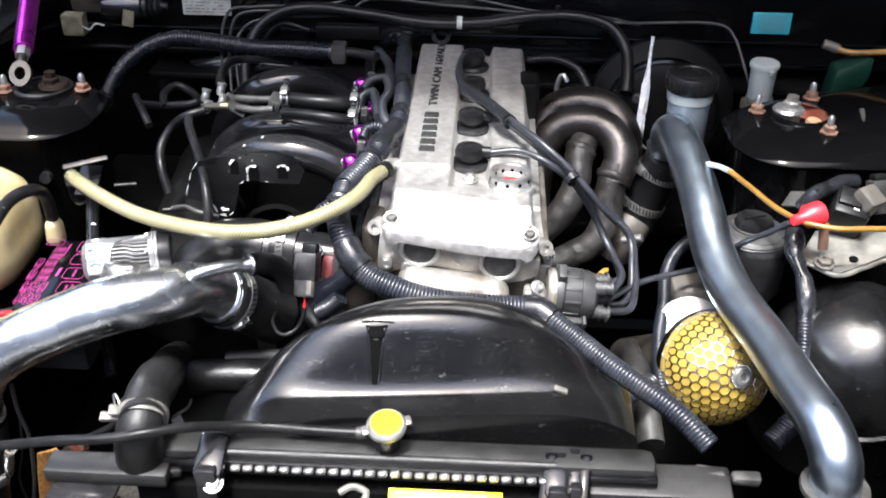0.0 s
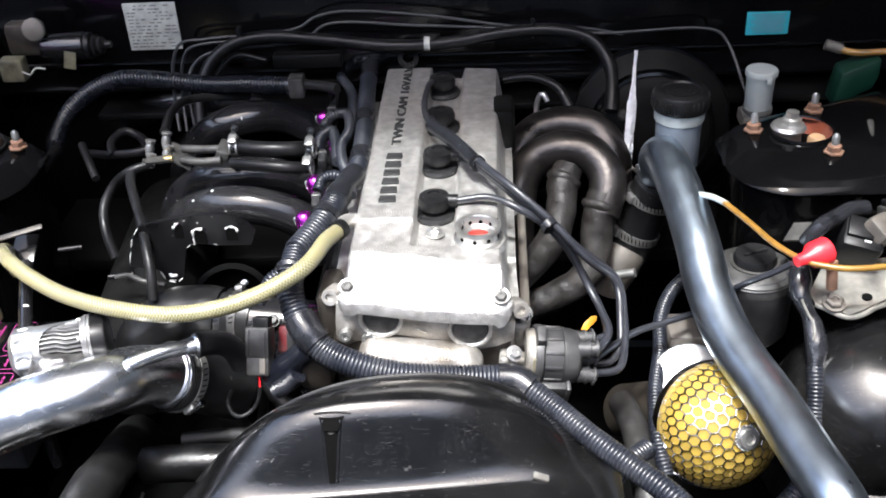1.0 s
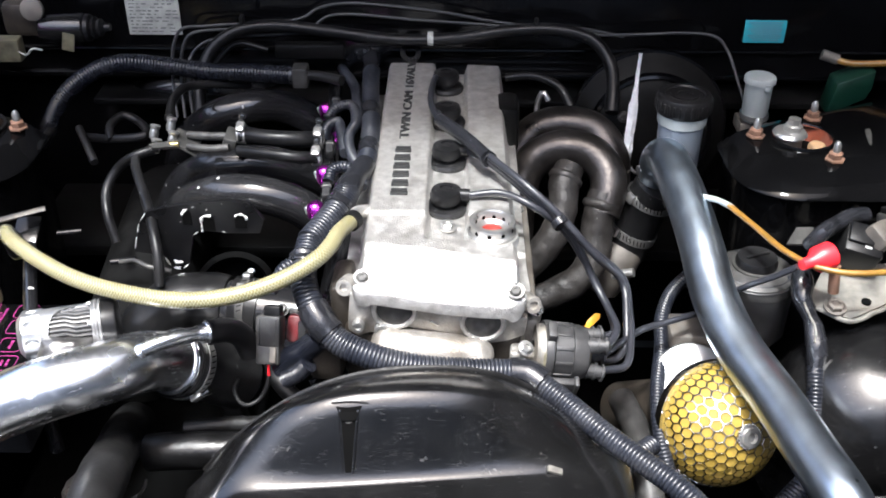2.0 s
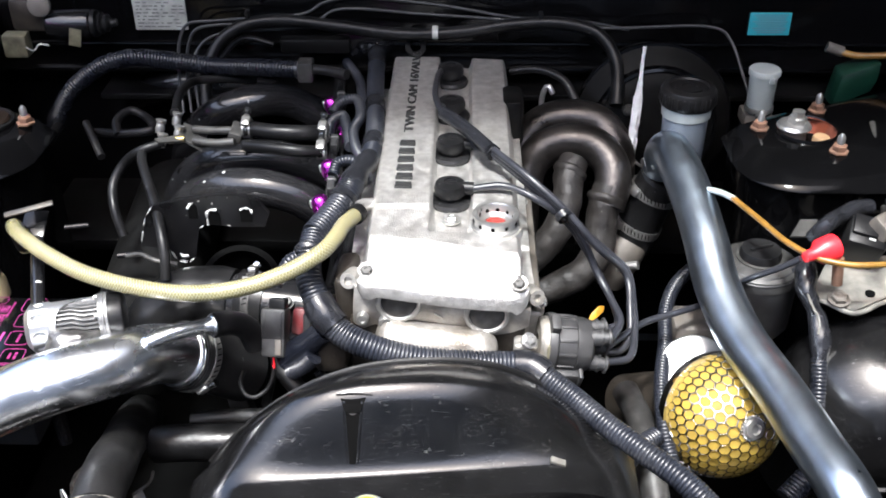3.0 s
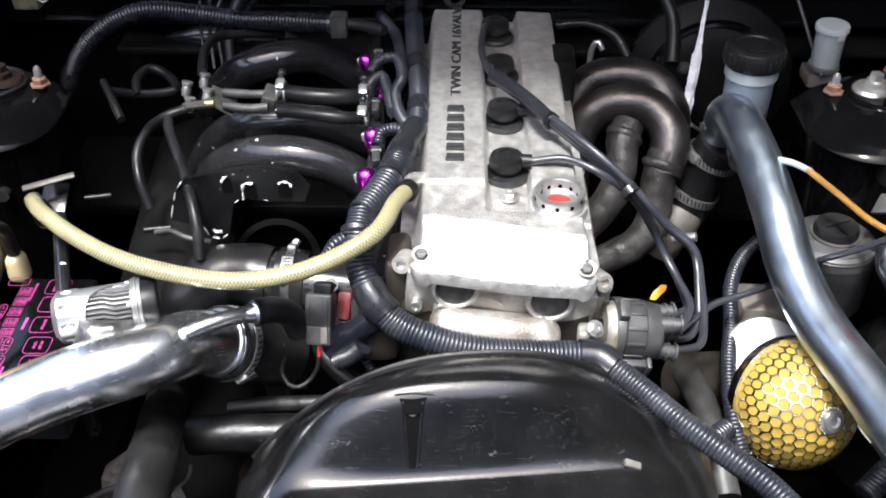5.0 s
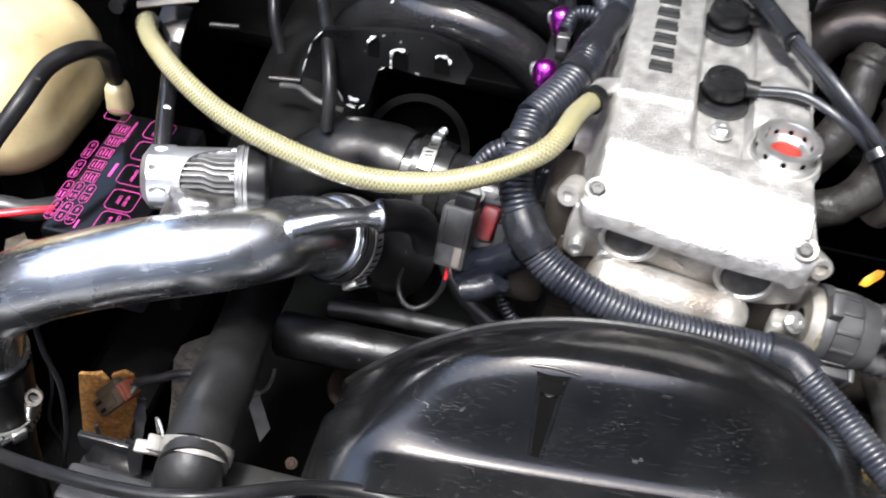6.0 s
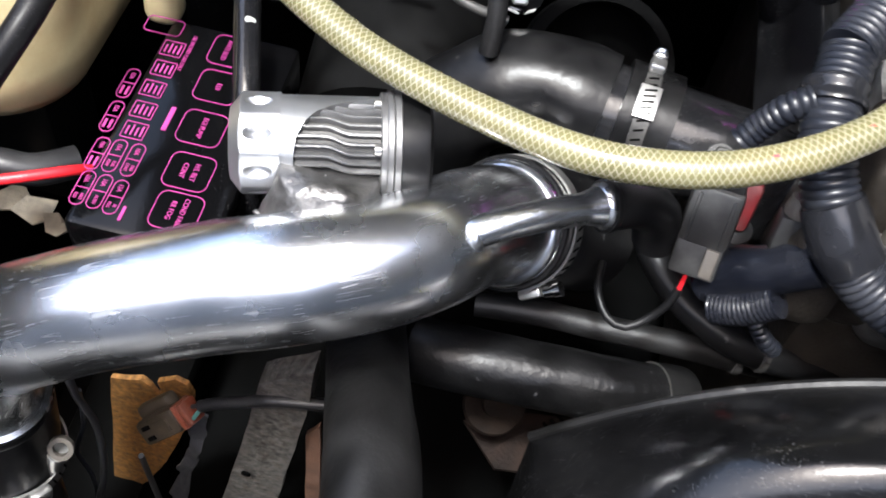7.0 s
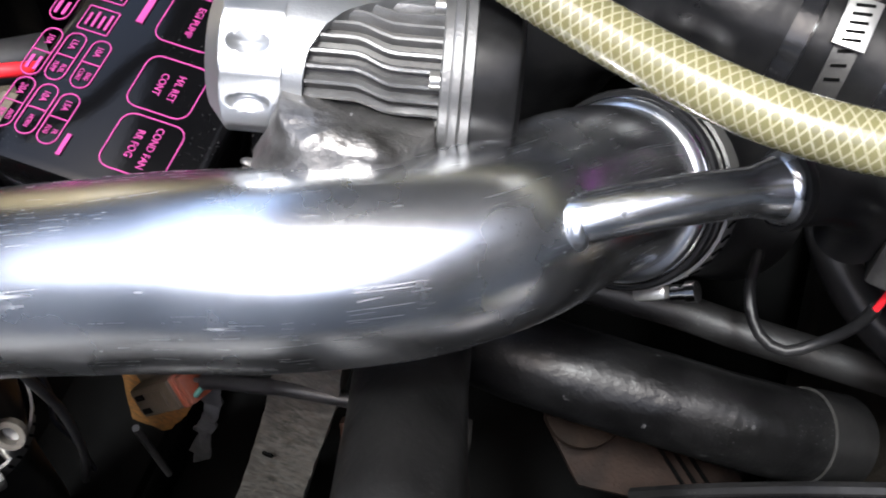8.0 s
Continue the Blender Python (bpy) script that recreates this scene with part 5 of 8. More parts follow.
sleeve = bmesh.new()
near, far = [], []
for k in range(96):
    a = 2 * math.pi * k / 96
    cut = next(z0 + (z1 - z0) * (math.degrees(a) - a0) / (a1 - a0) for (a0, z0), (a1, z1) in zip(CUT, CUT[1:]) if math.degrees(a) <= a1) / 1000
    for ring, rr, zz in ((near, 0.0240, 0.022), (far, 0.0240, cut)):
        ring.append(sleeve.verts.new(vm @ Vector((rr * math.cos(a), rr * math.sin(a), zz))))
inner = [sleeve.verts.new(vm @ Vector((0.0200 * math.cos(2 * math.pi * k / 96), 0.0200 * math.sin(2 * math.pi * k / 96), (vm.inverted() @ far[k].co).z))) for k in range(96)]
for k in range(96):
    j = (k + 1) % 96
    sleeve.faces.new((near[k], near[j], far[j], far[k]))
    sleeve.faces.new((far[k], far[j], inner[j], inner[k]))
part("sleeve", sleeve, M_SATIN, valve, "satin silver sleeve")
part("barrel", lathe([(0, 0.26 * L), (0.0196, 0.26 * L), (0.0196, 0.76 * L), (0, 0.76 * L)], vm, 48), M_DULL, valve)
for k in range(30):
    a = 2 * math.pi * k / 30
    rows = []
    for i in range(17):
        f = i / 16
        b = a + 0.17 * smooth(0.34, 0.66, f)
        z = 0.0306 + 0.0412 * f
        rows.append([vm @ Vector((r * math.cos(b + w), r * math.sin(b + w), z)) for r, w in ((0.0190, -0.062), (0.0216, -0.044), (0.0227, -0.020), (0.0227, 0.020), (0.0216, 0.044), (0.0190, 0.062))])
    rib = bmesh.new()
    rings = [[rib.verts.new(c) for c in row] for row in rows]
    for p, q in zip(rings, rings[1:]):
        for i in range(5):
            rib.faces.new((p[i], p[i + 1], q[i + 1], q[i]))
    rib.faces.new(rings[0])
    rib.faces.new(list(reversed(rings[-1])))
    part("rib", roughen(rib, 0.0002, 300), M_RIB, valve)
part("flange", lathe([(0, 0.752 * L), (0.0258, 0.752 * L), (0.0263, 0.757 * L), (0.0263, 0.782 * L), (0.0272, 0.785 * L), (0.0275, 0.790 * L), (0.0275, 0.814 * L), (0.0266, 0.819 * L), (0.0275, 0.824 * L), (0.0275, 0.852 * L), (0.0268, 0.857 * L), (0, 0.857 * L)], vm, 56), M_RIB, valve)
part("end_cap", lathe([(0, 0.85 * L), (0.0262, 0.85 * L), (0.0262, 0.97 * L), (0.0256, 0.995 * L), (0.0235, 1.012 * L), (0, 1.015 * L)], vm, 44), M_RUBBER, valve, "black end cap")
for k in range(6):
    a = radians(60 * k + 15)
    part("cap_screw", lathe([(0, 0), (0.0028, 0), (0.0028, 0.003), (0.0018, 0.0032), (0.0018, 0.002), (0, 0.002)], vm @ Matrix.Translation((0.0240 * math.cos(a), 0.0240 * math.sin(a), 0.751 * L)) @ Matrix.Rotation(math.pi, 4, "X"), 12), M_STEEL, valve)

# fuse box with its printed lid
Q0, Q1, Q2 = Vector((-0.481, -0.22, 0.748)), Vector((-0.404, -0.22, 0.748)), Vector((-0.501, -0.068, 0.748))
fx = (Q1 - Q0).normalized()
fy = (Q2 - Q0 - (Q2 - Q0).dot(fx) * fx).normalized()
FW, FH = (Q1 - Q0).length, (Q2 - Q0).dot(fy)
fz = fx.cross(fy)
FM = Matrix((fx, fy, fz)).transposed().to_4x4()
FM.translation = Q0 + fx * FW / 2 + fy * FH / 2
fuse = thing("fuse_box", "black plastic fuse box lid printed in pink", "fuse box", FM @ Vector((0, 0, -0.09)))
part("lid", box(FM @ Matrix.Translation((0, 0, -0.015)), FW, FH, 0.03, 0.004), M_BLACK_PAINT, fuse)
part("base", box(FM @ Matrix.Translation((0, 0, -0.055)), FW * 0.95, FH * 0.96, 0.06, 0.004), M_PLASTIC, fuse)


def lid_at(p):
    q = FM.inverted() @ Vector(p)
    return FM @ Matrix.Translation((q.x, q.y, 0.0004)) @ Matrix.Rotation(radians(-90), 4, "Z")


def outline(p, w, h, r, line=0.00045):
    """A printed rounded frame on the lid: w along the writing, h across it."""
    m = lid_at(p)
    a, b = rounded(w, h, r, 4), rounded(w - 2 * line, h - 2 * line, max(0.0005, r - line), 4)
    bm = bmesh.new()
    va = [bm.verts.new(m @ Vector((x, y, 0))) for x, y in a]
    vb = [bm.verts.new(m @ Vector((x, y, 0))) for x, y in b]
    for i in range(len(a)):
        j = (i + 1) % len(a)
        bm.faces.new((va[i], va[j], vb[j], vb[i]))
    got = bmesh.ops.extrude_face_region(bm, geom=bm.faces[:])
    bmesh.ops.translate(bm, vec=-fz * 0.0006, verts=[v for v in got["geom"] if isinstance(v, bmesh.types.BMVert)])
    return part("printed_frame", bm, M_PINK, fuse)


def print_on(text, p, size, squeeze=0.9, dx=0.0):
    return lettering(text, lid_at(p) @ Matrix.Translation((0, dx, 0)), size, M_PINK, fuse, 0.0002, squeeze, "print")


RELAYS = [(-0.44, -0.084, 0.748), (-0.438, -0.112, 0.748), (-0.436, -0.143, 0.748), (-0.432, -0.173, 0.748), (-0.429, -0.199, 0.748)]
for p, words in zip(RELAYS, (("F/L", "ANTI SKID"), ("EGI",), ("EGI PUMP",), ("H/L RET", "CONT"), ("COND FAN", "RR FOG"))):
    outline(p, 0.0238, 0.0245, 0.005)
    for k, w in enumerate(words):
        print_on(w, p, 0.0040, 0.85, 0.003 - 0.006 * k if len(words) > 1 else 0.0)
MAIN = [(-0.472, -0.092, 0.748), (-0.471, -0.108, 0.748), (-0.471, -0.124, 0.748), (-0.47, -0.14, 0.748), (-0.469, -0.155, 0.748)]
outline((-0.483, -0.076, 0.748), 0.013, 0.022, 0.003)
for p in MAIN:
    outline(p, 0.0116, 0.0125, 0.0008)
    for k in range(4):
        part("print_bar", box(lid_at(p) @ Matrix.Translation((0.0006 * (k % 2), 0.0042 - 0.0026 * k, 0)), 0.0072 - 0.0014 * (k % 2), 0.0010, 0.0006, 0), M_PINK, fuse)
part("print_bar", box(lid_at((-0.455, -0.142, 0.748)), 0.017, 0.0026, 0.0006, 0), M_PINK, fuse)
print_on("USE SPECIFIED FUSES ONLY", (-0.463, -0.093, 0.748), 0.0032, 0.72)
part("print_bar", box(lid_at((-0.454, -0.208, 0.748)), 0.009, 0.0016, 0.0006, 0), M_PINK, fuse)
PILLS = [(-0.485, -0.124, 0.748), (-0.484, -0.149, 0.748), (-0.481, -0.175, 0.748), (-0.479, -0.198, 0.748), (-0.472, -0.174, 0.748), (-0.47, -0.198, 0.748), (-0.462, -0.174, 0.748), (-0.461, -0.199, 0.748)]
for p, (amp, use) in zip(PILLS, (("15A", ""), ("15A", ""), ("10A", ""), ("20A", "ANTI SKID"), ("15A", "FUEL PUMP"), ("10A", "HORN"), ("10A", "ENG CONT"), ("15A", "FR FOG"))):
    outline(p, 0.0225, 0.0078, 0.0038)
    part("print_bar", box(lid_at(p), 0.0004, 0.0076, 0.0006, 0), M_PINK, fuse)
    print_on(amp, Vector(p) + fy * 0.0058, 0.0036, 0.8)
    if use:
        for k, w in enumerate(use.split()):
            print_on(w, Vector(p) - fy * 0.0055, 0.0026, 0.7, 0.0015 - 0.003 * k if " " in use else 0.0)
    else:
        for k in range(2):
            part("print_bar", box(lid_at(Vector(p) - fy * 0.0055) @ Matrix.Translation((0, 0.0015 - 0.003 * k, 0)), 0.006, 0.0013, 0.0006, 0), M_PINK, fuse)
red_wire = solid("red_wire", tube([(-0.57, -0.184, 0.7), (-0.548, -0.174, 0.7), (-0.532, -0.166, 0.7), (-0.514, -0.152, 0.695), (-0.508, -0.137, 0.68)], 0.0032, 10), M_RED, "red battery wire running into the fuse box", "cable")
solid("wire_conduit", tube([(-0.584, -0.162, 0.69), (-0.559, -0.157, 0.69), (-0.542, -0.152, 0.685), (-0.523, -0.135, 0.68)], 0.010, 12), M_PLASTIC, "grey plastic conduit beside the fuse box", "cable")
for p, w, a in (((-0.574, -0.126, 0.6), 0.030, 20), ((-0.557, -0.133, 0.6), 0.022, -30), ((-0.602, -0.108, 0.58), 0.030, 70)):
    solid("torn_foil", plate([(-w / 2, 0), (-w / 6, w / 3), (w / 2, w / 4), (w / 3, -w / 5), (0, -w / 3)], pose(*p, 25, 10, a), 0.002), M_SCRAP, "torn dirty card scrap beside the fuse box", "scrap")

# coolant bottle with its strap
bottle = thing("coolant_bottle", "yellowed translucent plastic coolant bottle with brown stains", "bottle", (-0.60, -0.075, 0.56))
bm = bmesh.new()
rings = []
for z, w, d, r in ((0.688, 0.06, 0.08, 0.03), (0.692, 0.10, 0.12, 0.04), (0.702, 0.13, 0.15, 0.05), (0.718, 0.148, 0.168, 0.055), (0.738, 0.154, 0.174, 0.055), (0.742, 0.150, 0.170, 0.05), (0.77, 0.15, 0.17, 0.05), (0.795, 0.14, 0.155, 0.055), (0.812, 0.115, 0.125, 0.05), (0.82, 0.07, 0.08, 0.035)):
    rings.append([bm.verts.new((-0.60 + x, -0.06 + y, z)) for x, y in rounded(w, d, r, 8)])
for a, b in zip(rings, rings[1:]):
    for i in range(len(a)):
        j = (i + 1) % len(a)
        bm.faces.new((a[i], a[j], b[j], b[i]))
bm.faces.new(list(reversed(rings[0])))
bm.faces.new(rings[-1])
part("tank", bm, M_YELLOWED, bottle, angle=60)
part("ear", roughen(box(Matrix.Translation((-0.491, -0.056, 0.752)), 0.020, 0.022, 0.034, 0.008, None, 4), 0.002, 40), M_YELLOWED, bottle)
part("mount_post", box(pose(-0.60, -0.05, 0.62), 0.05, 0.06, 0.14, 0.006), M_BAY, bottle, "black steel mount")
part("neck", lathe([(0, 0), (0.022, 0), (0.022, 0.012), (0.018, 0.014), (0.018, 0.002), (0, 0.002)], pose(-0.60, -0.02, 0.818), 28), M_YELLOWED, bottle)
strap = solid("bottle_cable", tube([(-0.522, -0.198, 0.8), (-0.506, -0.166, 0.825), (-0.5, -0.128, 0.835), (-0.488, -0.104, 0.835), (-0.487, -0.071, 0.81), (-0.492, -0.054, 0.77)], 0.0075, 12), M_RUBBER, "black cable lying over the coolant bottle", "cable")
post = solid("steel_post", tube([(-0.405, -0.165, 0.62), (-0.407, -0.155, 0.75), (-0.445, -0.03, 0.80)], 0.0075, 14), M_ENAMEL, "black rod standing beside the valve", "rod")
tray = thing("slotted_bracket", "small slotted black bracket over the hose end", "bracket", (-0.473, 0.021, 0.8))
part("strip", box(aim((-0.466, 0.011, 0.815), (0, -0.5, 0.86), (0, 1, 0)) @ Matrix.Rotation(radians(18), 4, "Z"), 0.056, 0.007, 0.003, 0.001), M_GREASE, tray)
part("leg", box(aim((-0.465, 0.01, 0.79), (0, -0.5, 0.86), (0, 1, 0)), 0.028, 0.045, 0.004, 0.001), M_BLACK_PAINT, tray)

# radiator hose, lower pipes and looms in front of the engine
rad_hose = thing("radiator_hose", "dusty black rubber radiator hose", "hose", (-0.36, -0.05, 0.52))
RH = [(-0.366, -0.04, 0.545), (-0.346, -0.124, 0.60), (-0.330, -0.184, 0.64), (-0.314, -0.244, 0.68), (-0.302, -0.288, 0.708), (-0.293, -0.335, 0.729), (-0.288, -0.370, 0.733)]
part("tube", roughen(tube(RH, lambda f: 0.0266 - 0.0042 * f + 0.0008 * math.sin(9 * f), 32), 0.0012, 28), M_OLD_RUBBER, rad_hose)
part("moulded_seam", tube([Vector(p) + Vector((0.012, -0.014, 0.018)) for p in RH[1:5]], 0.0012, 6), M_OLD_RUBBER, rad_hose)
part("end_cuff", tube([RH[-1], Vector(RH[-1]) + Vector((0.002, -0.008, 0.0))], 0.0232, 28), M_OLD_RUBBER, rad_hose)
neck = solid("radiator_neck", tube([(-0.289, -0.362, 0.733), (-0.290, -0.378, 0.724), (-0.293, -0.379, 0.704), (-0.296, -0.372, 0.672)], lambda f: 0.0218 + 0.004 * f, 28), M_OLD_RUBBER, "black plastic radiator neck below the hose", "pipe")
ear = thing("hose_clamp", "pale dull ear clamp on the radiator hose", "hose clamp", (-0.289, -0.368, 0.731), "hose clamps")
em = aim((-0.289, -0.367, 0.731), (0.08, -0.80, -0.30), (-0.95, -0.1, 0.3))
part("band", roughen(lathe([(0.0232, -0.0055), (0.0248, -0.0055), (0.0252, -0.002), (0.0248, 0.0055), (0.0232, 0.0055), (0.0232, -0.0055)], em, 48), 0.0004, 90), M_GREY_METAL, ear)
part("ear", box(em @ Matrix.Translation((0.004, 0.0285, 0.0)), 0.004, 0.009, 0.011, 0.001), M_GREY_METAL, ear)
part("tail", roughen(box(em @ Matrix.Translation((-0.006, 0.0300, 0.002)) @ Matrix.Rotation(radians(12), 4, "Z"), 0.006, 0.020, 0.009, 0.001), 0.0008, 90), M_GREY_METAL, ear)
part("wire_loop", tube([em @ Vector((0.010, 0.0235, -0.004)), em @ Vector((0.012, 0.028, -0.012)), em @ Vector((0.004, 0.031, -0.016)), em @ Vector((-0.003, 0.027, -0.008))], 0.0010, 8), M_STEEL, ear)
cross_pipe = thing("cross_pipe", "thick black rubber pipe with a worn speckled skin before the engine", "pipe", (-0.223, -0.174, 0.61))
part("tube", roughen(tube([(-0.3, -0.173, 0.625), (-0.279, -0.176, 0.63), (-0.223, -0.174, 0.63), (-0.174, -0.169, 0.625), (-0.138, -0.157, 0.61)], 0.0205, 30, 0.004), 0.0004, 70), M_WORN_RUBBER, cross_pipe)
part("end_cuff", roughen(tube([(-0.155, -0.1635, 0.6185), (-0.146, -0.160, 0.6145), (-0.136, -0.156, 0.609)], 0.0214, 30, 0.003), 0.0005, 90), M_OILY_RUBBER, cross_pipe, "glossy rubber end cuff")
part("cuff_edge", lathe([(0.0205, -0.0004), (0.0217, -0.0003), (0.0217, 0.0003), (0.0205, 0.0004)], aim((-0.1555, -0.1637, 0.6187), (0.93, 0.36, -0.4)), 40), M_CONN, cross_pipe, "lighter cuff edge")
floor_panel = thing("rusty_splash_panel", "rusty brown sheet below the thick pipe with slots", "panel", (-0.22, -0.15, 0.49))
part("sheet", roughen(plate([(-0.052, 0.012), (-0.020, 0.020), (0.045, 0.016), (0.060, -0.010), (0.030, -0.030), (-0.030, -0.024)], pose(-0.208, -0.150, 0.498, 0, 0, 12), 0.003), 0.0015, 70), M_RUST_SHEET, floor_panel)
for k in range(3):
    part("slot", box(pose(-0.190 + 0.005 * k, -0.151 + 0.004 * k, 0.5005, 0, 0, -42), 0.040, 0.0020, 0.0012, 0), M_DARK, floor_panel)
THIN = [(-0.272, -0.128, 0.62), (-0.23, -0.127, 0.625), (-0.188, -0.13, 0.63), (-0.146, -0.129, 0.63), (-0.093, -0.123, 0.62), (-0.043, -0.11, 0.6)]
thin_hose = thing("coolant_hose", "thin black rubber hose above the thick pipe", "hose", THIN[0])
part("tube", roughen(tube(THIN, 0.0085, 20), 0.0003, 60), M_OLD_RUBBER, thin_hose)
part("joint_band", lathe([(0.0084, -0.003), (0.0094, -0.0025), (0.0094, 0.0025), (0.0084, 0.003)], aim((-0.105, -0.1252, 0.6228), (0.98, 0.1, -0.18)), 24), M_DULL, thin_hose, "dull metal band")
BENT = [(-0.181, -0.06, 0.66), (-0.172, -0.086, 0.66), (-0.153, -0.105, 0.65), (-0.125, -0.122, 0.645), (-0.094, -0.129, 0.64), (-0.054, -0.123, 0.635), (-0.01, -0.11, 0.63)]
bent_hose = thing("coolant_hose", "bent black rubber hose beside the engine front", "hose", BENT[-1])
part("tube", roughen(tube(BENT, 0.010, 20), 0.0003, 60), M_RUBBER, bent_hose)
part("joint_band", lathe([(0.0099, -0.0025), (0.0110, -0.002), (0.0110, 0.002), (0.0099, 0.0025)], aim((-0.094, -0.129, 0.64), (0.97, 0.03, -0.15)), 24), M_DULL, bent_hose, "dull metal band")
loop = solid("thin_cable", tube([(-0.166, -0.149, 0.716), (-0.168, -0.152, 0.704), (-0.176, -0.156, 0.69), (-0.188, -0.162, 0.685), (-0.198, -0.158, 0.685), (-0.206, -0.145, 0.69), (-0.206, -0.125, 0.69)], 0.0024, 10), M_RUBBER, "thin black cable looping below a connector", "cable")
solid("red_wire", tube([(-0.1655, -0.1455, 0.733), (-0.1656, -0.1479, 0.724), (-0.166, -0.150, 0.715)], 0.0014, 8), M_RED, "short red and white wire below a connector", "cable")
conn = thing("wire_connector", "grey plastic wire connector hanging by the engine", "connector", (-0.172, -0.128, 0.72))
cmx = aim((-0.1635, -0.134, 0.753), (0.03, 0.45, 0.86), (0.15, 0.8, -0.5))
part("shell", box(cmx @ Matrix.Translation((0, 0, 0.009)), 0.027, 0.020, 0.033, 0.003), M_CONN, conn)
part("socket_half", box(cmx @ Matrix.Translation((0, 0.0005, -0.016)), 0.0255, 0.0185, 0.021, 0.0025), M_CONN, conn)
for x in (-0.009, 0.009):
    part("shell_rib", box(cmx @ Matrix.Translation((x, -0.0103, 0.008)), 0.002, 0.0016, 0.028, 0.0006), M_CONN, conn)
part("latch", box(cmx @ Matrix.Translation((0.007, -0.0103, -0.015)), 0.007, 0.003, 0.017, 0.001), M_CAST_DARK, conn, "worn pale latch")
part("plug", box(cmx @ Matrix.Translation((0.003, 0, 0.030)), 0.018, 0.014, 0.012, 0.002), M_RUBBER, conn)
small = thing("wire_connector", "small grey plug standing on the elbow boot", "connector", (-0.125, -0.137, 0.75))
part("shell", box(aim((-0.1235, -0.1345, 0.764), (0.03, 0.35, 0.9)), 0.017, 0.015, 0.024, 0.002), M_CONN, small)
part("collar", lathe([(0, 0), (0.0075, 0), (0.008, 0.004), (0.0065, 0.010), (0, 0.011)], aim((-0.1232, -0.130, 0.775), (0.03, 0.35, 0.9)), 18), M_CAST_DARK, small, "stained metal collar")
sensor = thing("temperature_sensor", "red-capped sensor plugged into the water outlet", "sensor", (-0.154, -0.077, 0.70))
part("cap", box(aim((-0.1425, -0.1035, 0.744), (0.1, 0.5, 0.85)), 0.015, 0.013, 0.030, 0.004), M_GRIMY_RED, sensor)
part("socket", lathe([(0, 0), (0.012, 0), (0.012, 0.02), (0.008, 0.024), (0, 0.024)], pose(-0.143, -0.108, 0.708), 16), M_PLASTIC, sensor)

RIBBED = dict(rib=(0.0042, 0.0011))
main_loom = thing("engine_loom", "thick ribbed black wiring loom along the valve cover and engine front", "wiring loom", (-0.11, -0.1, 0.7))
LOOM_A = [(-0.094, 0.425, 0.838), (-0.088, 0.319, 0.842), (-0.082, 0.239, 0.845), (-0.077, 0.177, 0.847), (-0.075, 0.128, 0.848), (-0.076, 0.073, 0.85)] + [(-0.089, 0.014, 0.853)]
LOOM_B = [(-0.089, 0.014, 0.853), (-0.099, -0.03, 0.849), (-0.123, -0.075, 0.837)]
LOOM_C = [(-0.123, -0.075, 0.837), (-0.126, -0.1156, 0.8203), (-0.112, -0.1449, 0.794), (-0.0897, -0.1603, 0.7731), (-0.0566, -0.1722, 0.7628), (-0.0103, -0.1779, 0.7527), (0.0518, -0.1752, 0.7454), (0.1029, -0.1727, 0.7427)]
part("ribbed_run", tube(LOOM_A, 0.0118, 18, **RIBBED), M_LOOM, main_loom)
for k in (0, 2, 4):
    a, b = Vector(LOOM_A[k]), Vector(LOOM_A[k + 1])
    part("tape_band", tube([a, a.lerp(b, 0.3), a.lerp(b, 0.55)], lambda f: 0.0124 + 0.0006 * math.sin(8 * f), 18), M_TAPE, main_loom, "glossy black tape")
part("taped_joint", tube([LOOM_A[5], LOOM_A[6], LOOM_B[1]], lambda f: 0.0128 + 0.003 * f + 0.0007 * math.sin(14 * f), 20), M_TAPE, main_loom, "glossy black tape")
part("ribbed_run", tube(LOOM_B, 0.0150, 20, **RIBBED), M_LOOM, main_loom)
part("ribbed_run", tube(LOOM_C, 0.0142, 22, **RIBBED), M_LOOM, main_loom)
part("taped_joint", roughen(tube([(-0.1265, -0.092, 0.8305), (-0.1265, -0.104, 0.8255)], lambda f: 0.0158 + 0.0008 * math.sin(9 * f), 18, 0.002), 0.0008, 90), M_TAPE, main_loom)
part("taped_joint", roughen(tube([(-0.116, -0.139, 0.800), (-0.107, -0.149, 0.789), (-0.096, -0.157, 0.779)], lambda f: 0.0158 + 0.0012 * math.sin(3.1 * f), 20, 0.002), 0.0009, 90), M_TAPE, main_loom, "glossy black tape")
part("taped_joint", tube([(0.088, -0.1735, 0.7435), (0.106, -0.174, 0.742), (0.120, -0.183, 0.737)], 0.0158, 18), M_TAPE, main_loom)
LOOM_D = [(0.112, -0.178, 0.740), (0.140, -0.199, 0.73), (0.177, -0.238, 0.722), (0.212, -0.27, 0.715), (0.245, -0.3, 0.708), (0.278, -0.331, 0.69)]
part("ribbed_run", tube(LOOM_D, 0.0120, 20, **RIBBED), M_LOOM, main_loom)
solid("loom_branch", tube([(-0.122, -0.134, 0.7), (-0.115, -0.14, 0.69), (-0.106, -0.145, 0.68), (-0.097, -0.143, 0.67)], 0.0055, 14, rib=(0.004, 0.001)), M_LOOM, "thin ribbed loom branch below the engine front", "wiring loom")
elbow_boot = thing("rubber_elbow", "black rubber elbow boot taped into the engine loom", "hose", (-0.145, -0.141, 0.715))
part("boot", roughen(tube([(-0.152, -0.138, 0.718), (-0.142, -0.1415, 0.731), (-0.126, -0.147, 0.748), (-0.108, -0.151, 0.768)], lambda f: 0.0150 - 0.0022 * f, 24, 0.003), 0.0009, 60), M_LOOM_DARK, elbow_boot)
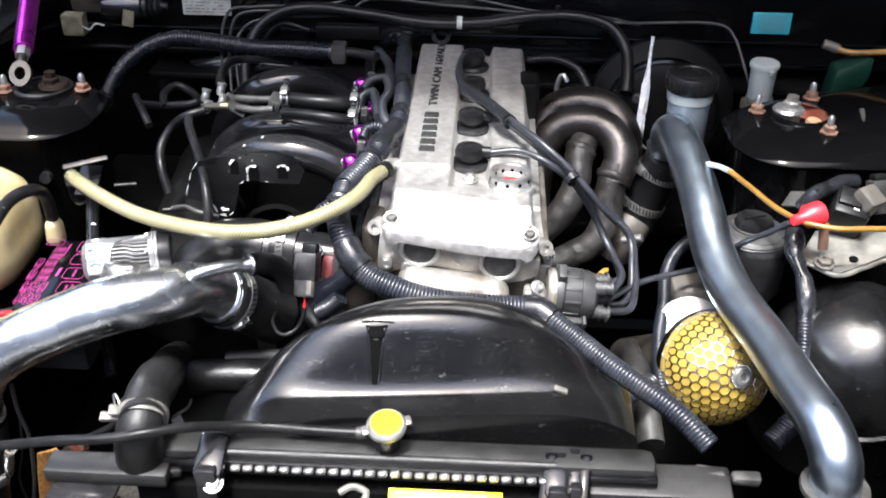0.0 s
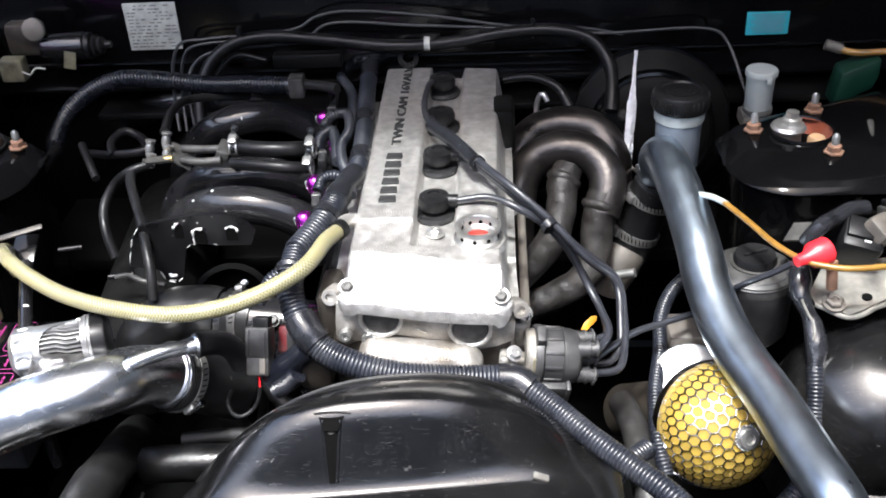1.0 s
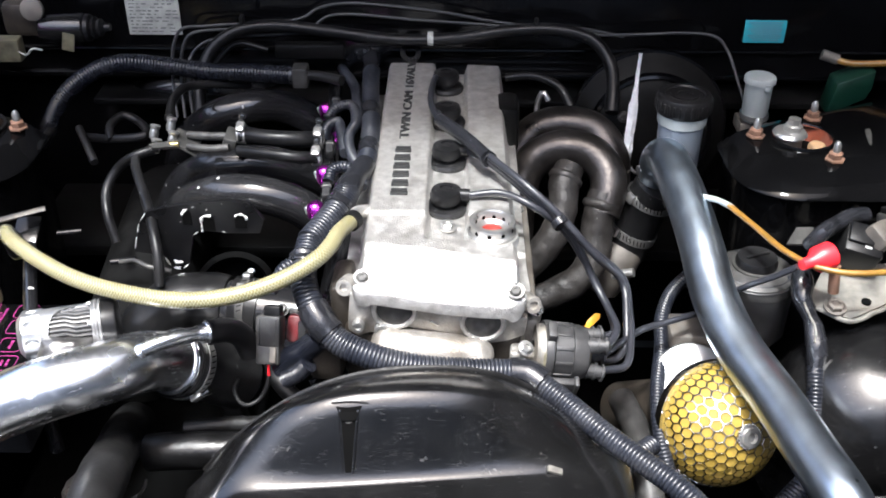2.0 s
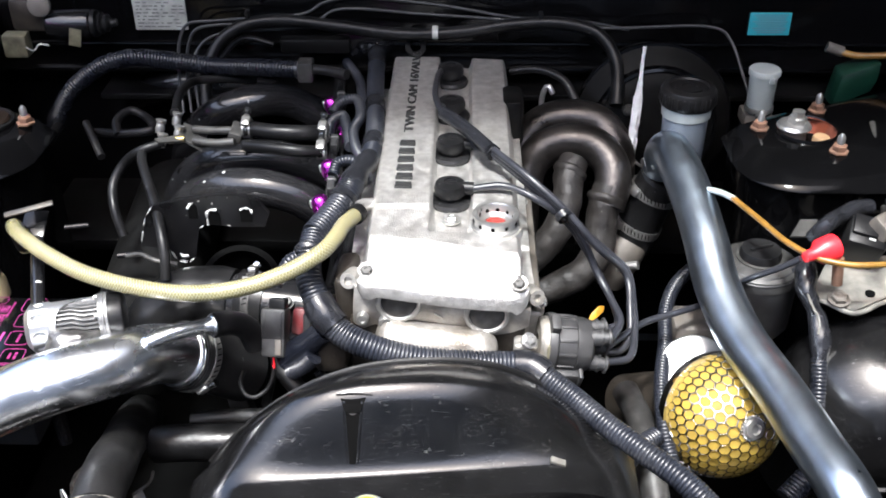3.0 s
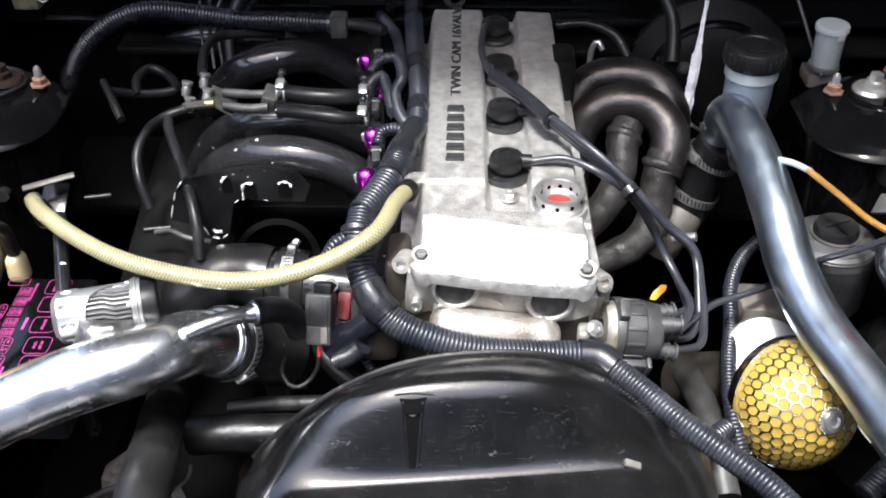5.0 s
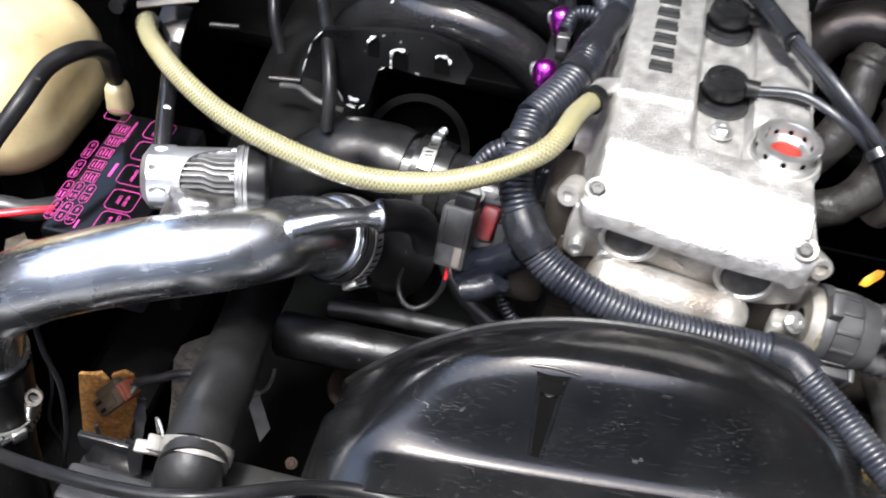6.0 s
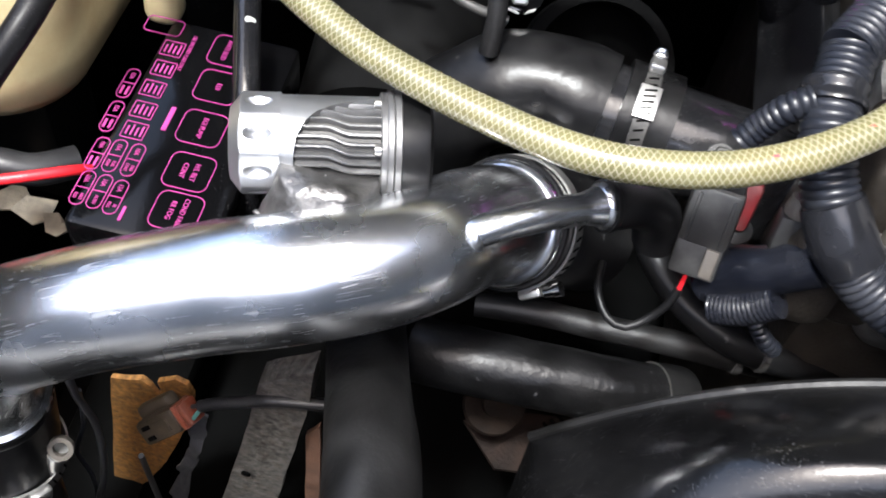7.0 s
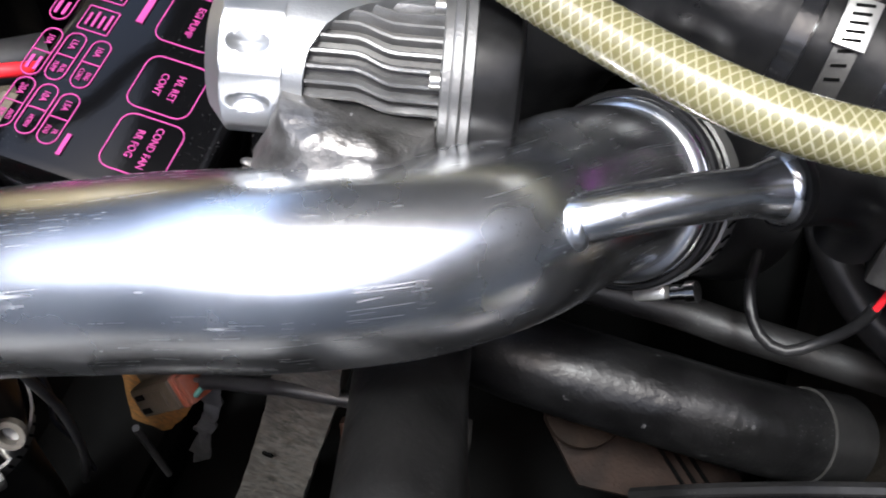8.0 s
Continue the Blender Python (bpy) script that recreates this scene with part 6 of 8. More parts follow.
part("ribbed_sleeve", tube([(-0.146, -0.156, 0.716), (-0.134, -0.160, 0.727), (-0.120, -0.161, 0.742)], 0.0098, 18, rib=(0.0026, 0.0008), round_end=True), M_LOOM_DARK, elbow_boot)
solid("loom_branch", tube([(-0.162, -0.113, 0.8), (-0.155, -0.109, 0.81), (-0.146, -0.108, 0.825), (-0.137, -0.105, 0.83)], 0.0075, 16, rib=(0.004, 0.0012)), M_LOOM, "ribbed branch leading off the engine loom", "wiring loom")

# ---- the rusty corner by the headlamp ----
def upright(name, pts, y, thick, material, label, category, bump=0.0015, cuts=2):
    """An uneven sheet standing across the car at the place y."""
    bm = plate([(p[0], p[2]) for p in pts], Matrix.Translation((0, y, 0)) @ Matrix.Rotation(radians(90), 4, "X"), thick)
    bmesh.ops.triangulate(bm, faces=[f for f in bm.faces if len(f.verts) > 4])
    bmesh.ops.subdivide_edges(bm, edges=bm.edges[:], cuts=cuts, use_grid_fill=True)
    return solid(name, roughen(bm, bump, 60), material, label, category, angle=50)


upright("rusted_bracket", [(-0.513, -0.185, 0.5), (-0.489, -0.185, 0.509), (-0.483, -0.185, 0.502), (-0.479, -0.185, 0.491), (-0.475, -0.185, 0.5), (-0.477, -0.185, 0.511), (-0.462, -0.185, 0.523), (-0.454, -0.185, 0.519), (-0.451, -0.185, 0.505), (-0.459, -0.185, 0.452), (-0.47, -0.185, 0.422), (-0.488, -0.185, 0.366), (-0.511, -0.185, 0.31), (-0.533, -0.185, 0.28), (-0.547, -0.185, 0.284)], -0.185, 0.004, M_RUST_GOLD, "golden-brown rusted bracket plate with flaking paint", "bracket", 0.0012, 5)
lampconn = thing("lamp_connector", "brown two-pin connector with an orange seal", "connector", (-0.458, -0.217, 0.524))
ca, cb = Vector((-0.475, -0.218, 0.5)), Vector((-0.442, -0.214, 0.54))
lc = aim((ca + cb) / 2, cb - ca, (0, -0.75, 0.66))
CL = (cb - ca).length
bm = box(lc @ Matrix.Translation((0, 0.003, 0.004)), 0.018, 0.014, CL * 0.82, 0.003)
box(lc @ Matrix.Translation((0, 0.0095, 0.004)), 0.010, 0.004, CL * 0.55, 0.001, bm)
part("housing", roughen(bm, 0.0006, 120), M_BROWN, lampconn)
bm = box(lc @ Matrix.Translation((0.006, -0.007, -CL * 0.10)), 0.022, 0.012, CL * 0.72, 0.004)
part("tail", roughen(bm, 0.0012, 90), M_BROWN, lampconn)
for k in range(2):
    part("pin_slot", box(lc @ Matrix.Translation((-0.004 + 0.008 * k, 0.0118, -0.004)), 0.003, 0.001, 0.008, 0), M_DARK, lampconn)
part("seal", box(lc @ Matrix.Translation((0, 0.0, CL * 0.52)), 0.019, 0.0165, 0.0055, 0.002), M_RING, lampconn, "orange rubber seal")
part("seal_lip", box(lc @ Matrix.Translation((0, 0.001, CL * 0.52 + 0.006)), 0.017, 0.014, 0.006, 0.002), M_RING, lampconn, "orange rubber seal")
tip = lc @ Vector((0.0, 0.001, CL * 0.52 + 0.006))
solid("lamp_cable", tube([tip + (cb - ca).normalized() * 0.012, tip + (cb - ca).normalized() * 0.022 + Vector((0.004, 0, 0))] + [(-0.403, -0.212, 0.572), (-0.386, -0.212, 0.584), (-0.367, -0.21, 0.588), (-0.34, -0.205, 0.587)], 0.0042, 14), M_PLASTIC, "grey-black cable from the lamp connector", "cable")
solid("lamp_wire", tube([tip + Vector((0.002, -0.006, -0.004)), tip + (cb - ca).normalized() * 0.008 + Vector((0, -0.005, -0.003)), tip + (cb - ca).normalized() * 0.016], 0.0015, 8), M_TEAL, "teal wire entering the lamp connector", "cable")
solid("lamp_wire", tube([tip + Vector((0.001, 0.002, 0.003)), tip + (cb - ca).normalized() * 0.014], 0.0015, 8), M_PLASTIC, "grey wire entering the lamp connector", "cable")
solid("lamp_cable", tube([(-0.478, -0.26, 0.674), (-0.478, -0.26, 0.635), (-0.473, -0.26, 0.603), (-0.477, -0.26, 0.553), (-0.486, -0.26, 0.504), (-0.503, -0.26, 0.442)], 0.0024, 10), M_PLASTIC, "thin black cable hanging by the elbow", "cable")
solid("lamp_cable", tube([(-0.484, -0.25, 0.619), (-0.491, -0.25, 0.57), (-0.505, -0.25, 0.518), (-0.502, -0.25, 0.482), (-0.507, -0.25, 0.425)], 0.0015, 8), M_WIRE, "thin black wire hanging by the elbow", "cable")
solid("lamp_cable", tube([(-0.47, -0.235, 0.5), (-0.469, -0.235, 0.468), (-0.467, -0.235, 0.414)], 0.0022, 10), M_PLASTIC, "thin grey cable below the rusted bracket", "cable")
rail = upright("upright_rail", [(-0.390, -0.21, 0.601), (-0.355, -0.21, 0.633), (-0.357, -0.21, 0.597), (-0.368, -0.21, 0.522), (-0.379, -0.21, 0.452), (-0.388, -0.21, 0.391), (-0.400, -0.21, 0.30), (-0.452, -0.21, 0.28), (-0.438, -0.21, 0.346), (-0.420, -0.21, 0.437), (-0.404, -0.21, 0.52), (-0.396, -0.21, 0.567)], -0.21, 0.016, M_RAIL, "mottled grey steel upright with rust and a drilled hole", "bracket", 0.0012, 4)
part("hole", lathe([(0, 0), (0.0036, 0), (0.0036, 0.0012), (0, 0.0012)], aim(Vector((-0.4056, -0.2132, 0.4588)), (0, -1, 0)), 16), M_DARK, rail)
upright("rusty_strip", [(-0.364, -0.2, 0.519), (-0.354, -0.2, 0.539), (-0.354, -0.2, 0.4), (-0.366, -0.2, 0.392)], -0.20, 0.004, M_IRON, "narrow rusty brown strip behind the hose", "bracket", 0.001, 3)
upright("torn_flap", [(-0.452, -0.2, 0.479), (-0.44, -0.2, 0.506), (-0.435, -0.2, 0.507), (-0.441, -0.2, 0.464), (-0.451, -0.2, 0.422), (-0.472, -0.2, 0.322), (-0.486, -0.2, 0.313), (-0.476, -0.2, 0.369), (-0.469, -0.2, 0.387), (-0.471, -0.2, 0.401), (-0.461, -0.2, 0.425), (-0.453, -0.2, 0.456)], -0.200, 0.002, M_GREY_FLAP, "torn grey plastic flap", "scrap", 0.004, 3)
tbolt = thing("clamp_bolt", "bright bolt and trunnion of the elbow clamp", "bolt", (-0.504, -0.27, 0.55))
part("shank", tube([(-0.491, -0.275, 0.585), (-0.502, -0.275, 0.553), (-0.516, -0.275, 0.52), (-0.532, -0.275, 0.482)], 0.0032, 12), M_CHROME, tbolt)
part("trunnion", tube([(-0.491, -0.278, 0.589), (-0.509, -0.278, 0.537)], 0.0062, 14), M_STEEL, tbolt)
part("eye", lathe([(0.0045, -0.002), (0.0075, -0.002), (0.0075, 0.002), (0.0045, 0.002), (0.0045, -0.002)], aim((-0.487, -0.278, 0.597), (0.2, -0.7, 0.6)), 20), M_CAST_DARK, tbolt)
solid("rusty_eye", lathe([(0.0, 0.006), (0.011, 0.006), (0.013, -0.002), (0.016, -0.003), (0.028, -0.002), (0.030, 0.0), (0.028, 0.003), (0.016, 0.002), (0.0, -0.006)], aim((-0.244, -0.155, 0.545), (0.2, -0.5, 0.8)) @ Matrix.Diagonal((0.75, 0.75, 0.8, 1.0)), 28), M_RUST_SHADE, "rusty iron eye below the thick pipe", "bracket")
for p in ((-0.243, -0.313, 0.655),):
    hexbolt(crossmember, p, (0, -0.6, 0.8), 0.0032, M_RUST_SHEET, "rusty_bolt")

lamp_bracket = thing("lamp_bracket", "glossy black bracket with worn edges below the connector", "bracket", (-0.401, -0.315, 0.592))
lbm = Matrix.Translation(Vector((-0.4, -0.315, 0.605)))
part("upright", box(lbm, 0.044, 0.006, 0.040, 0.001), M_ENAMEL, lamp_bracket)
part("foot", box(lbm @ Matrix.Translation((0.012, -0.012, -0.020)), 0.075, 0.030, 0.005, 0.001), M_ENAMEL, lamp_bracket)
part("gusset", plate([(-0.008, 0.016), (0.008, 0.010), (0.005, -0.016), (-0.004, -0.018)], lbm @ pose(0.026, -0.004, 0.010, 70), 0.003), M_ENAMEL, lamp_bracket)

# small things in the gap beside the radiator hose and before the engine
solid("bent_tab", roughen(plate([(-0.006, 0.018), (0.006, 0.020), (0.012, -0.014), (0.002, -0.024)], aim((-0.302, -0.245, 0.6), (0.3, -0.6, 0.7)), 0.002), 0.001, 60), M_DULL, "bent grey steel tab beside the radiator hose", "bracket")
solid("cable_tie", tube([(-0.308, -0.242, 0.62), (-0.299, -0.245, 0.63), (-0.293, -0.238, 0.63), (-0.293, -0.223, 0.625), (-0.296, -0.209, 0.62)], 0.0016, 8), M_DULL, "grey cable tie with a loose tail", "cable tie", "cable ties")
for at, sx, sy, sz, a in (((-0.221, -0.018, 0.62), 0.020, 0.015, 0.07, 8), ((-0.237, -0.048, 0.58), 0.025, 0.02, 0.05, -12), ((-0.199, -0.031, 0.6), 0.012, 0.02, 0.08, 15)):
    solid("engine_bracket", roughen(box(Matrix.Translation(at) @ Matrix.Rotation(radians(a), 4, "Y"), sx, sy, sz, 0.003, None, 2), 0.0015, 60), M_DULL, "dark greasy bracket at the front of the engine", "bracket", "engine brackets")

# ---- exhaust side ----
exhaust = thing("exhaust_manifold", "heat-stained steel tube exhaust manifold bends", "exhaust manifold", (0.19, 0.25, 0.55))
part("bend", roughen(tube([(0.108, 0.275, 0.66), (0.110, 0.290, 0.715), (0.120, 0.310, 0.750), (0.147, 0.322, 0.775), (0.186, 0.320, 0.785), (0.222, 0.314, 0.778), (0.243, 0.296, 0.757), (0.249, 0.280, 0.725), (0.243, 0.265, 0.68)], 0.0255, 30, 0.004), 0.0006, 40), M_HEAT, exhaust)
part("bend", roughen(tube([(0.112, 0.205, 0.66), (0.115, 0.220, 0.715), (0.124, 0.240, 0.750), (0.146, 0.247, 0.775), (0.180, 0.246, 0.786), (0.213, 0.238, 0.780), (0.231, 0.219, 0.763), (0.232, 0.200, 0.742), (0.224, 0.184, 0.720)], 0.0245, 30, 0.004), 0.0006, 40), M_HEAT, exhaust)
part("downtube", roughen(tube([(0.182, 0.222, 0.768), (0.174, 0.206, 0.757), (0.172, 0.187, 0.735), (0.166, 0.170, 0.710), (0.147, 0.157, 0.680), (0.120, 0.152, 0.650), (0.098, 0.155, 0.62)], 0.0198, 28, 0.004), 0.0016, 70), M_ASH, exhaust)
part("weld_collar", roughen(lathe([(0.0195, -0.004), (0.0230, -0.003), (0.0235, 0.002), (0.0205, 0.006)], aim((0.1755, 0.209, 0.759), (-0.01, -0.017, -0.014)), 32), 0.0016, 120), M_ASH, exhaust, "crusted weld collar", 180)
part("downtube", roughen(tube([(0.228, 0.196, 0.742), (0.221, 0.184, 0.725), (0.218, 0.173, 0.700), (0.215, 0.159, 0.670), (0.200, 0.148, 0.645), (0.163, 0.143, 0.620), (0.121, 0.142, 0.60)], lambda f: 0.0215 - 0.002 * f, 28, 0.004), 0.0016, 70), M_ASH, exhaust)
part("weld_collar", roughen(lathe([(0.0215, -0.006), (0.0252, -0.004), (0.0256, 0.002), (0.0220, 0.007)], aim((0.2235, 0.188, 0.730), (-0.007, -0.012, -0.02)), 32), 0.0018, 100), M_ASH, exhaust, "crusted weld collar", 180)
part("flange", box(pose(0.118, 0.15, 0.70), 0.012, 0.38, 0.07, 0.004), M_CAST_DARK, exhaust)
solid("engine_bracket", box(Matrix.Translation((0.098, 0.26, 0.815)), 0.03, 0.06, 0.07, 0.01), M_BAY, "black bracket beside the valve cover", "bracket")
solid("lifting_eye", lathe([(0.008, -0.003), (0.015, -0.003), (0.015, 0.003), (0.008, 0.003), (0.008, -0.003)], aim((-0.037, 0.412, 0.852), (0.1, -0.8, 0.6)), 28), M_MATTE, "black lifting eye behind the valve cover", "bracket")

intake_pipe = thing("intercooler_pipe", "hazed bluish aluminium pipe with a welded elbow", "pipe", (0.36, -0.05, 0.65))
IP = [(0.298, 0.214, 0.762), (0.297, 0.205, 0.790), (0.299, 0.180, 0.805), (0.3045, 0.140, 0.803), (0.3113, 0.0925, 0.7915), (0.3183, 0.0276, 0.7705), (0.324, -0.0339, 0.7454), (0.3387, -0.1039, 0.7259), (0.362, -0.1801, 0.717), (0.3804, -0.2575, 0.7126), (0.394, -0.318, 0.708), (0.400, -0.345, 0.692), (0.404, -0.352, 0.655)]
part("pipe", roughen(tube(IP, 0.0257, 64, 0.003), 0.0002, 20), M_ALU_HAZE, intake_pipe)
part("foot_flange", lathe([(0.0257, -0.003), (0.034, -0.003), (0.035, 0.0), (0.034, 0.004), (0.0257, 0.004)], pose(0.4038, -0.3515, 0.659), 40), M_DULL, intake_pipe, "dull clamp at the pipe's foot")

cp = [(0.261, 0.207, 0.645), (0.275, 0.213, 0.68), (0.287, 0.214, 0.715), (0.299, 0.207, 0.752)]
solid("silicone_coupler", tube(cp, 0.031, 34), M_RUBBER, "black silicone coupler between pipe and compressor", "hose")
ax = (Vector(cp[3]) - Vector(cp[0])).normalized()
clamp(Vector(cp[2]) + ax * 0.012, ax, 0.032, (-0.9, -0.5, 0.1), 0.012)
clamp(Vector(cp[1]) - ax * 0.004, ax, 0.032, (-0.9, -0.5, 0.1), 0.012)
solid("compressor_outlet", tube([(0.234, 0.199, 0.6), (0.251, 0.196, 0.635), (0.265, 0.209, 0.655)], 0.030, 30), M_CAST_DARK, "cast compressor outlet below the coupler", "turbocharger")
solid("stud_bolt", tube([(0.238, 0.136, 0.655), (0.264, 0.127, 0.665)], 0.006, 12), M_STEEL, "plated stud by the compressor", "bolt")

res = thing("fluid_reservoir", "milky plastic fluid reservoir with a black ribbed cap", "reservoir", (0.321, 0.225, 0.766))
RB, RT = Vector((0.322, 0.225, 0.768)), Vector((0.313, 0.225, 0.852))
rm = pose(RB.x, RB.y, RB.z)
hh = RT.z - RB.z
part("fluid", lathe([(0, 0), (0.026, 0), (0.028, 0.004), (0.029, hh * 0.80), (0, hh * 0.80)], rm, 36), M_FLUID, res, "bluish fluid showing through")
part("shell", lathe([(0.0292, hh * 0.79), (0.0315, hh * 0.82), (0.032, hh * 0.98), (0, hh)], rm, 36), M_WHITE, res)
part("cap", lathe([(0, hh), (0.0345, hh), (0.0355, hh + 0.003), (0.0355, hh + 0.019), (0.033, hh + 0.023), (0.026, hh + 0.024), (0.0245, hh + 0.022), (0.0, hh + 0.022)], rm, 48), M_RUBBER, res, "black ribbed screw cap")
for k in range(30):
    part("cap_rib", box(rm @ Matrix.Rotation(2 * math.pi * k / 30, 4, "Z") @ Matrix.Translation((0.0357, 0, hh + 0.011)), 0.0022, 0.003, 0.014, 0.0006, None, 1), M_RUBBER, res)
part("cap_mark", lathe([(0.010, hh + 0.022), (0.018, hh + 0.022), (0.018, hh + 0.0235), (0.010, hh + 0.0235), (0.010, hh + 0.022)], rm, 30), M_RUBBER, res)
part("fitting", tube([(RB.x - 0.01, RB.y - 0.005, RB.z + 0.006), (RB.x - 0.05, RB.y - 0.015, RB.z + 0.0)], 0.010, 16), M_STEEL, res)
part("cylinder", tube([(RB.x, RB.y + 0.03, RB.z - 0.02), (RB.x, RB.y - 0.05, RB.z - 0.02)], 0.022, 20), M_CAST_DARK, res)

booster = thing("brake_booster", "large round black brake booster on the firewall", "brake booster", (0.285, 0.40, 0.70))
bc = Vector((0.307, 0.36, 0.758))
part("shell", lathe([(0.0, 0.03), (0.06, 0.03), (0.085, 0.022), (0.104, 0.0), (0.112, -0.006), (0.112, -0.014), (0.104, -0.02), (0.10, -0.07), (0, -0.075)], aim(bc, (0, -1, 0.12)), 56), M_MATTE, booster)
part("crimp_ring", lathe([(0.104, -0.004), (0.1145, -0.006), (0.1145, -0.015), (0.104, -0.018)], aim(bc, (0, -1, 0.12)), 64), M_BLACK_PAINT, booster)
part("front_ring", lathe([(0.080, 0.0235), (0.083, 0.0265), (0.087, 0.0250), (0.090, 0.017)], aim(bc, (0, -1, 0.12)), 56), M_BLACK_PAINT, booster)
for a in (35, 145, 215, 325):
    hexbolt(booster, aim(bc, (0, -1, 0.12)) @ Vector((0.05 * math.cos(radians(a)), 0.05 * math.sin(radians(a)), 0.030)), (0, -1, 0.12), 0.006, M_DULL)
small_res = thing("clutch_reservoir", "small milky plastic clutch fluid reservoir with a flat lid", "reservoir", (0.45, 0.33, 0.786))
SB, ST = Vector((0.447, 0.33, 0.79)), Vector((0.439, 0.33, 0.847))
sm, sh = pose(SB.x, SB.y, SB.z), ST.z - SB.z
part("body", lathe([(0, 0), (0.016, 0), (0.0175, 0.003), (0.019, sh), (0, sh)], sm, 28), M_WHITE, small_res)
part("lid", lathe([(0, sh), (0.0215, sh), (0.0215, sh + 0.006), (0.02, sh + 0.008), (0, sh + 0.008)], sm, 28), M_WHITE, small_res)
part("lid_tab", box(sm @ Matrix.Translation((0.006, -0.021, sh - 0.002)), 0.008, 0.004, 0.008, 0.001), M_WHITE, small_res)
part("clamp_band", lathe([(0.0185, 0.004), (0.020, 0.004), (0.020, 0.010), (0.0185, 0.010)], sm, 28), M_STEEL, small_res)
part("holder", box(sm @ Matrix.Translation((0, 0.01, -0.012)), 0.04, 0.04, 0.02, 0.004), M_CAST_DARK, small_res)

foil = bmesh.new()
fa, fb = Vector((0.272, 0.29, 0.903)), Vector((0.268, 0.29, 0.742))
rows = []
for k in range(25):
    f = k / 24
    w = 0.0022 + 0.004 * smooth(0.25, 0.5, f)
    c = fa.lerp(fb, f)
    rows.append([foil.verts.new(c + Vector((w * s + 0.0012 * noise.noise((f * 14, s * 3, 0)), 0.004 * noise.noise((f * 11, s * 5, 2)) - 0.003 * (1 - abs(s)), 0))) for s in (-1, -0.4, 0.1, 0.6, 1)])
for a, b in zip(rows, rows[1:]):
    for i in range(4):
        foil.faces.new((a[i], a[i + 1], b[i + 1], b[i]))
got = bmesh.ops.extrude_face_region(foil, geom=foil.faces[:])
bmesh.ops.translate(foil, vec=(0, 0.002, 0), verts=[v for v in got["geom"] if isinstance(v, bmesh.types.BMVert)])
solid("foil_strip", foil, M_FOIL, "crumpled white foil wrapped cable hanging by the reservoir", "cable", angle=20)
solid("foil_wire", tube([(0.267, 0.285, 0.747), (0.274, 0.28, 0.736), (0.285, 0.26, 0.738), (0.296, 0.24, 0.753)], 0.0022, 8), M_STEEL, "thin wire below the foil wrapped cable", "cable")

# air filter
apex = Vector((0.3455, -0.180, 0.6635))
fax = Vector((0.31, -0.82, 0.46)).normalized()
FC = apex - fax * 0.054
fm = aim(FC, fax)
air = thing("air_filter", "yellow foam mushroom air filter under chromed hexagon mesh", "air filter", FC - fax * 0.03)
R = 0.068


def dome(r):
    k = min(1, r / R)
    return 0.050 * (1 - k ** 2.4) ** 0.75


part("foam", lathe([(R, -0.022), (R, -0.004)] + [(R * math.cos(radians(a)), 0) for a in ()] + [(R * k / 14, dome(R * k / 14) - 0.002) for k in range(14, -1, -1)], fm, 48), M_FOAM, air, "golden yellow foam")
part("rim", lathe([(R - 0.002, -0.026), (R + 0.003, -0.026), (R + 0.0035, -0.020), (R + 0.003, -0.014), (R - 0.002, -0.014)], fm, 56), M_CHROME, air)
part("back_plate", lathe([(0, -0.040), (0.05, -0.040), (R + 0.001, -0.026), (0, -0.026)], fm, 48), M_ALU_DULL, air)
part("nut", lathe([(0, 0.047), (0.0135, 0.047), (0.0135, 0.051), (0.0105, 0.052), (0.0105, 0.056), (0.006, 0.057), (0.005, 0.054), (0, 0.054)], fm, 24), M_STEEL, air, "knurled centre nut")
for k in range(22):
    part("knurl", box(fm @ Matrix.Rotation(2 * math.pi * k / 22, 4, "Z") @ Matrix.Translation((0.0135, 0, 0.0495)), 0.0022, 0.0020, 0.0042, 0.0004, None, 1), M_CHROME, air)
hexes = bmesh.new()
s = 0.0074


ARC = [0.0]
for k in range(1, 201):
    ARC.append(ARC[-1] + math.hypot(R / 200, dome(R * k / 200) - dome(R * (k - 1) / 200)))


def on_dome(x, y, lift):
    """A point of the mesh, laid out by its way along the dome from the nut."""
    a = max(1e-6, math.hypot(x, y))
    x, y = x / a, y / a
    if a > ARC[-1]:
        return fm @ Vector((x * (R + lift), y * (R + lift), -min(0.016, a - ARC[-1])))
    k = next(i for i in range(1, 201) if ARC[i] >= a)
    r = R * (k - 1 + (a - ARC[k - 1]) / max(1e-9, ARC[k] - ARC[k - 1])) / 200
    return fm @ Vector((x * r, y * r, dome(r) + lift))


for i in range(-12, 13):
    for j in range(-13, 14):
        cx, cy = s * 1.5 * i, s * math.sqrt(3) * (j + 0.5 * (i % 2))
        if math.hypot(cx, cy) > ARC[-1] + 0.010 or math.hypot(cx, cy) < 0.010:
            continue
        loops = []
        for rad, lift in ((s * 1.0, 0.0004), (s * 0.97, 0.0010), (s * 0.91, 0.0010), (s * 0.89, -0.0005)):
            loops.append([hexes.verts.new(on_dome(cx + rad * math.cos(radians(60 * k)), cy + rad * math.sin(radians(60 * k)), lift)) for k in range(6)])
        for a, b in zip(loops, loops[1:]):
            for k in range(6):
                hexes.faces.new((a[k], a[(k + 1) % 6], b[(k + 1) % 6], b[k]))
ob = part("mesh_guard", hexes, M_CHROME, air, "chromed hexagon wire mesh")
tagged(ob, kind="stuff")
solid("filter_mount", box(Matrix.Translation((0.314, -0.008, 0.668)), 0.06, 0.05, 0.03, 0.006), M_CAST_DARK, "grey box behind the air filter", "airflow meter")
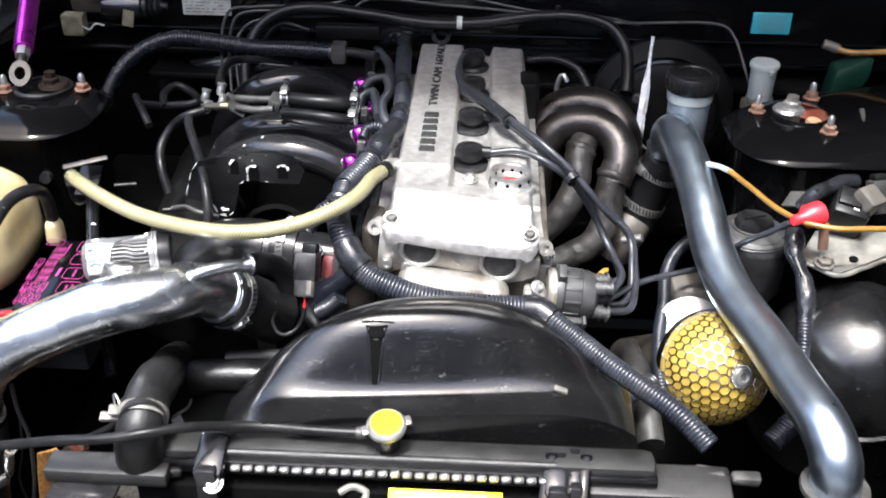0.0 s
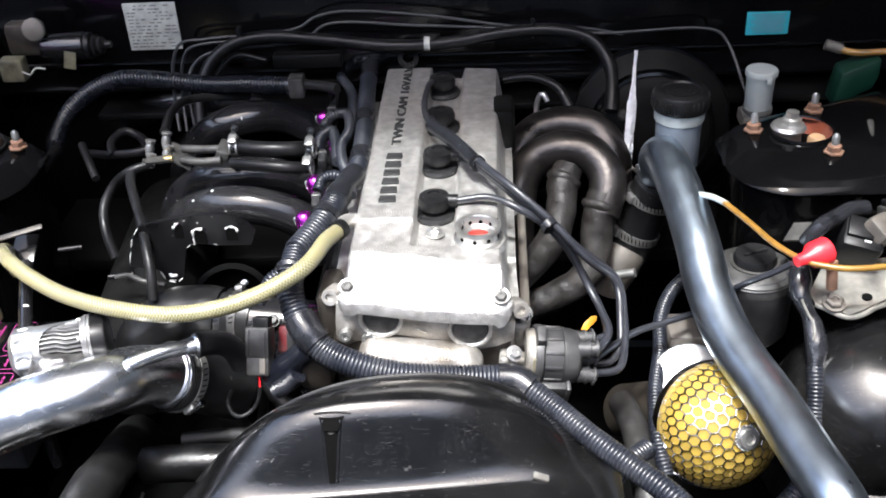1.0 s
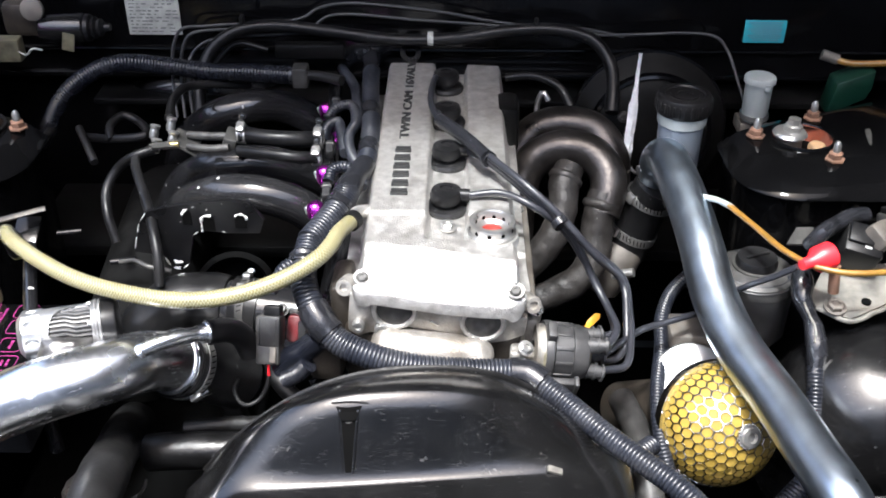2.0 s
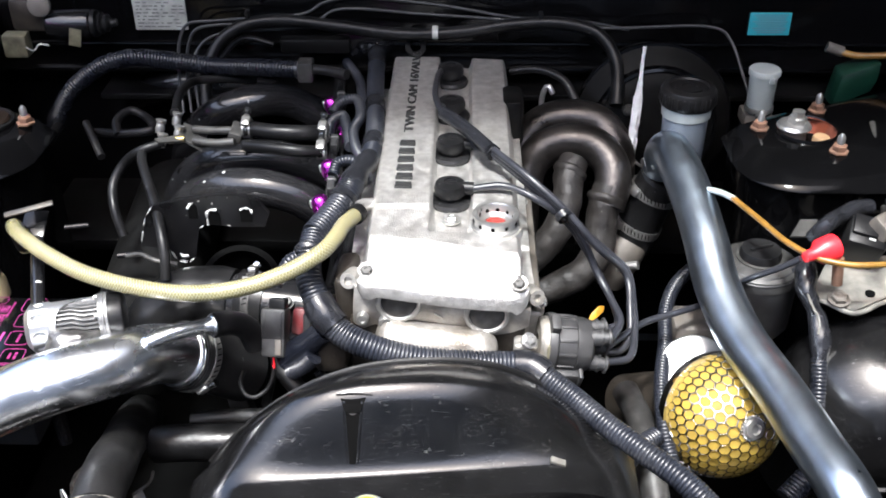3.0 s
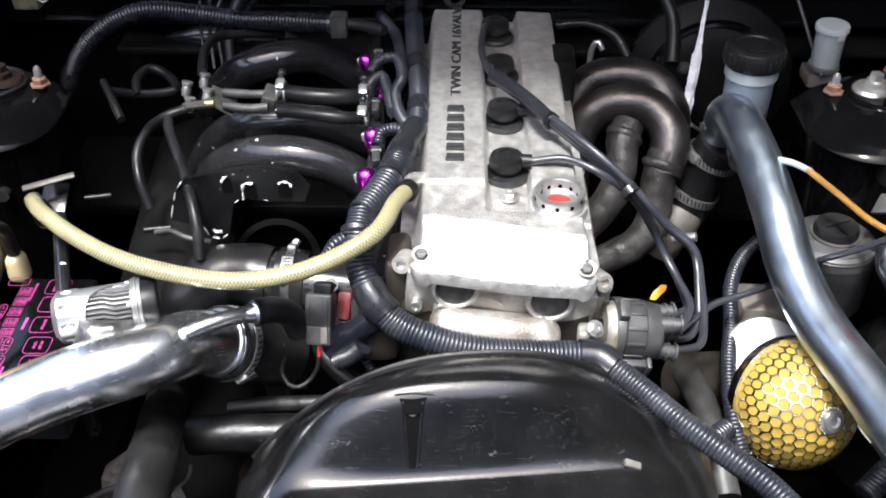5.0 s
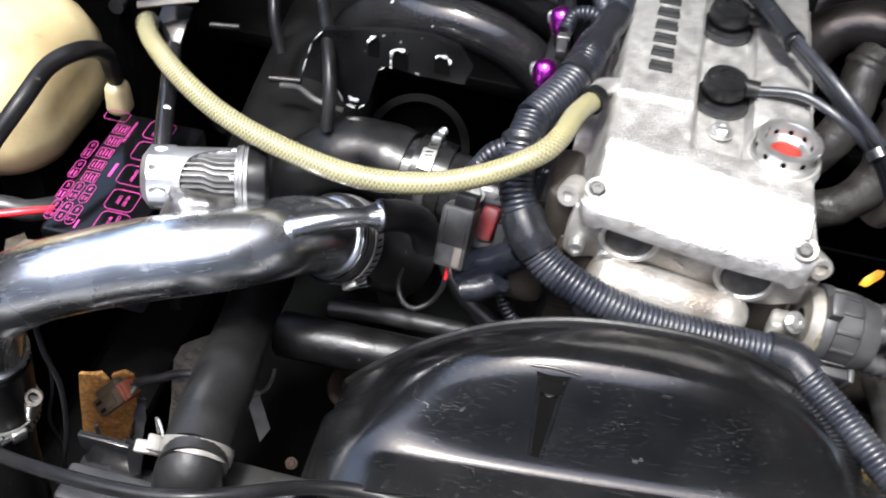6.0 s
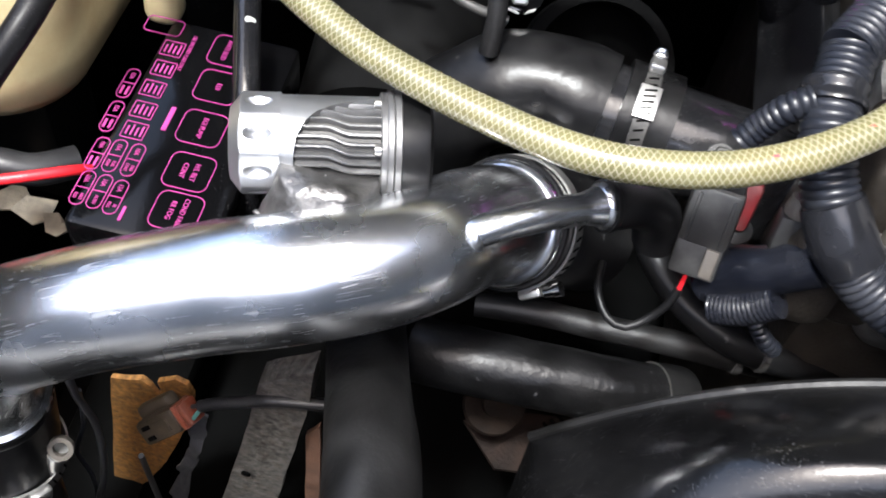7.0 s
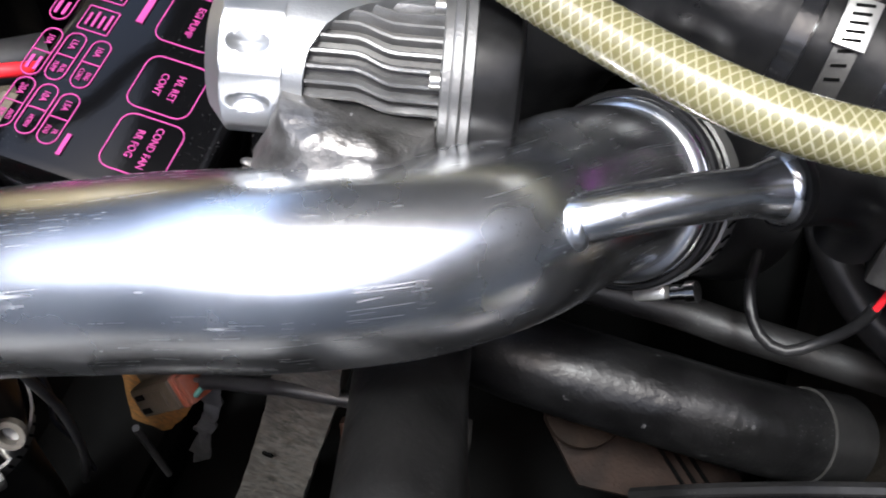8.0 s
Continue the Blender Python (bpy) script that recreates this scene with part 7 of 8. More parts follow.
solid("filter_pipe", tube([FC - fax * 0.03, FC - fax * 0.10, FC - fax * 0.14 + Vector((-0.04, 0.03, -0.04))], 0.034, 36), M_GREASE, "aluminium pipe behind the air filter", "pipe")
flange = thing("filter_flange", "pale metal mounting flange behind the air filter", "flange", (0.303, -0.038, 0.63))
part("disc", lathe([(0, 0), (0.038, 0), (0.040, -0.002), (0.040, -0.008), (0, -0.008)], aim((0.304, -0.078, 0.655), (-0.05, -0.55, 0.8)) @ Matrix.Diagonal((1.15, 1.15, 1.0, 1.0)), 40), M_SATIN, flange)
part("tie", box(aim((0.28, -0.061, 0.662), (-0.05, -0.55, 0.8), (0.1, 1, 0)), 0.002, 0.022, 0.002, 0.0006), M_RUBBER, flange, "black tie")

# power steering reservoir
ps = thing("steering_reservoir", "grey plastic steering fluid reservoir with a black cap", "reservoir", (0.418, 0.094, 0.66))
pc = Vector((0.381, 0.012, 0.765))
pm = pose(pc.x, pc.y, 0)
part("body", lathe([(0, 0.66), (0.040, 0.66), (0.046, 0.67), (0.047, 0.745), (0.040, 0.752), (0, 0.752)], pm, 40), M_PLASTIC, ps)
part("shoulder", lathe([(0.020, 0.756), (0.036, 0.754), (0.0455, 0.748), (0.0475, 0.740), (0.0475, 0.734)], pm, 40), M_CONN, ps, "dusty grey shoulder")
part("cap", lathe([(0, 0.75), (0.0235, 0.75), (0.0245, 0.762), (0.0225, 0.767), (0, 0.768)], pm, 32), M_RUBBER, ps)
part("cap_rim", lathe([(0.0235, 0.7535), (0.0275, 0.754), (0.0275, 0.757), (0.0235, 0.7575)], pm, 36), M_DULL, ps)
part("cap_grip", box(pm @ Matrix.Translation((0, 0, 0.769)) @ Matrix.Rotation(radians(20), 4, "Z"), 0.030, 0.004, 0.003, 0.001), M_RUBBER, ps)

# wing side cables and relays
amber = solid("amber_cable", tube([(0.348, 0.046, 0.815), (0.369, 0.004, 0.812), (0.389, -0.04, 0.81), (0.412, -0.07, 0.81), (0.444, -0.084, 0.81), (0.491, -0.082, 0.81), (0.543, -0.063, 0.8)], 0.0034, 12), M_AMBER, "amber yellow plastic cable crossing to the wing", "cable")
solid("cable_end", tube([(0.326, 0.078, 0.808), (0.338, 0.064, 0.812), (0.35, 0.043, 0.815)], 0.0036, 12), M_WHITE, "white taped end of the amber cable", "cable")
solid("amber_cable", tube([(0.552, 0.36, 0.868), (0.573, 0.35, 0.866), (0.6, 0.34, 0.87), (0.651, 0.32, 0.881)], 0.0046, 12), M_AMBER, "yellow cable behind the strut tower", "cable")
solid("cable_gland", tube([(0.537, 0.365, 0.873), (0.559, 0.36, 0.867)], 0.0075, 12), M_CAST_DARK, "grey cable end fitting behind the strut tower", "connector")
green = solid("green_bottle", plate([(p[0], p[2]) for p in [(0.547, 0.33, 0.796), (0.554, 0.33, 0.844), (0.604, 0.33, 0.864), (0.604, 0.33, 0.837), (0.598, 0.33, 0.82)]], Matrix.Translation((0, 0.33, 0)) @ Matrix.Rotation(radians(90), 4, "X"), 0.04, 0.004), M_GREEN, "green plastic bottle behind the strut tower", "bottle")
red = thing("terminal_boot", "red rubber terminal boot on a battery lead", "terminal", (0.428, -0.041, 0.8))
rb = aim((0.4, -0.073, 0.812), Vector((0.441, -0.053, 0.815)) - Vector((0.4, -0.073, 0.812)))
part("boot", lathe([(0, 0), (0.006, 0), (0.007, 0.012), (0.014, 0.020), (0.015, 0.038), (0, 0.04)], rb, 24), M_RED, red)
relay = thing("relay", "black plastic relay box beside the red boot", "relay", (0.487, -0.004, 0.745))
rp = aim((0.487, -0.003, 0.786), (0.05, -0.45, 0.9), (0.1, 0.9, 0.4)) @ Matrix.Rotation(radians(-12), 4, "Z")
part("case", box(rp, 0.044, 0.040, 0.050, 0.006), M_RUBBER, relay)
part("lid_step", box(rp @ Matrix.Translation((-0.005, 0.004, 0.027)), 0.028, 0.026, 0.006, 0.002), M_RUBBER, relay)
part("print_bar", box(rp @ Matrix.Translation((0.004, -0.010, 0.0252)), 0.007, 0.003, 0.0008, 0), M_CHIP, relay, "small pale mark")
plug = thing("wire_connector", "grey plastic plug beside the relay box", "connector", (0.528, 0.02, 0.77))
part("shell", box(aim((0.528, 0.018, 0.800), (-0.1, 0.35, 0.9)), 0.024, 0.020, 0.042, 0.003), M_CONN, plug)
part("cap", box(aim((0.526, 0.026, 0.823), (-0.1, 0.35, 0.9)), 0.018, 0.014, 0.008, 0.002), M_RUBBER, plug)
solid("battery_lead", tube([(0.397, -0.07, 0.808), (0.382, -0.06, 0.79), (0.363, -0.047, 0.77), (0.345, -0.012, 0.73)], 0.0035, 10), M_WIRE, "thin black lead from the red boot", "cable")
solid("battery_lead", tube([(0.426, -0.016, 0.8), (0.436, -0.02, 0.82), (0.459, 0.006, 0.815), (0.480, 0.019, 0.818), (0.500, 0.028, 0.815)], 0.0092, 16), M_TAPE, "thick black lead above the red boot", "cable")
solid("cable_bracket", plate([(-0.02, -0.01), (0.0, 0.012), (0.02, 0.01), (0.012, -0.014)], pose(0.422, 0.006, 0.8, 20, 0, 10), 0.003), M_DULL, "small grey cable bracket", "bracket")
gb = thing("coil_bracket", "dirty grey metal coil bracket on the wing", "bracket", (0.477, -0.042, 0.74))
part("plate", roughen(plate([(-0.036, 0.012), (-0.034, -0.008), (-0.003, -0.027), (0.03, -0.012), (0.095, 0.022), (0.095, 0.06), (-0.01, 0.055)], pose(0.4660, -0.052, 0.750, 8, -4), 0.003), 0.0012, 40), M_GREY_METAL, gb)
part("turned_edge", roughen(tube([(0.431, -0.061, 0.747), (0.463, -0.081, 0.744), (0.497, -0.066, 0.747), (0.56, -0.032, 0.752)], 0.0028, 8, 0.004), 0.0008, 60), M_GREY_METAL, gb)
hexbolt(gb, (0.449, -0.066, 0.752), (0, -0.3, 1), 0.0085, M_CAST_DARK, "rusty_bolt")
part("sleeve", tube([(0.443, -0.056, 0.800), (0.446, -0.060, 0.768)], 0.006, 14), M_IRON, gb, "rust-brown sleeve")
for x, y in ((0.487, -0.056), (0.512, -0.036)):
    part("hole", lathe([(0, 0), (0.0055, 0), (0.0055, 0.001), (0, 0.001)], pose(x, y, 0.7525, 8, -4), 18), M_DARK, gb)
solid("ignition_coil", box(aim((0.501, -0.006, 0.8), (0.3, -0.4, 0.85)), 0.03, 0.03, 0.05, 0.006), M_CAST_DARK, "grey ignition coil on the wing", "coil")
tail = thing("wing_loom", "crinkled taped black loom hanging down the wing", "wiring loom", (0.42, -0.12, 0.65))
part("taped_run", roughen(tube([(0.4188, -0.0303, 0.775), (0.4157, -0.0584, 0.755), (0.4258, -0.0733, 0.735), (0.4289, -0.0932, 0.715), (0.426, -0.1115, 0.695)], lambda f: 0.0105 + 0.0018 * math.sin(11 * f), 20, 0.003), 0.0016, 75), M_TAPE, tail)
part("ribbed_run", tube([(0.427, -0.106, 0.70), (0.424, -0.128, 0.68), (0.421, -0.15, 0.655)], 0.0095, 16, rib=(0.0042, 0.0010)), M_LOOM, tail)
part("scuff", roughen(tube([(0.4135, -0.068, 0.760), (0.419, -0.078, 0.7485), (0.425, -0.087, 0.7385), (0.423, -0.098, 0.728)], 0.0014, 8, 0.002), 0.0008, 200), M_GREY_METAL, tail, "pale scuffed fold in the tape")
solid("wing_loom", tube([(0.546, 0.182, 0.845), (0.535, 0.123, 0.84), (0.543, 0.104, 0.835), (0.572, 0.106, 0.83)], 0.004, 12), M_DULL, "grey metal brake line with a fitting on the strut tower", "cable")

headlamp = thing("headlamp_housing", "glossy black rounded headlamp housing in the wing corner", "headlamp", (0.592, 0.06, 0.5))
hl = aim((0.5, -0.089, 0.62), (-0.05, -0.3, 0.95))
part("shell", roughen(lathe([(0, 0.11), (0.03, 0.106), (0.06, 0.092), (0.085, 0.065), (0.10, 0.03), (0.104, 0.0), (0.104, -0.12), (0, -0.12)], hl, 72), 0.0045, 12), M_SHROUD, headlamp)
part("rim_bead", lathe([(0.102, -0.002), (0.108, -0.004), (0.108, -0.010), (0.102, -0.012)], hl, 56), M_SHROUD, headlamp)
hexbolt(headlamp, hl @ Vector((-0.104, 0.01, -0.02)), hl.to_3x3() @ Vector((-1, 0, 0.1)), 0.005, M_DULL)
solid("lower_loom", tube([(0.322, 0.073, 0.7), (0.298, 0.05, 0.69), (0.28, 0.011, 0.68), (0.274, -0.031, 0.665), (0.261, -0.095, 0.65), (0.259, -0.147, 0.63), (0.265, -0.179, 0.61)], 0.0085, 16, rib=(0.0042, 0.0010)), M_LOOM, "ribbed black loom hanging beside the air filter", "wiring loom")
solid("lower_hose", tube([(0.231, -0.047, 0.6), (0.241, -0.096, 0.6), (0.243, -0.152, 0.6), (0.246, -0.209, 0.58)], 0.016, 20), M_CONN, "grey rubber hose below the loom", "hose")
solid("lower_hose", tube([(0.185, -0.231, 0.62), (0.2, -0.218, 0.64), (0.219, -0.199, 0.65), (0.243, -0.178, 0.65)], 0.011, 16, rib=(0.0042, 0.0010)), M_LOOM, "ribbed hose beside the shroud", "hose")
solid("lower_hose", tube([(0.38, -0.218, 0.6), (0.412, -0.196, 0.62), (0.452, -0.162, 0.62)], 0.013, 18, rib=(0.0042, 0.0010)), M_LOOM, "ribbed hose below the aluminium pipe", "hose")

# ---- firewall: labels, lines, wiper motor ----
label_w = solid("vehicle_label", box(Matrix.Translation(Vector((-0.413, 0.448, 0.899))), 0.078, 0.003, 0.072, 0.001), M_PAPER, "dull white printed plate on the firewall", "label")
lw = Vector((-0.413, 0.446, 0.9))
rng = random.Random(17)
rows_of_print = bmesh.new()
for k in range(13):
    x = -0.034
    while x < 0.030:
        w = rng.uniform(0.002, 0.009)
        if rng.random() < 0.8:
            box(Matrix.Translation(lw + Vector((x + w / 2, 0, 0.031 - 0.0052 * k))), w, 0.001, rng.uniform(0.0008, 0.0018), 0, rows_of_print)
        x += w + rng.uniform(0.001, 0.006)
tagged(part("small_print", rows_of_print, M_INK, label_w), kind="stuff")
label_b = solid("service_label", box(Matrix.Translation(Vector((0.478, 0.448, 0.874))), 0.060, 0.003, 0.034, 0.001), M_BLUE, "turquoise service sticker on the firewall", "label")
lb = Vector((0.478, 0.446, 0.875))
for k in range(9):
    part("print_bar", box(Matrix.Translation(lb + Vector((0.001 * (k % 3), 0, 0.0130 - 0.0033 * k))), 0.050 - 0.006 * (k % 3), 0.001, 0.0008, 0), M_FLUID, label_b)

LINES = [
    [(-0.374, 0.36, 0.771), (-0.381, 0.39, 0.819), (-0.377, 0.405, 0.865), (-0.364, 0.41, 0.886), (-0.329, 0.41, 0.891), (-0.191, 0.415, 0.902), (-0.169, 0.42, 0.914), (-0.133, 0.42, 0.922), (-0.005, 0.42, 0.912), (0.108, 0.42, 0.893), (0.213, 0.42, 0.886), (0.27, 0.42, 0.875)],
    [(-0.363, 0.36, 0.771), (-0.369, 0.39, 0.819), (-0.364, 0.405, 0.861), (-0.351, 0.41, 0.879), (-0.18, 0.415, 0.889), (-0.151, 0.42, 0.904), (-0.022, 0.42, 0.898), (0.132, 0.42, 0.887), (0.238, 0.42, 0.878), (0.398, 0.41, 0.88), (0.414, 0.4, 0.865), (0.43, 0.36, 0.824), (0.44, 0.31, 0.791)],
    [(-0.351, 0.36, 0.771), (-0.358, 0.39, 0.828), (-0.354, 0.405, 0.848), (-0.332, 0.41, 0.867), (-0.234, 0.415, 0.877), (-0.104, 0.42, 0.877), (0.01, 0.42, 0.873)],
]
for pts in LINES:
    solid("brake_line", tube(pts, 0.0023, 10), M_PLASTIC, "thin dark metal brake line along the firewall", "pipe", "brake lines")
heater = thing("heater_hose", "long black rubber heater hose across the firewall", "hose", (-0.335, 0.34, 0.785))
HH = [(-0.335, 0.34, 0.785), (-0.335, 0.37, 0.828), (-0.319, 0.39, 0.863), (-0.287, 0.4, 0.886), (-0.238, 0.405, 0.894), (-0.158, 0.405, 0.887), (-0.054, 0.405, 0.874), (0.027, 0.405, 0.877), (0.107, 0.405, 0.889), (0.175, 0.4, 0.892), (0.222, 0.39, 0.881), (0.246, 0.37, 0.854), (0.249, 0.34, 0.824), (0.246, 0.32, 0.803)]
part("tube", tube(HH, 0.0088, 18), M_RUBBER, heater)
part("end_sleeve", tube(HH[-2:], 0.0098, 18), M_RUBBER, heater)
part("band", tube([(-0.012, 0.405, 0.876), (-0.004, 0.405, 0.876)], 0.0102, 18), M_PAPER, heater, "white band")
solid("vacuum_hose", tube([(-0.334, 0.39, 0.811), (-0.312, 0.4, 0.846), (-0.287, 0.41, 0.865), (-0.243, 0.41, 0.856)], 0.004, 10), M_RUBBER, "thin black vacuum hose on the firewall", "hose")

solid("hose_tip", tube([(0.247, 0.33, 0.812), (0.247, 0.325, 0.804)], 0.0095, 16), M_BRASS, "brass end of the heater hose", "fitting")
for x in (424, 944):
    solid("line_clip", box(Matrix.Translation(Vector((-0.275, 0.405, 0.896)) if x == 424 else Vector((0.142, 0.405, 0.894))), 0.006, 0.014, 0.026, 0.002), M_RUBBER, "black clip holding the lines", "clip", "line clips")
solid("vent_plate", box(Matrix.Translation(Vector((-0.18, 0.4, 0.86))), 0.10, 0.02, 0.022, 0.004), M_BAY, "black vent piece on the firewall", "trim")
solid("rear_hose", tube([(0.1, 0.38, 0.828), (0.139, 0.37, 0.835), (0.174, 0.35, 0.828), (0.19, 0.33, 0.807)], 0.006, 12), M_RUBBER, "black rubber hose behind the exhaust bends", "hose")
solid("rear_hose", tube([(0.145, 0.36, 0.776), (0.147, 0.365, 0.8), (0.154, 0.365, 0.813), (0.161, 0.36, 0.802)], 0.004, 10), M_STEEL, "thin grey pipe loop behind the exhaust bends", "pipe")

wiper = thing("wiper_motor", "black and grey wiper motor on the firewall", "wiper motor", (-0.548, 0.42, 0.868))
w0, w1 = Vector((-0.56, 0.4, 0.889)), Vector((-0.496, 0.4, 0.891))
wm = aim(w0, w1 - w0)
wl = (w1 - w0).length
part("motor", lathe([(0, 0), (0.019, 0), (0.0205, 0.004), (0.0205, wl * 0.95), (0.017, wl), (0, wl)], wm, 32), M_SHROUD, wiper)
part("boot", lathe([(0.019, wl), (0.019, wl + 0.006), (0.013, wl + 0.008), (0.016, wl + 0.013), (0.011, wl + 0.016), (0.013, wl + 0.021), (0.006, wl + 0.026), (0.005, wl + 0.034), (0, wl + 0.034)], wm, 24), M_RUBBER, wiper)
part("gearbox", box(Matrix.Translation(Vector((-0.587, 0.41, 0.902))), 0.055, 0.03, 0.05, 0.010), M_GREASE, wiper)
part("gear_cover", lathe([(0, 0), (0.016, 0), (0.016, 0.006), (0.010, 0.008), (0, 0.008)], aim((-0.564, 0.392, 0.921), (0, -1, 0.2)), 24), M_CAST_DARK, wiper)
part("label_tag", box(Matrix.Translation(Vector((-0.518, 0.378, 0.878))) @ Matrix.Rotation(radians(12), 4, "Y"), 0.017, 0.002, 0.026, 0.0005), M_OLIVE, wiper)
part("plug", box(Matrix.Translation(Vector((-0.606, 0.385, 0.865))), 0.035, 0.024, 0.034, 0.004), M_OLIVE, wiper, "yellowed connector block")
solid("wiper_wire", tube([(-0.591, 0.375, 0.865), (-0.579, 0.373, 0.86), (-0.569, 0.373, 0.87), (-0.556, 0.375, 0.867)], 0.0014, 8), M_PAPER, "pale wires at the wiper motor plug", "cable")

# ---- looms and hoses on the intake side ----
RL = [(-0.565, 0.36, 0.754), (-0.545, 0.36, 0.788), (-0.519, 0.36, 0.817), (-0.481, 0.36, 0.843), (-0.439, 0.36, 0.855), (-0.38, 0.36, 0.851), (-0.314, 0.35, 0.847), (-0.256, 0.34, 0.85), (-0.203, 0.33, 0.851), (-0.183, 0.325, 0.853)]
rear_loom = thing("rear_loom", "thick ribbed black loom behind the intake manifold", "wiring loom", RL[0])
part("ribbed_run", tube(RL, 0.0125, 20, rib=(0.0046, 0.0013)), M_LOOM_DARK, rear_loom)
part("tape_band", tube([Vector(RL[0]) + Vector((0, 0, -0.01)), RL[0], Vector(RL[0]).lerp(Vector(RL[1]), 0.35)], 0.0134, 18), M_TAPE, rear_loom, "black tape at the loom's end")
part("tape_band", tube([Vector(RL[-2]).lerp(Vector(RL[-1]), 0.3), RL[-1]], 0.0134, 18), M_TAPE, rear_loom, "black tape at the loom's end")
solid("rear_loom_tail", tube([(-0.558, 0.35, 0.753), (-0.558, 0.28, 0.752), (-0.556, 0.2, 0.756), (-0.551, 0.14, 0.76), (-0.542, 0.05, 0.769)], 0.0075, 14), M_RUBBER, "black cable running forward from the rear loom", "cable")
fit_rear = thing("loom_connector", "grey plastic joint in the rear loom", "connector", (-0.182, 0.32, 0.85))
part("block", box(Matrix.Translation((-0.184, 0.322, 0.854)), 0.022, 0.026, 0.030, 0.004), M_CONN, fit_rear)
part("sleeve", tube([(-0.182, 0.322, 0.856), (-0.153, 0.31, 0.858), (-0.124, 0.29, 0.861)], 0.007, 14), M_RUBBER, fit_rear)
cross_loom = solid("cross_loom", tube([(-0.14, 0.428, 0.83), (-0.121, 0.448, 0.835), (-0.091, 0.446, 0.84), (-0.067, 0.464, 0.84), (-0.047, 0.481, 0.835)], 0.014, 18), M_TAPE, "taped black loom behind the valve cover", "wiring loom")
BR = [
    [(-0.139, 0.418, 0.825), (-0.114, 0.346, 0.83), (-0.102, 0.27, 0.835), (-0.089, 0.216, 0.84)],
    [(-0.138, 0.226, 0.835), (-0.127, 0.239, 0.845), (-0.109, 0.242, 0.848), (-0.097, 0.191, 0.848), (-0.103, 0.155, 0.846), (-0.094, 0.102, 0.846), (-0.082, 0.074, 0.846)],
    [(-0.116, 0.041, 0.845), (-0.112, 0.054, 0.853), (-0.098, 0.057, 0.856), (-0.081, 0.049, 0.852), (-0.075, 0.023, 0.848)],
    [(-0.137, 0.171, 0.83), (-0.134, 0.191, 0.84), (-0.123, 0.208, 0.84), (-0.114, 0.175, 0.84), (-0.104, 0.117, 0.842)],
]
for pts in BR:
    solid("injector_lead", tube(pts, 0.0068, 14, rib=(0.004, 0.001)), M_LOOM, "ribbed black injector lead beside the valve cover", "cable", "injector leads")
solid("fuel_rail", tube([(-0.12, 0.015, 0.8), (-0.121, 0.077, 0.81), (-0.128, 0.169, 0.815), (-0.138, 0.304, 0.815), (-0.144, 0.38, 0.815)], 0.010, 16), M_ENAMEL, "black fuel rail beside the valve cover", "fuel rail")
for at in ((-0.124, -0.014, 0.845), (-0.122, 0.059, 0.85), (-0.119, 0.203, 0.826), (-0.150, 0.308, 0.815)):
    inj = thing("injector", "purple anodised injector top with a grey plug", "injector", Vector(at) - Vector((0, 0, 0.03)), "injectors")
    m = pose(at[0], at[1], at[2] - 0.004, -20, -15)
    part("cap", lathe([(0, -0.014), (0.008, -0.014), (0.0104, -0.007), (0.0104, 0.001), (0.0088, 0.0055), (0.005, 0.0086), (0, 0.0098)], m, 24), M_PURPLE, inj)
    part("plug", box(m @ Matrix.Translation((-0.001, 0.012, -0.004)), 0.014, 0.018, 0.014, 0.003), M_PLASTIC, inj)
    part("clip", box(m @ Matrix.Translation((-0.010, 0.006, 0.0)), 0.006, 0.012, 0.010, 0.002), M_STEEL, inj)
for at in ((-0.125, 0.135, 0.838), (-0.116, 0.022, 0.842), (-0.131, 0.27, 0.835)):
    ip = thing("injector_plug", "black plastic injector plug with a wire clip", "connector", Vector(at) - Vector((0, 0, 0.02)), "injector plugs")
    part("body", box(pose(at[0], at[1], at[2], 10, 0, 4), 0.009, 0.024, 0.012, 0.002), M_PLASTIC, ip)
    part("clip", box(pose(at[0], at[1] + 0.004, at[2] + 0.0055, 10, 0, 4), 0.011, 0.002, 0.004, 0.0008), M_STEEL, ip, "steel wire clip")
h1 = [(-0.229, 0.13, 0.86), (-0.195, 0.117, 0.862), (-0.161, 0.118, 0.86), (-0.137, 0.134, 0.852)]
h2 = [(-0.229, 0.105, 0.85), (-0.192, 0.089, 0.855), (-0.157, 0.085, 0.853), (-0.136, 0.1, 0.845)]
solid("fuel_hose", tube(h1, 0.0095, 16), M_RUBBER, "black rubber fuel hose over the intake runners", "hose", "fuel hoses")
solid("fuel_hose", tube(h2, 0.0070, 16), M_RUBBER, "black rubber fuel hose over the intake runners", "hose", "fuel hoses")
for at, r in ((h1[0], 0.0105), (h1[3], 0.0105), (h2[3], 0.0085)):
    clamp(Vector(at), (1, -0.05, 0), r, (0, -0.4, 0.9), 0.010)
valves = thing("hose_junction", "small metal vacuum valve bracket with brass fittings", "bracket", (-0.329, 0.213, 0.8))
part("plate", plate([(-0.014, 0.026), (0.018, 0.022), (0.02, -0.02), (-0.002, -0.012), (-0.03, -0.034), (-0.036, -0.028), (-0.012, -0.004)], aim((-0.301, 0.128, 0.85), (0.35, -0.05, 0.93), (0, 1, 0)), 0.003), M_DULL, valves)
part("block", box(aim((-0.243, 0.129, 0.855), (0.3, -0.1, 0.9), (0, 1, 0)), 0.016, 0.03, 0.014, 0.002), M_DULL, valves)
part("pipe", tube([(-0.298, 0.141, 0.853), (-0.271, 0.132, 0.856), (-0.246, 0.128, 0.858)], 0.005, 12), M_DULL, valves)
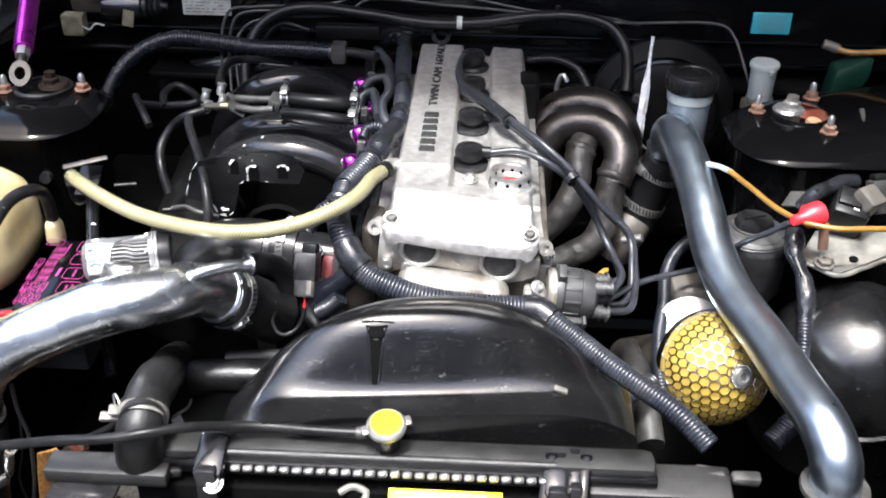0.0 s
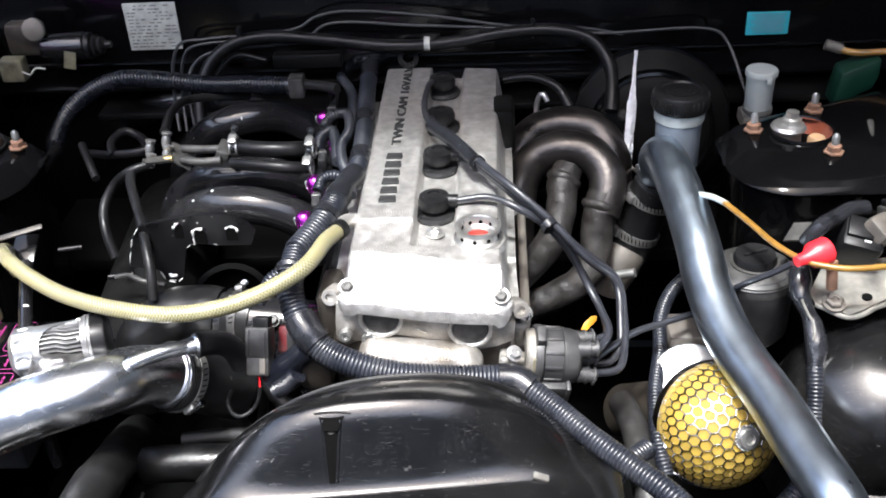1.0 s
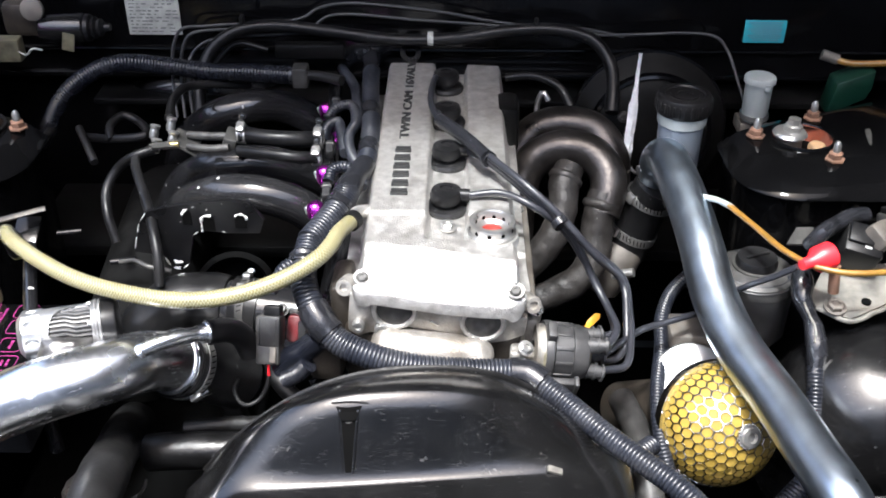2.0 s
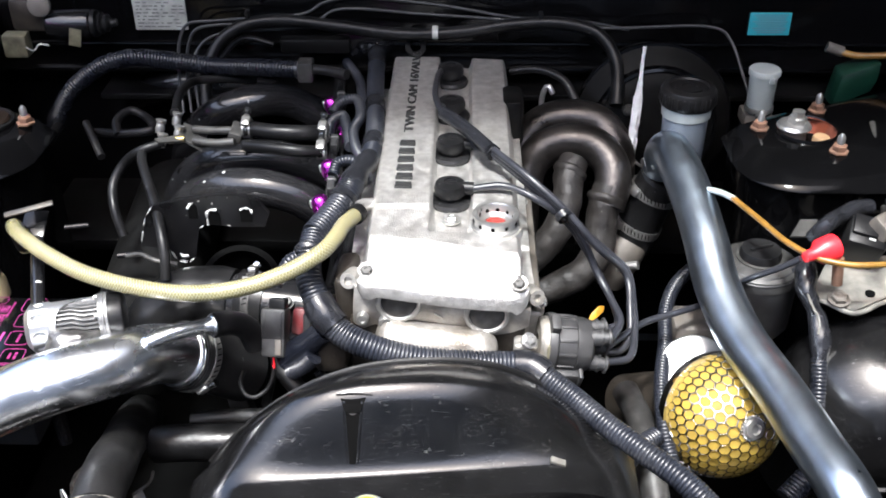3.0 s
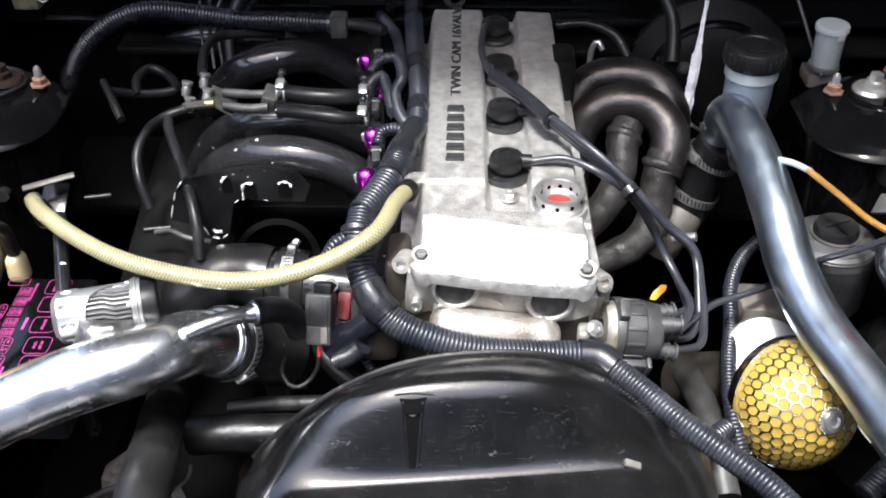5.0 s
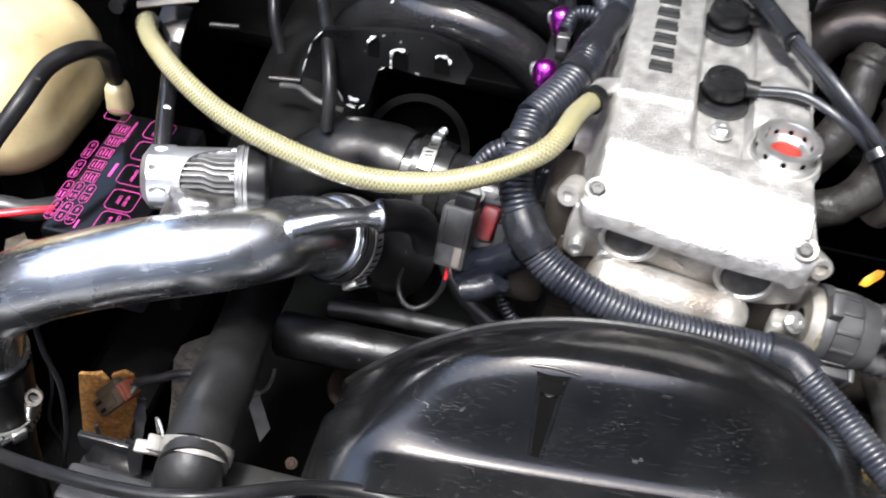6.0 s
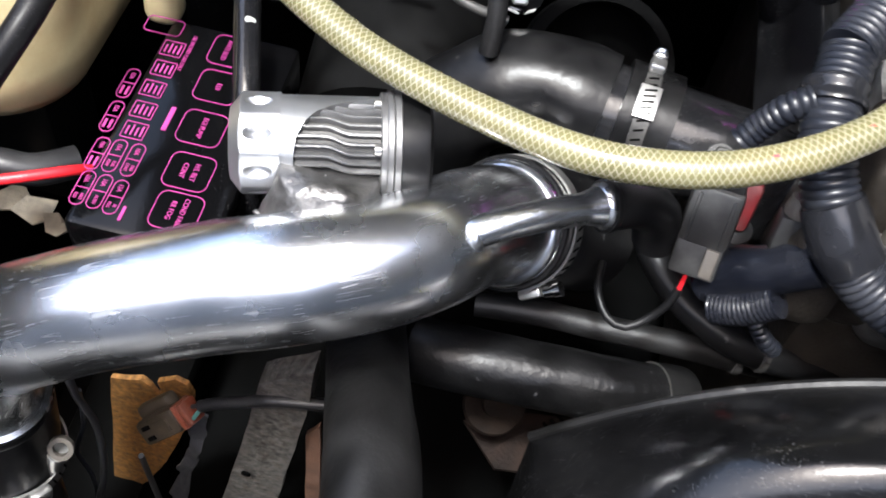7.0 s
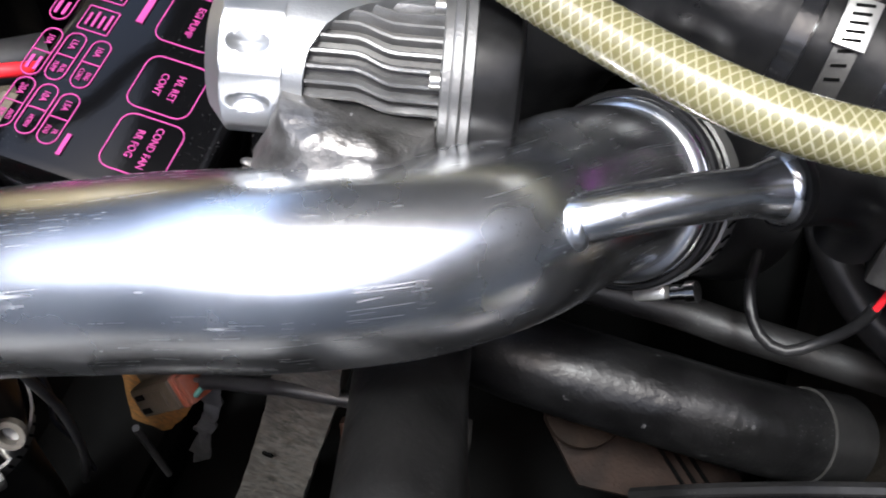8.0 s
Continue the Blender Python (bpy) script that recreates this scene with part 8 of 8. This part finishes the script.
part("pipe", tube([(-0.293, 0.116, 0.85), (-0.266, 0.106, 0.852), (-0.241, 0.104, 0.855)], 0.005, 12), M_DULL, valves)
for p in ((-0.344, 0.154, 0.85), (-0.325, 0.165, 0.855), (-0.315, 0.131, 0.853), (-0.334, 0.12, 0.848)):
    part("fitting", lathe([(0, -0.008), (0.005, -0.008), (0.006, -0.002), (0.005, 0.004), (0.0065, 0.006), (0.0065, 0.009), (0, 0.009)], aim(p, (0.2, 0.3, 0.9)), 10), M_STEEL, valves)
part("fitting", tube([(-0.324, 0.116, 0.85), (-0.305, 0.118, 0.852)], 0.0042, 12), M_BRASS, valves, "brass fitting")
HS = [
    [(-0.332, 0.12, 0.845), (-0.358, 0.109, 0.84), (-0.383, 0.114, 0.82), (-0.396, 0.1, 0.8), (-0.391, 0.073, 0.78), (-0.38, 0.056, 0.75)],
    [(-0.356, 0.105, 0.838), (-0.350, 0.083, 0.838), (-0.324, 0.024, 0.825), (-0.305, -0.024, 0.81), (-0.298, -0.046, 0.79), (-0.298, -0.056, 0.765)],
    [(-0.329, 0.174, 0.86), (-0.343, 0.255, 0.85), (-0.339, 0.314, 0.84), (-0.307, 0.346, 0.83), (-0.264, 0.365, 0.82)],
    [(-0.435, 0.249, 0.79), (-0.442, 0.272, 0.8), (-0.429, 0.294, 0.805), (-0.41, 0.29, 0.8), (-0.386, 0.246, 0.8), (-0.432, 0.253, 0.79), (-0.48, 0.278, 0.78)],
]
for pts in HS:
    solid("vacuum_hose", tube(pts, 0.0058, 14), M_RUBBER, "black rubber vacuum hose over the intake manifold", "hose", "vacuum hoses")
# dark rubber colour puts the shade behind the manifold onto the valve
solid("fuel_filter", tube([(-0.49, 0.284, 0.79), (-0.467, 0.242, 0.785), (-0.45, 0.213, 0.775)], 0.0055, 16), M_OLD_RUBBER, "inline valve behind the manifold, darkened to hold its shade", "valve")
for p in ((-0.448, 0.091, 0.74), (-0.363, 0.028, 0.74)):
    # black enamel on a plated bolt: its shade is in the colour
    solid("bolt_stub", tube([Vector(p) - Vector((0.018, 0, 0)), Vector(p) + Vector((0.012, 0.003, 0.002))], 0.0035, 10), M_ENAMEL, "small plated bolt, near-black with shade in its colour", "bolt", "bolt stubs")
solid("throttle_cable_bracket", tube([(-0.355, -0.01, 0.765), (-0.337, -0.014, 0.77), (-0.319, -0.025, 0.77), (-0.292, -0.027, 0.765)], 0.003, 10), M_DULL, "bent steel cable bracket by the throttle", "bracket")
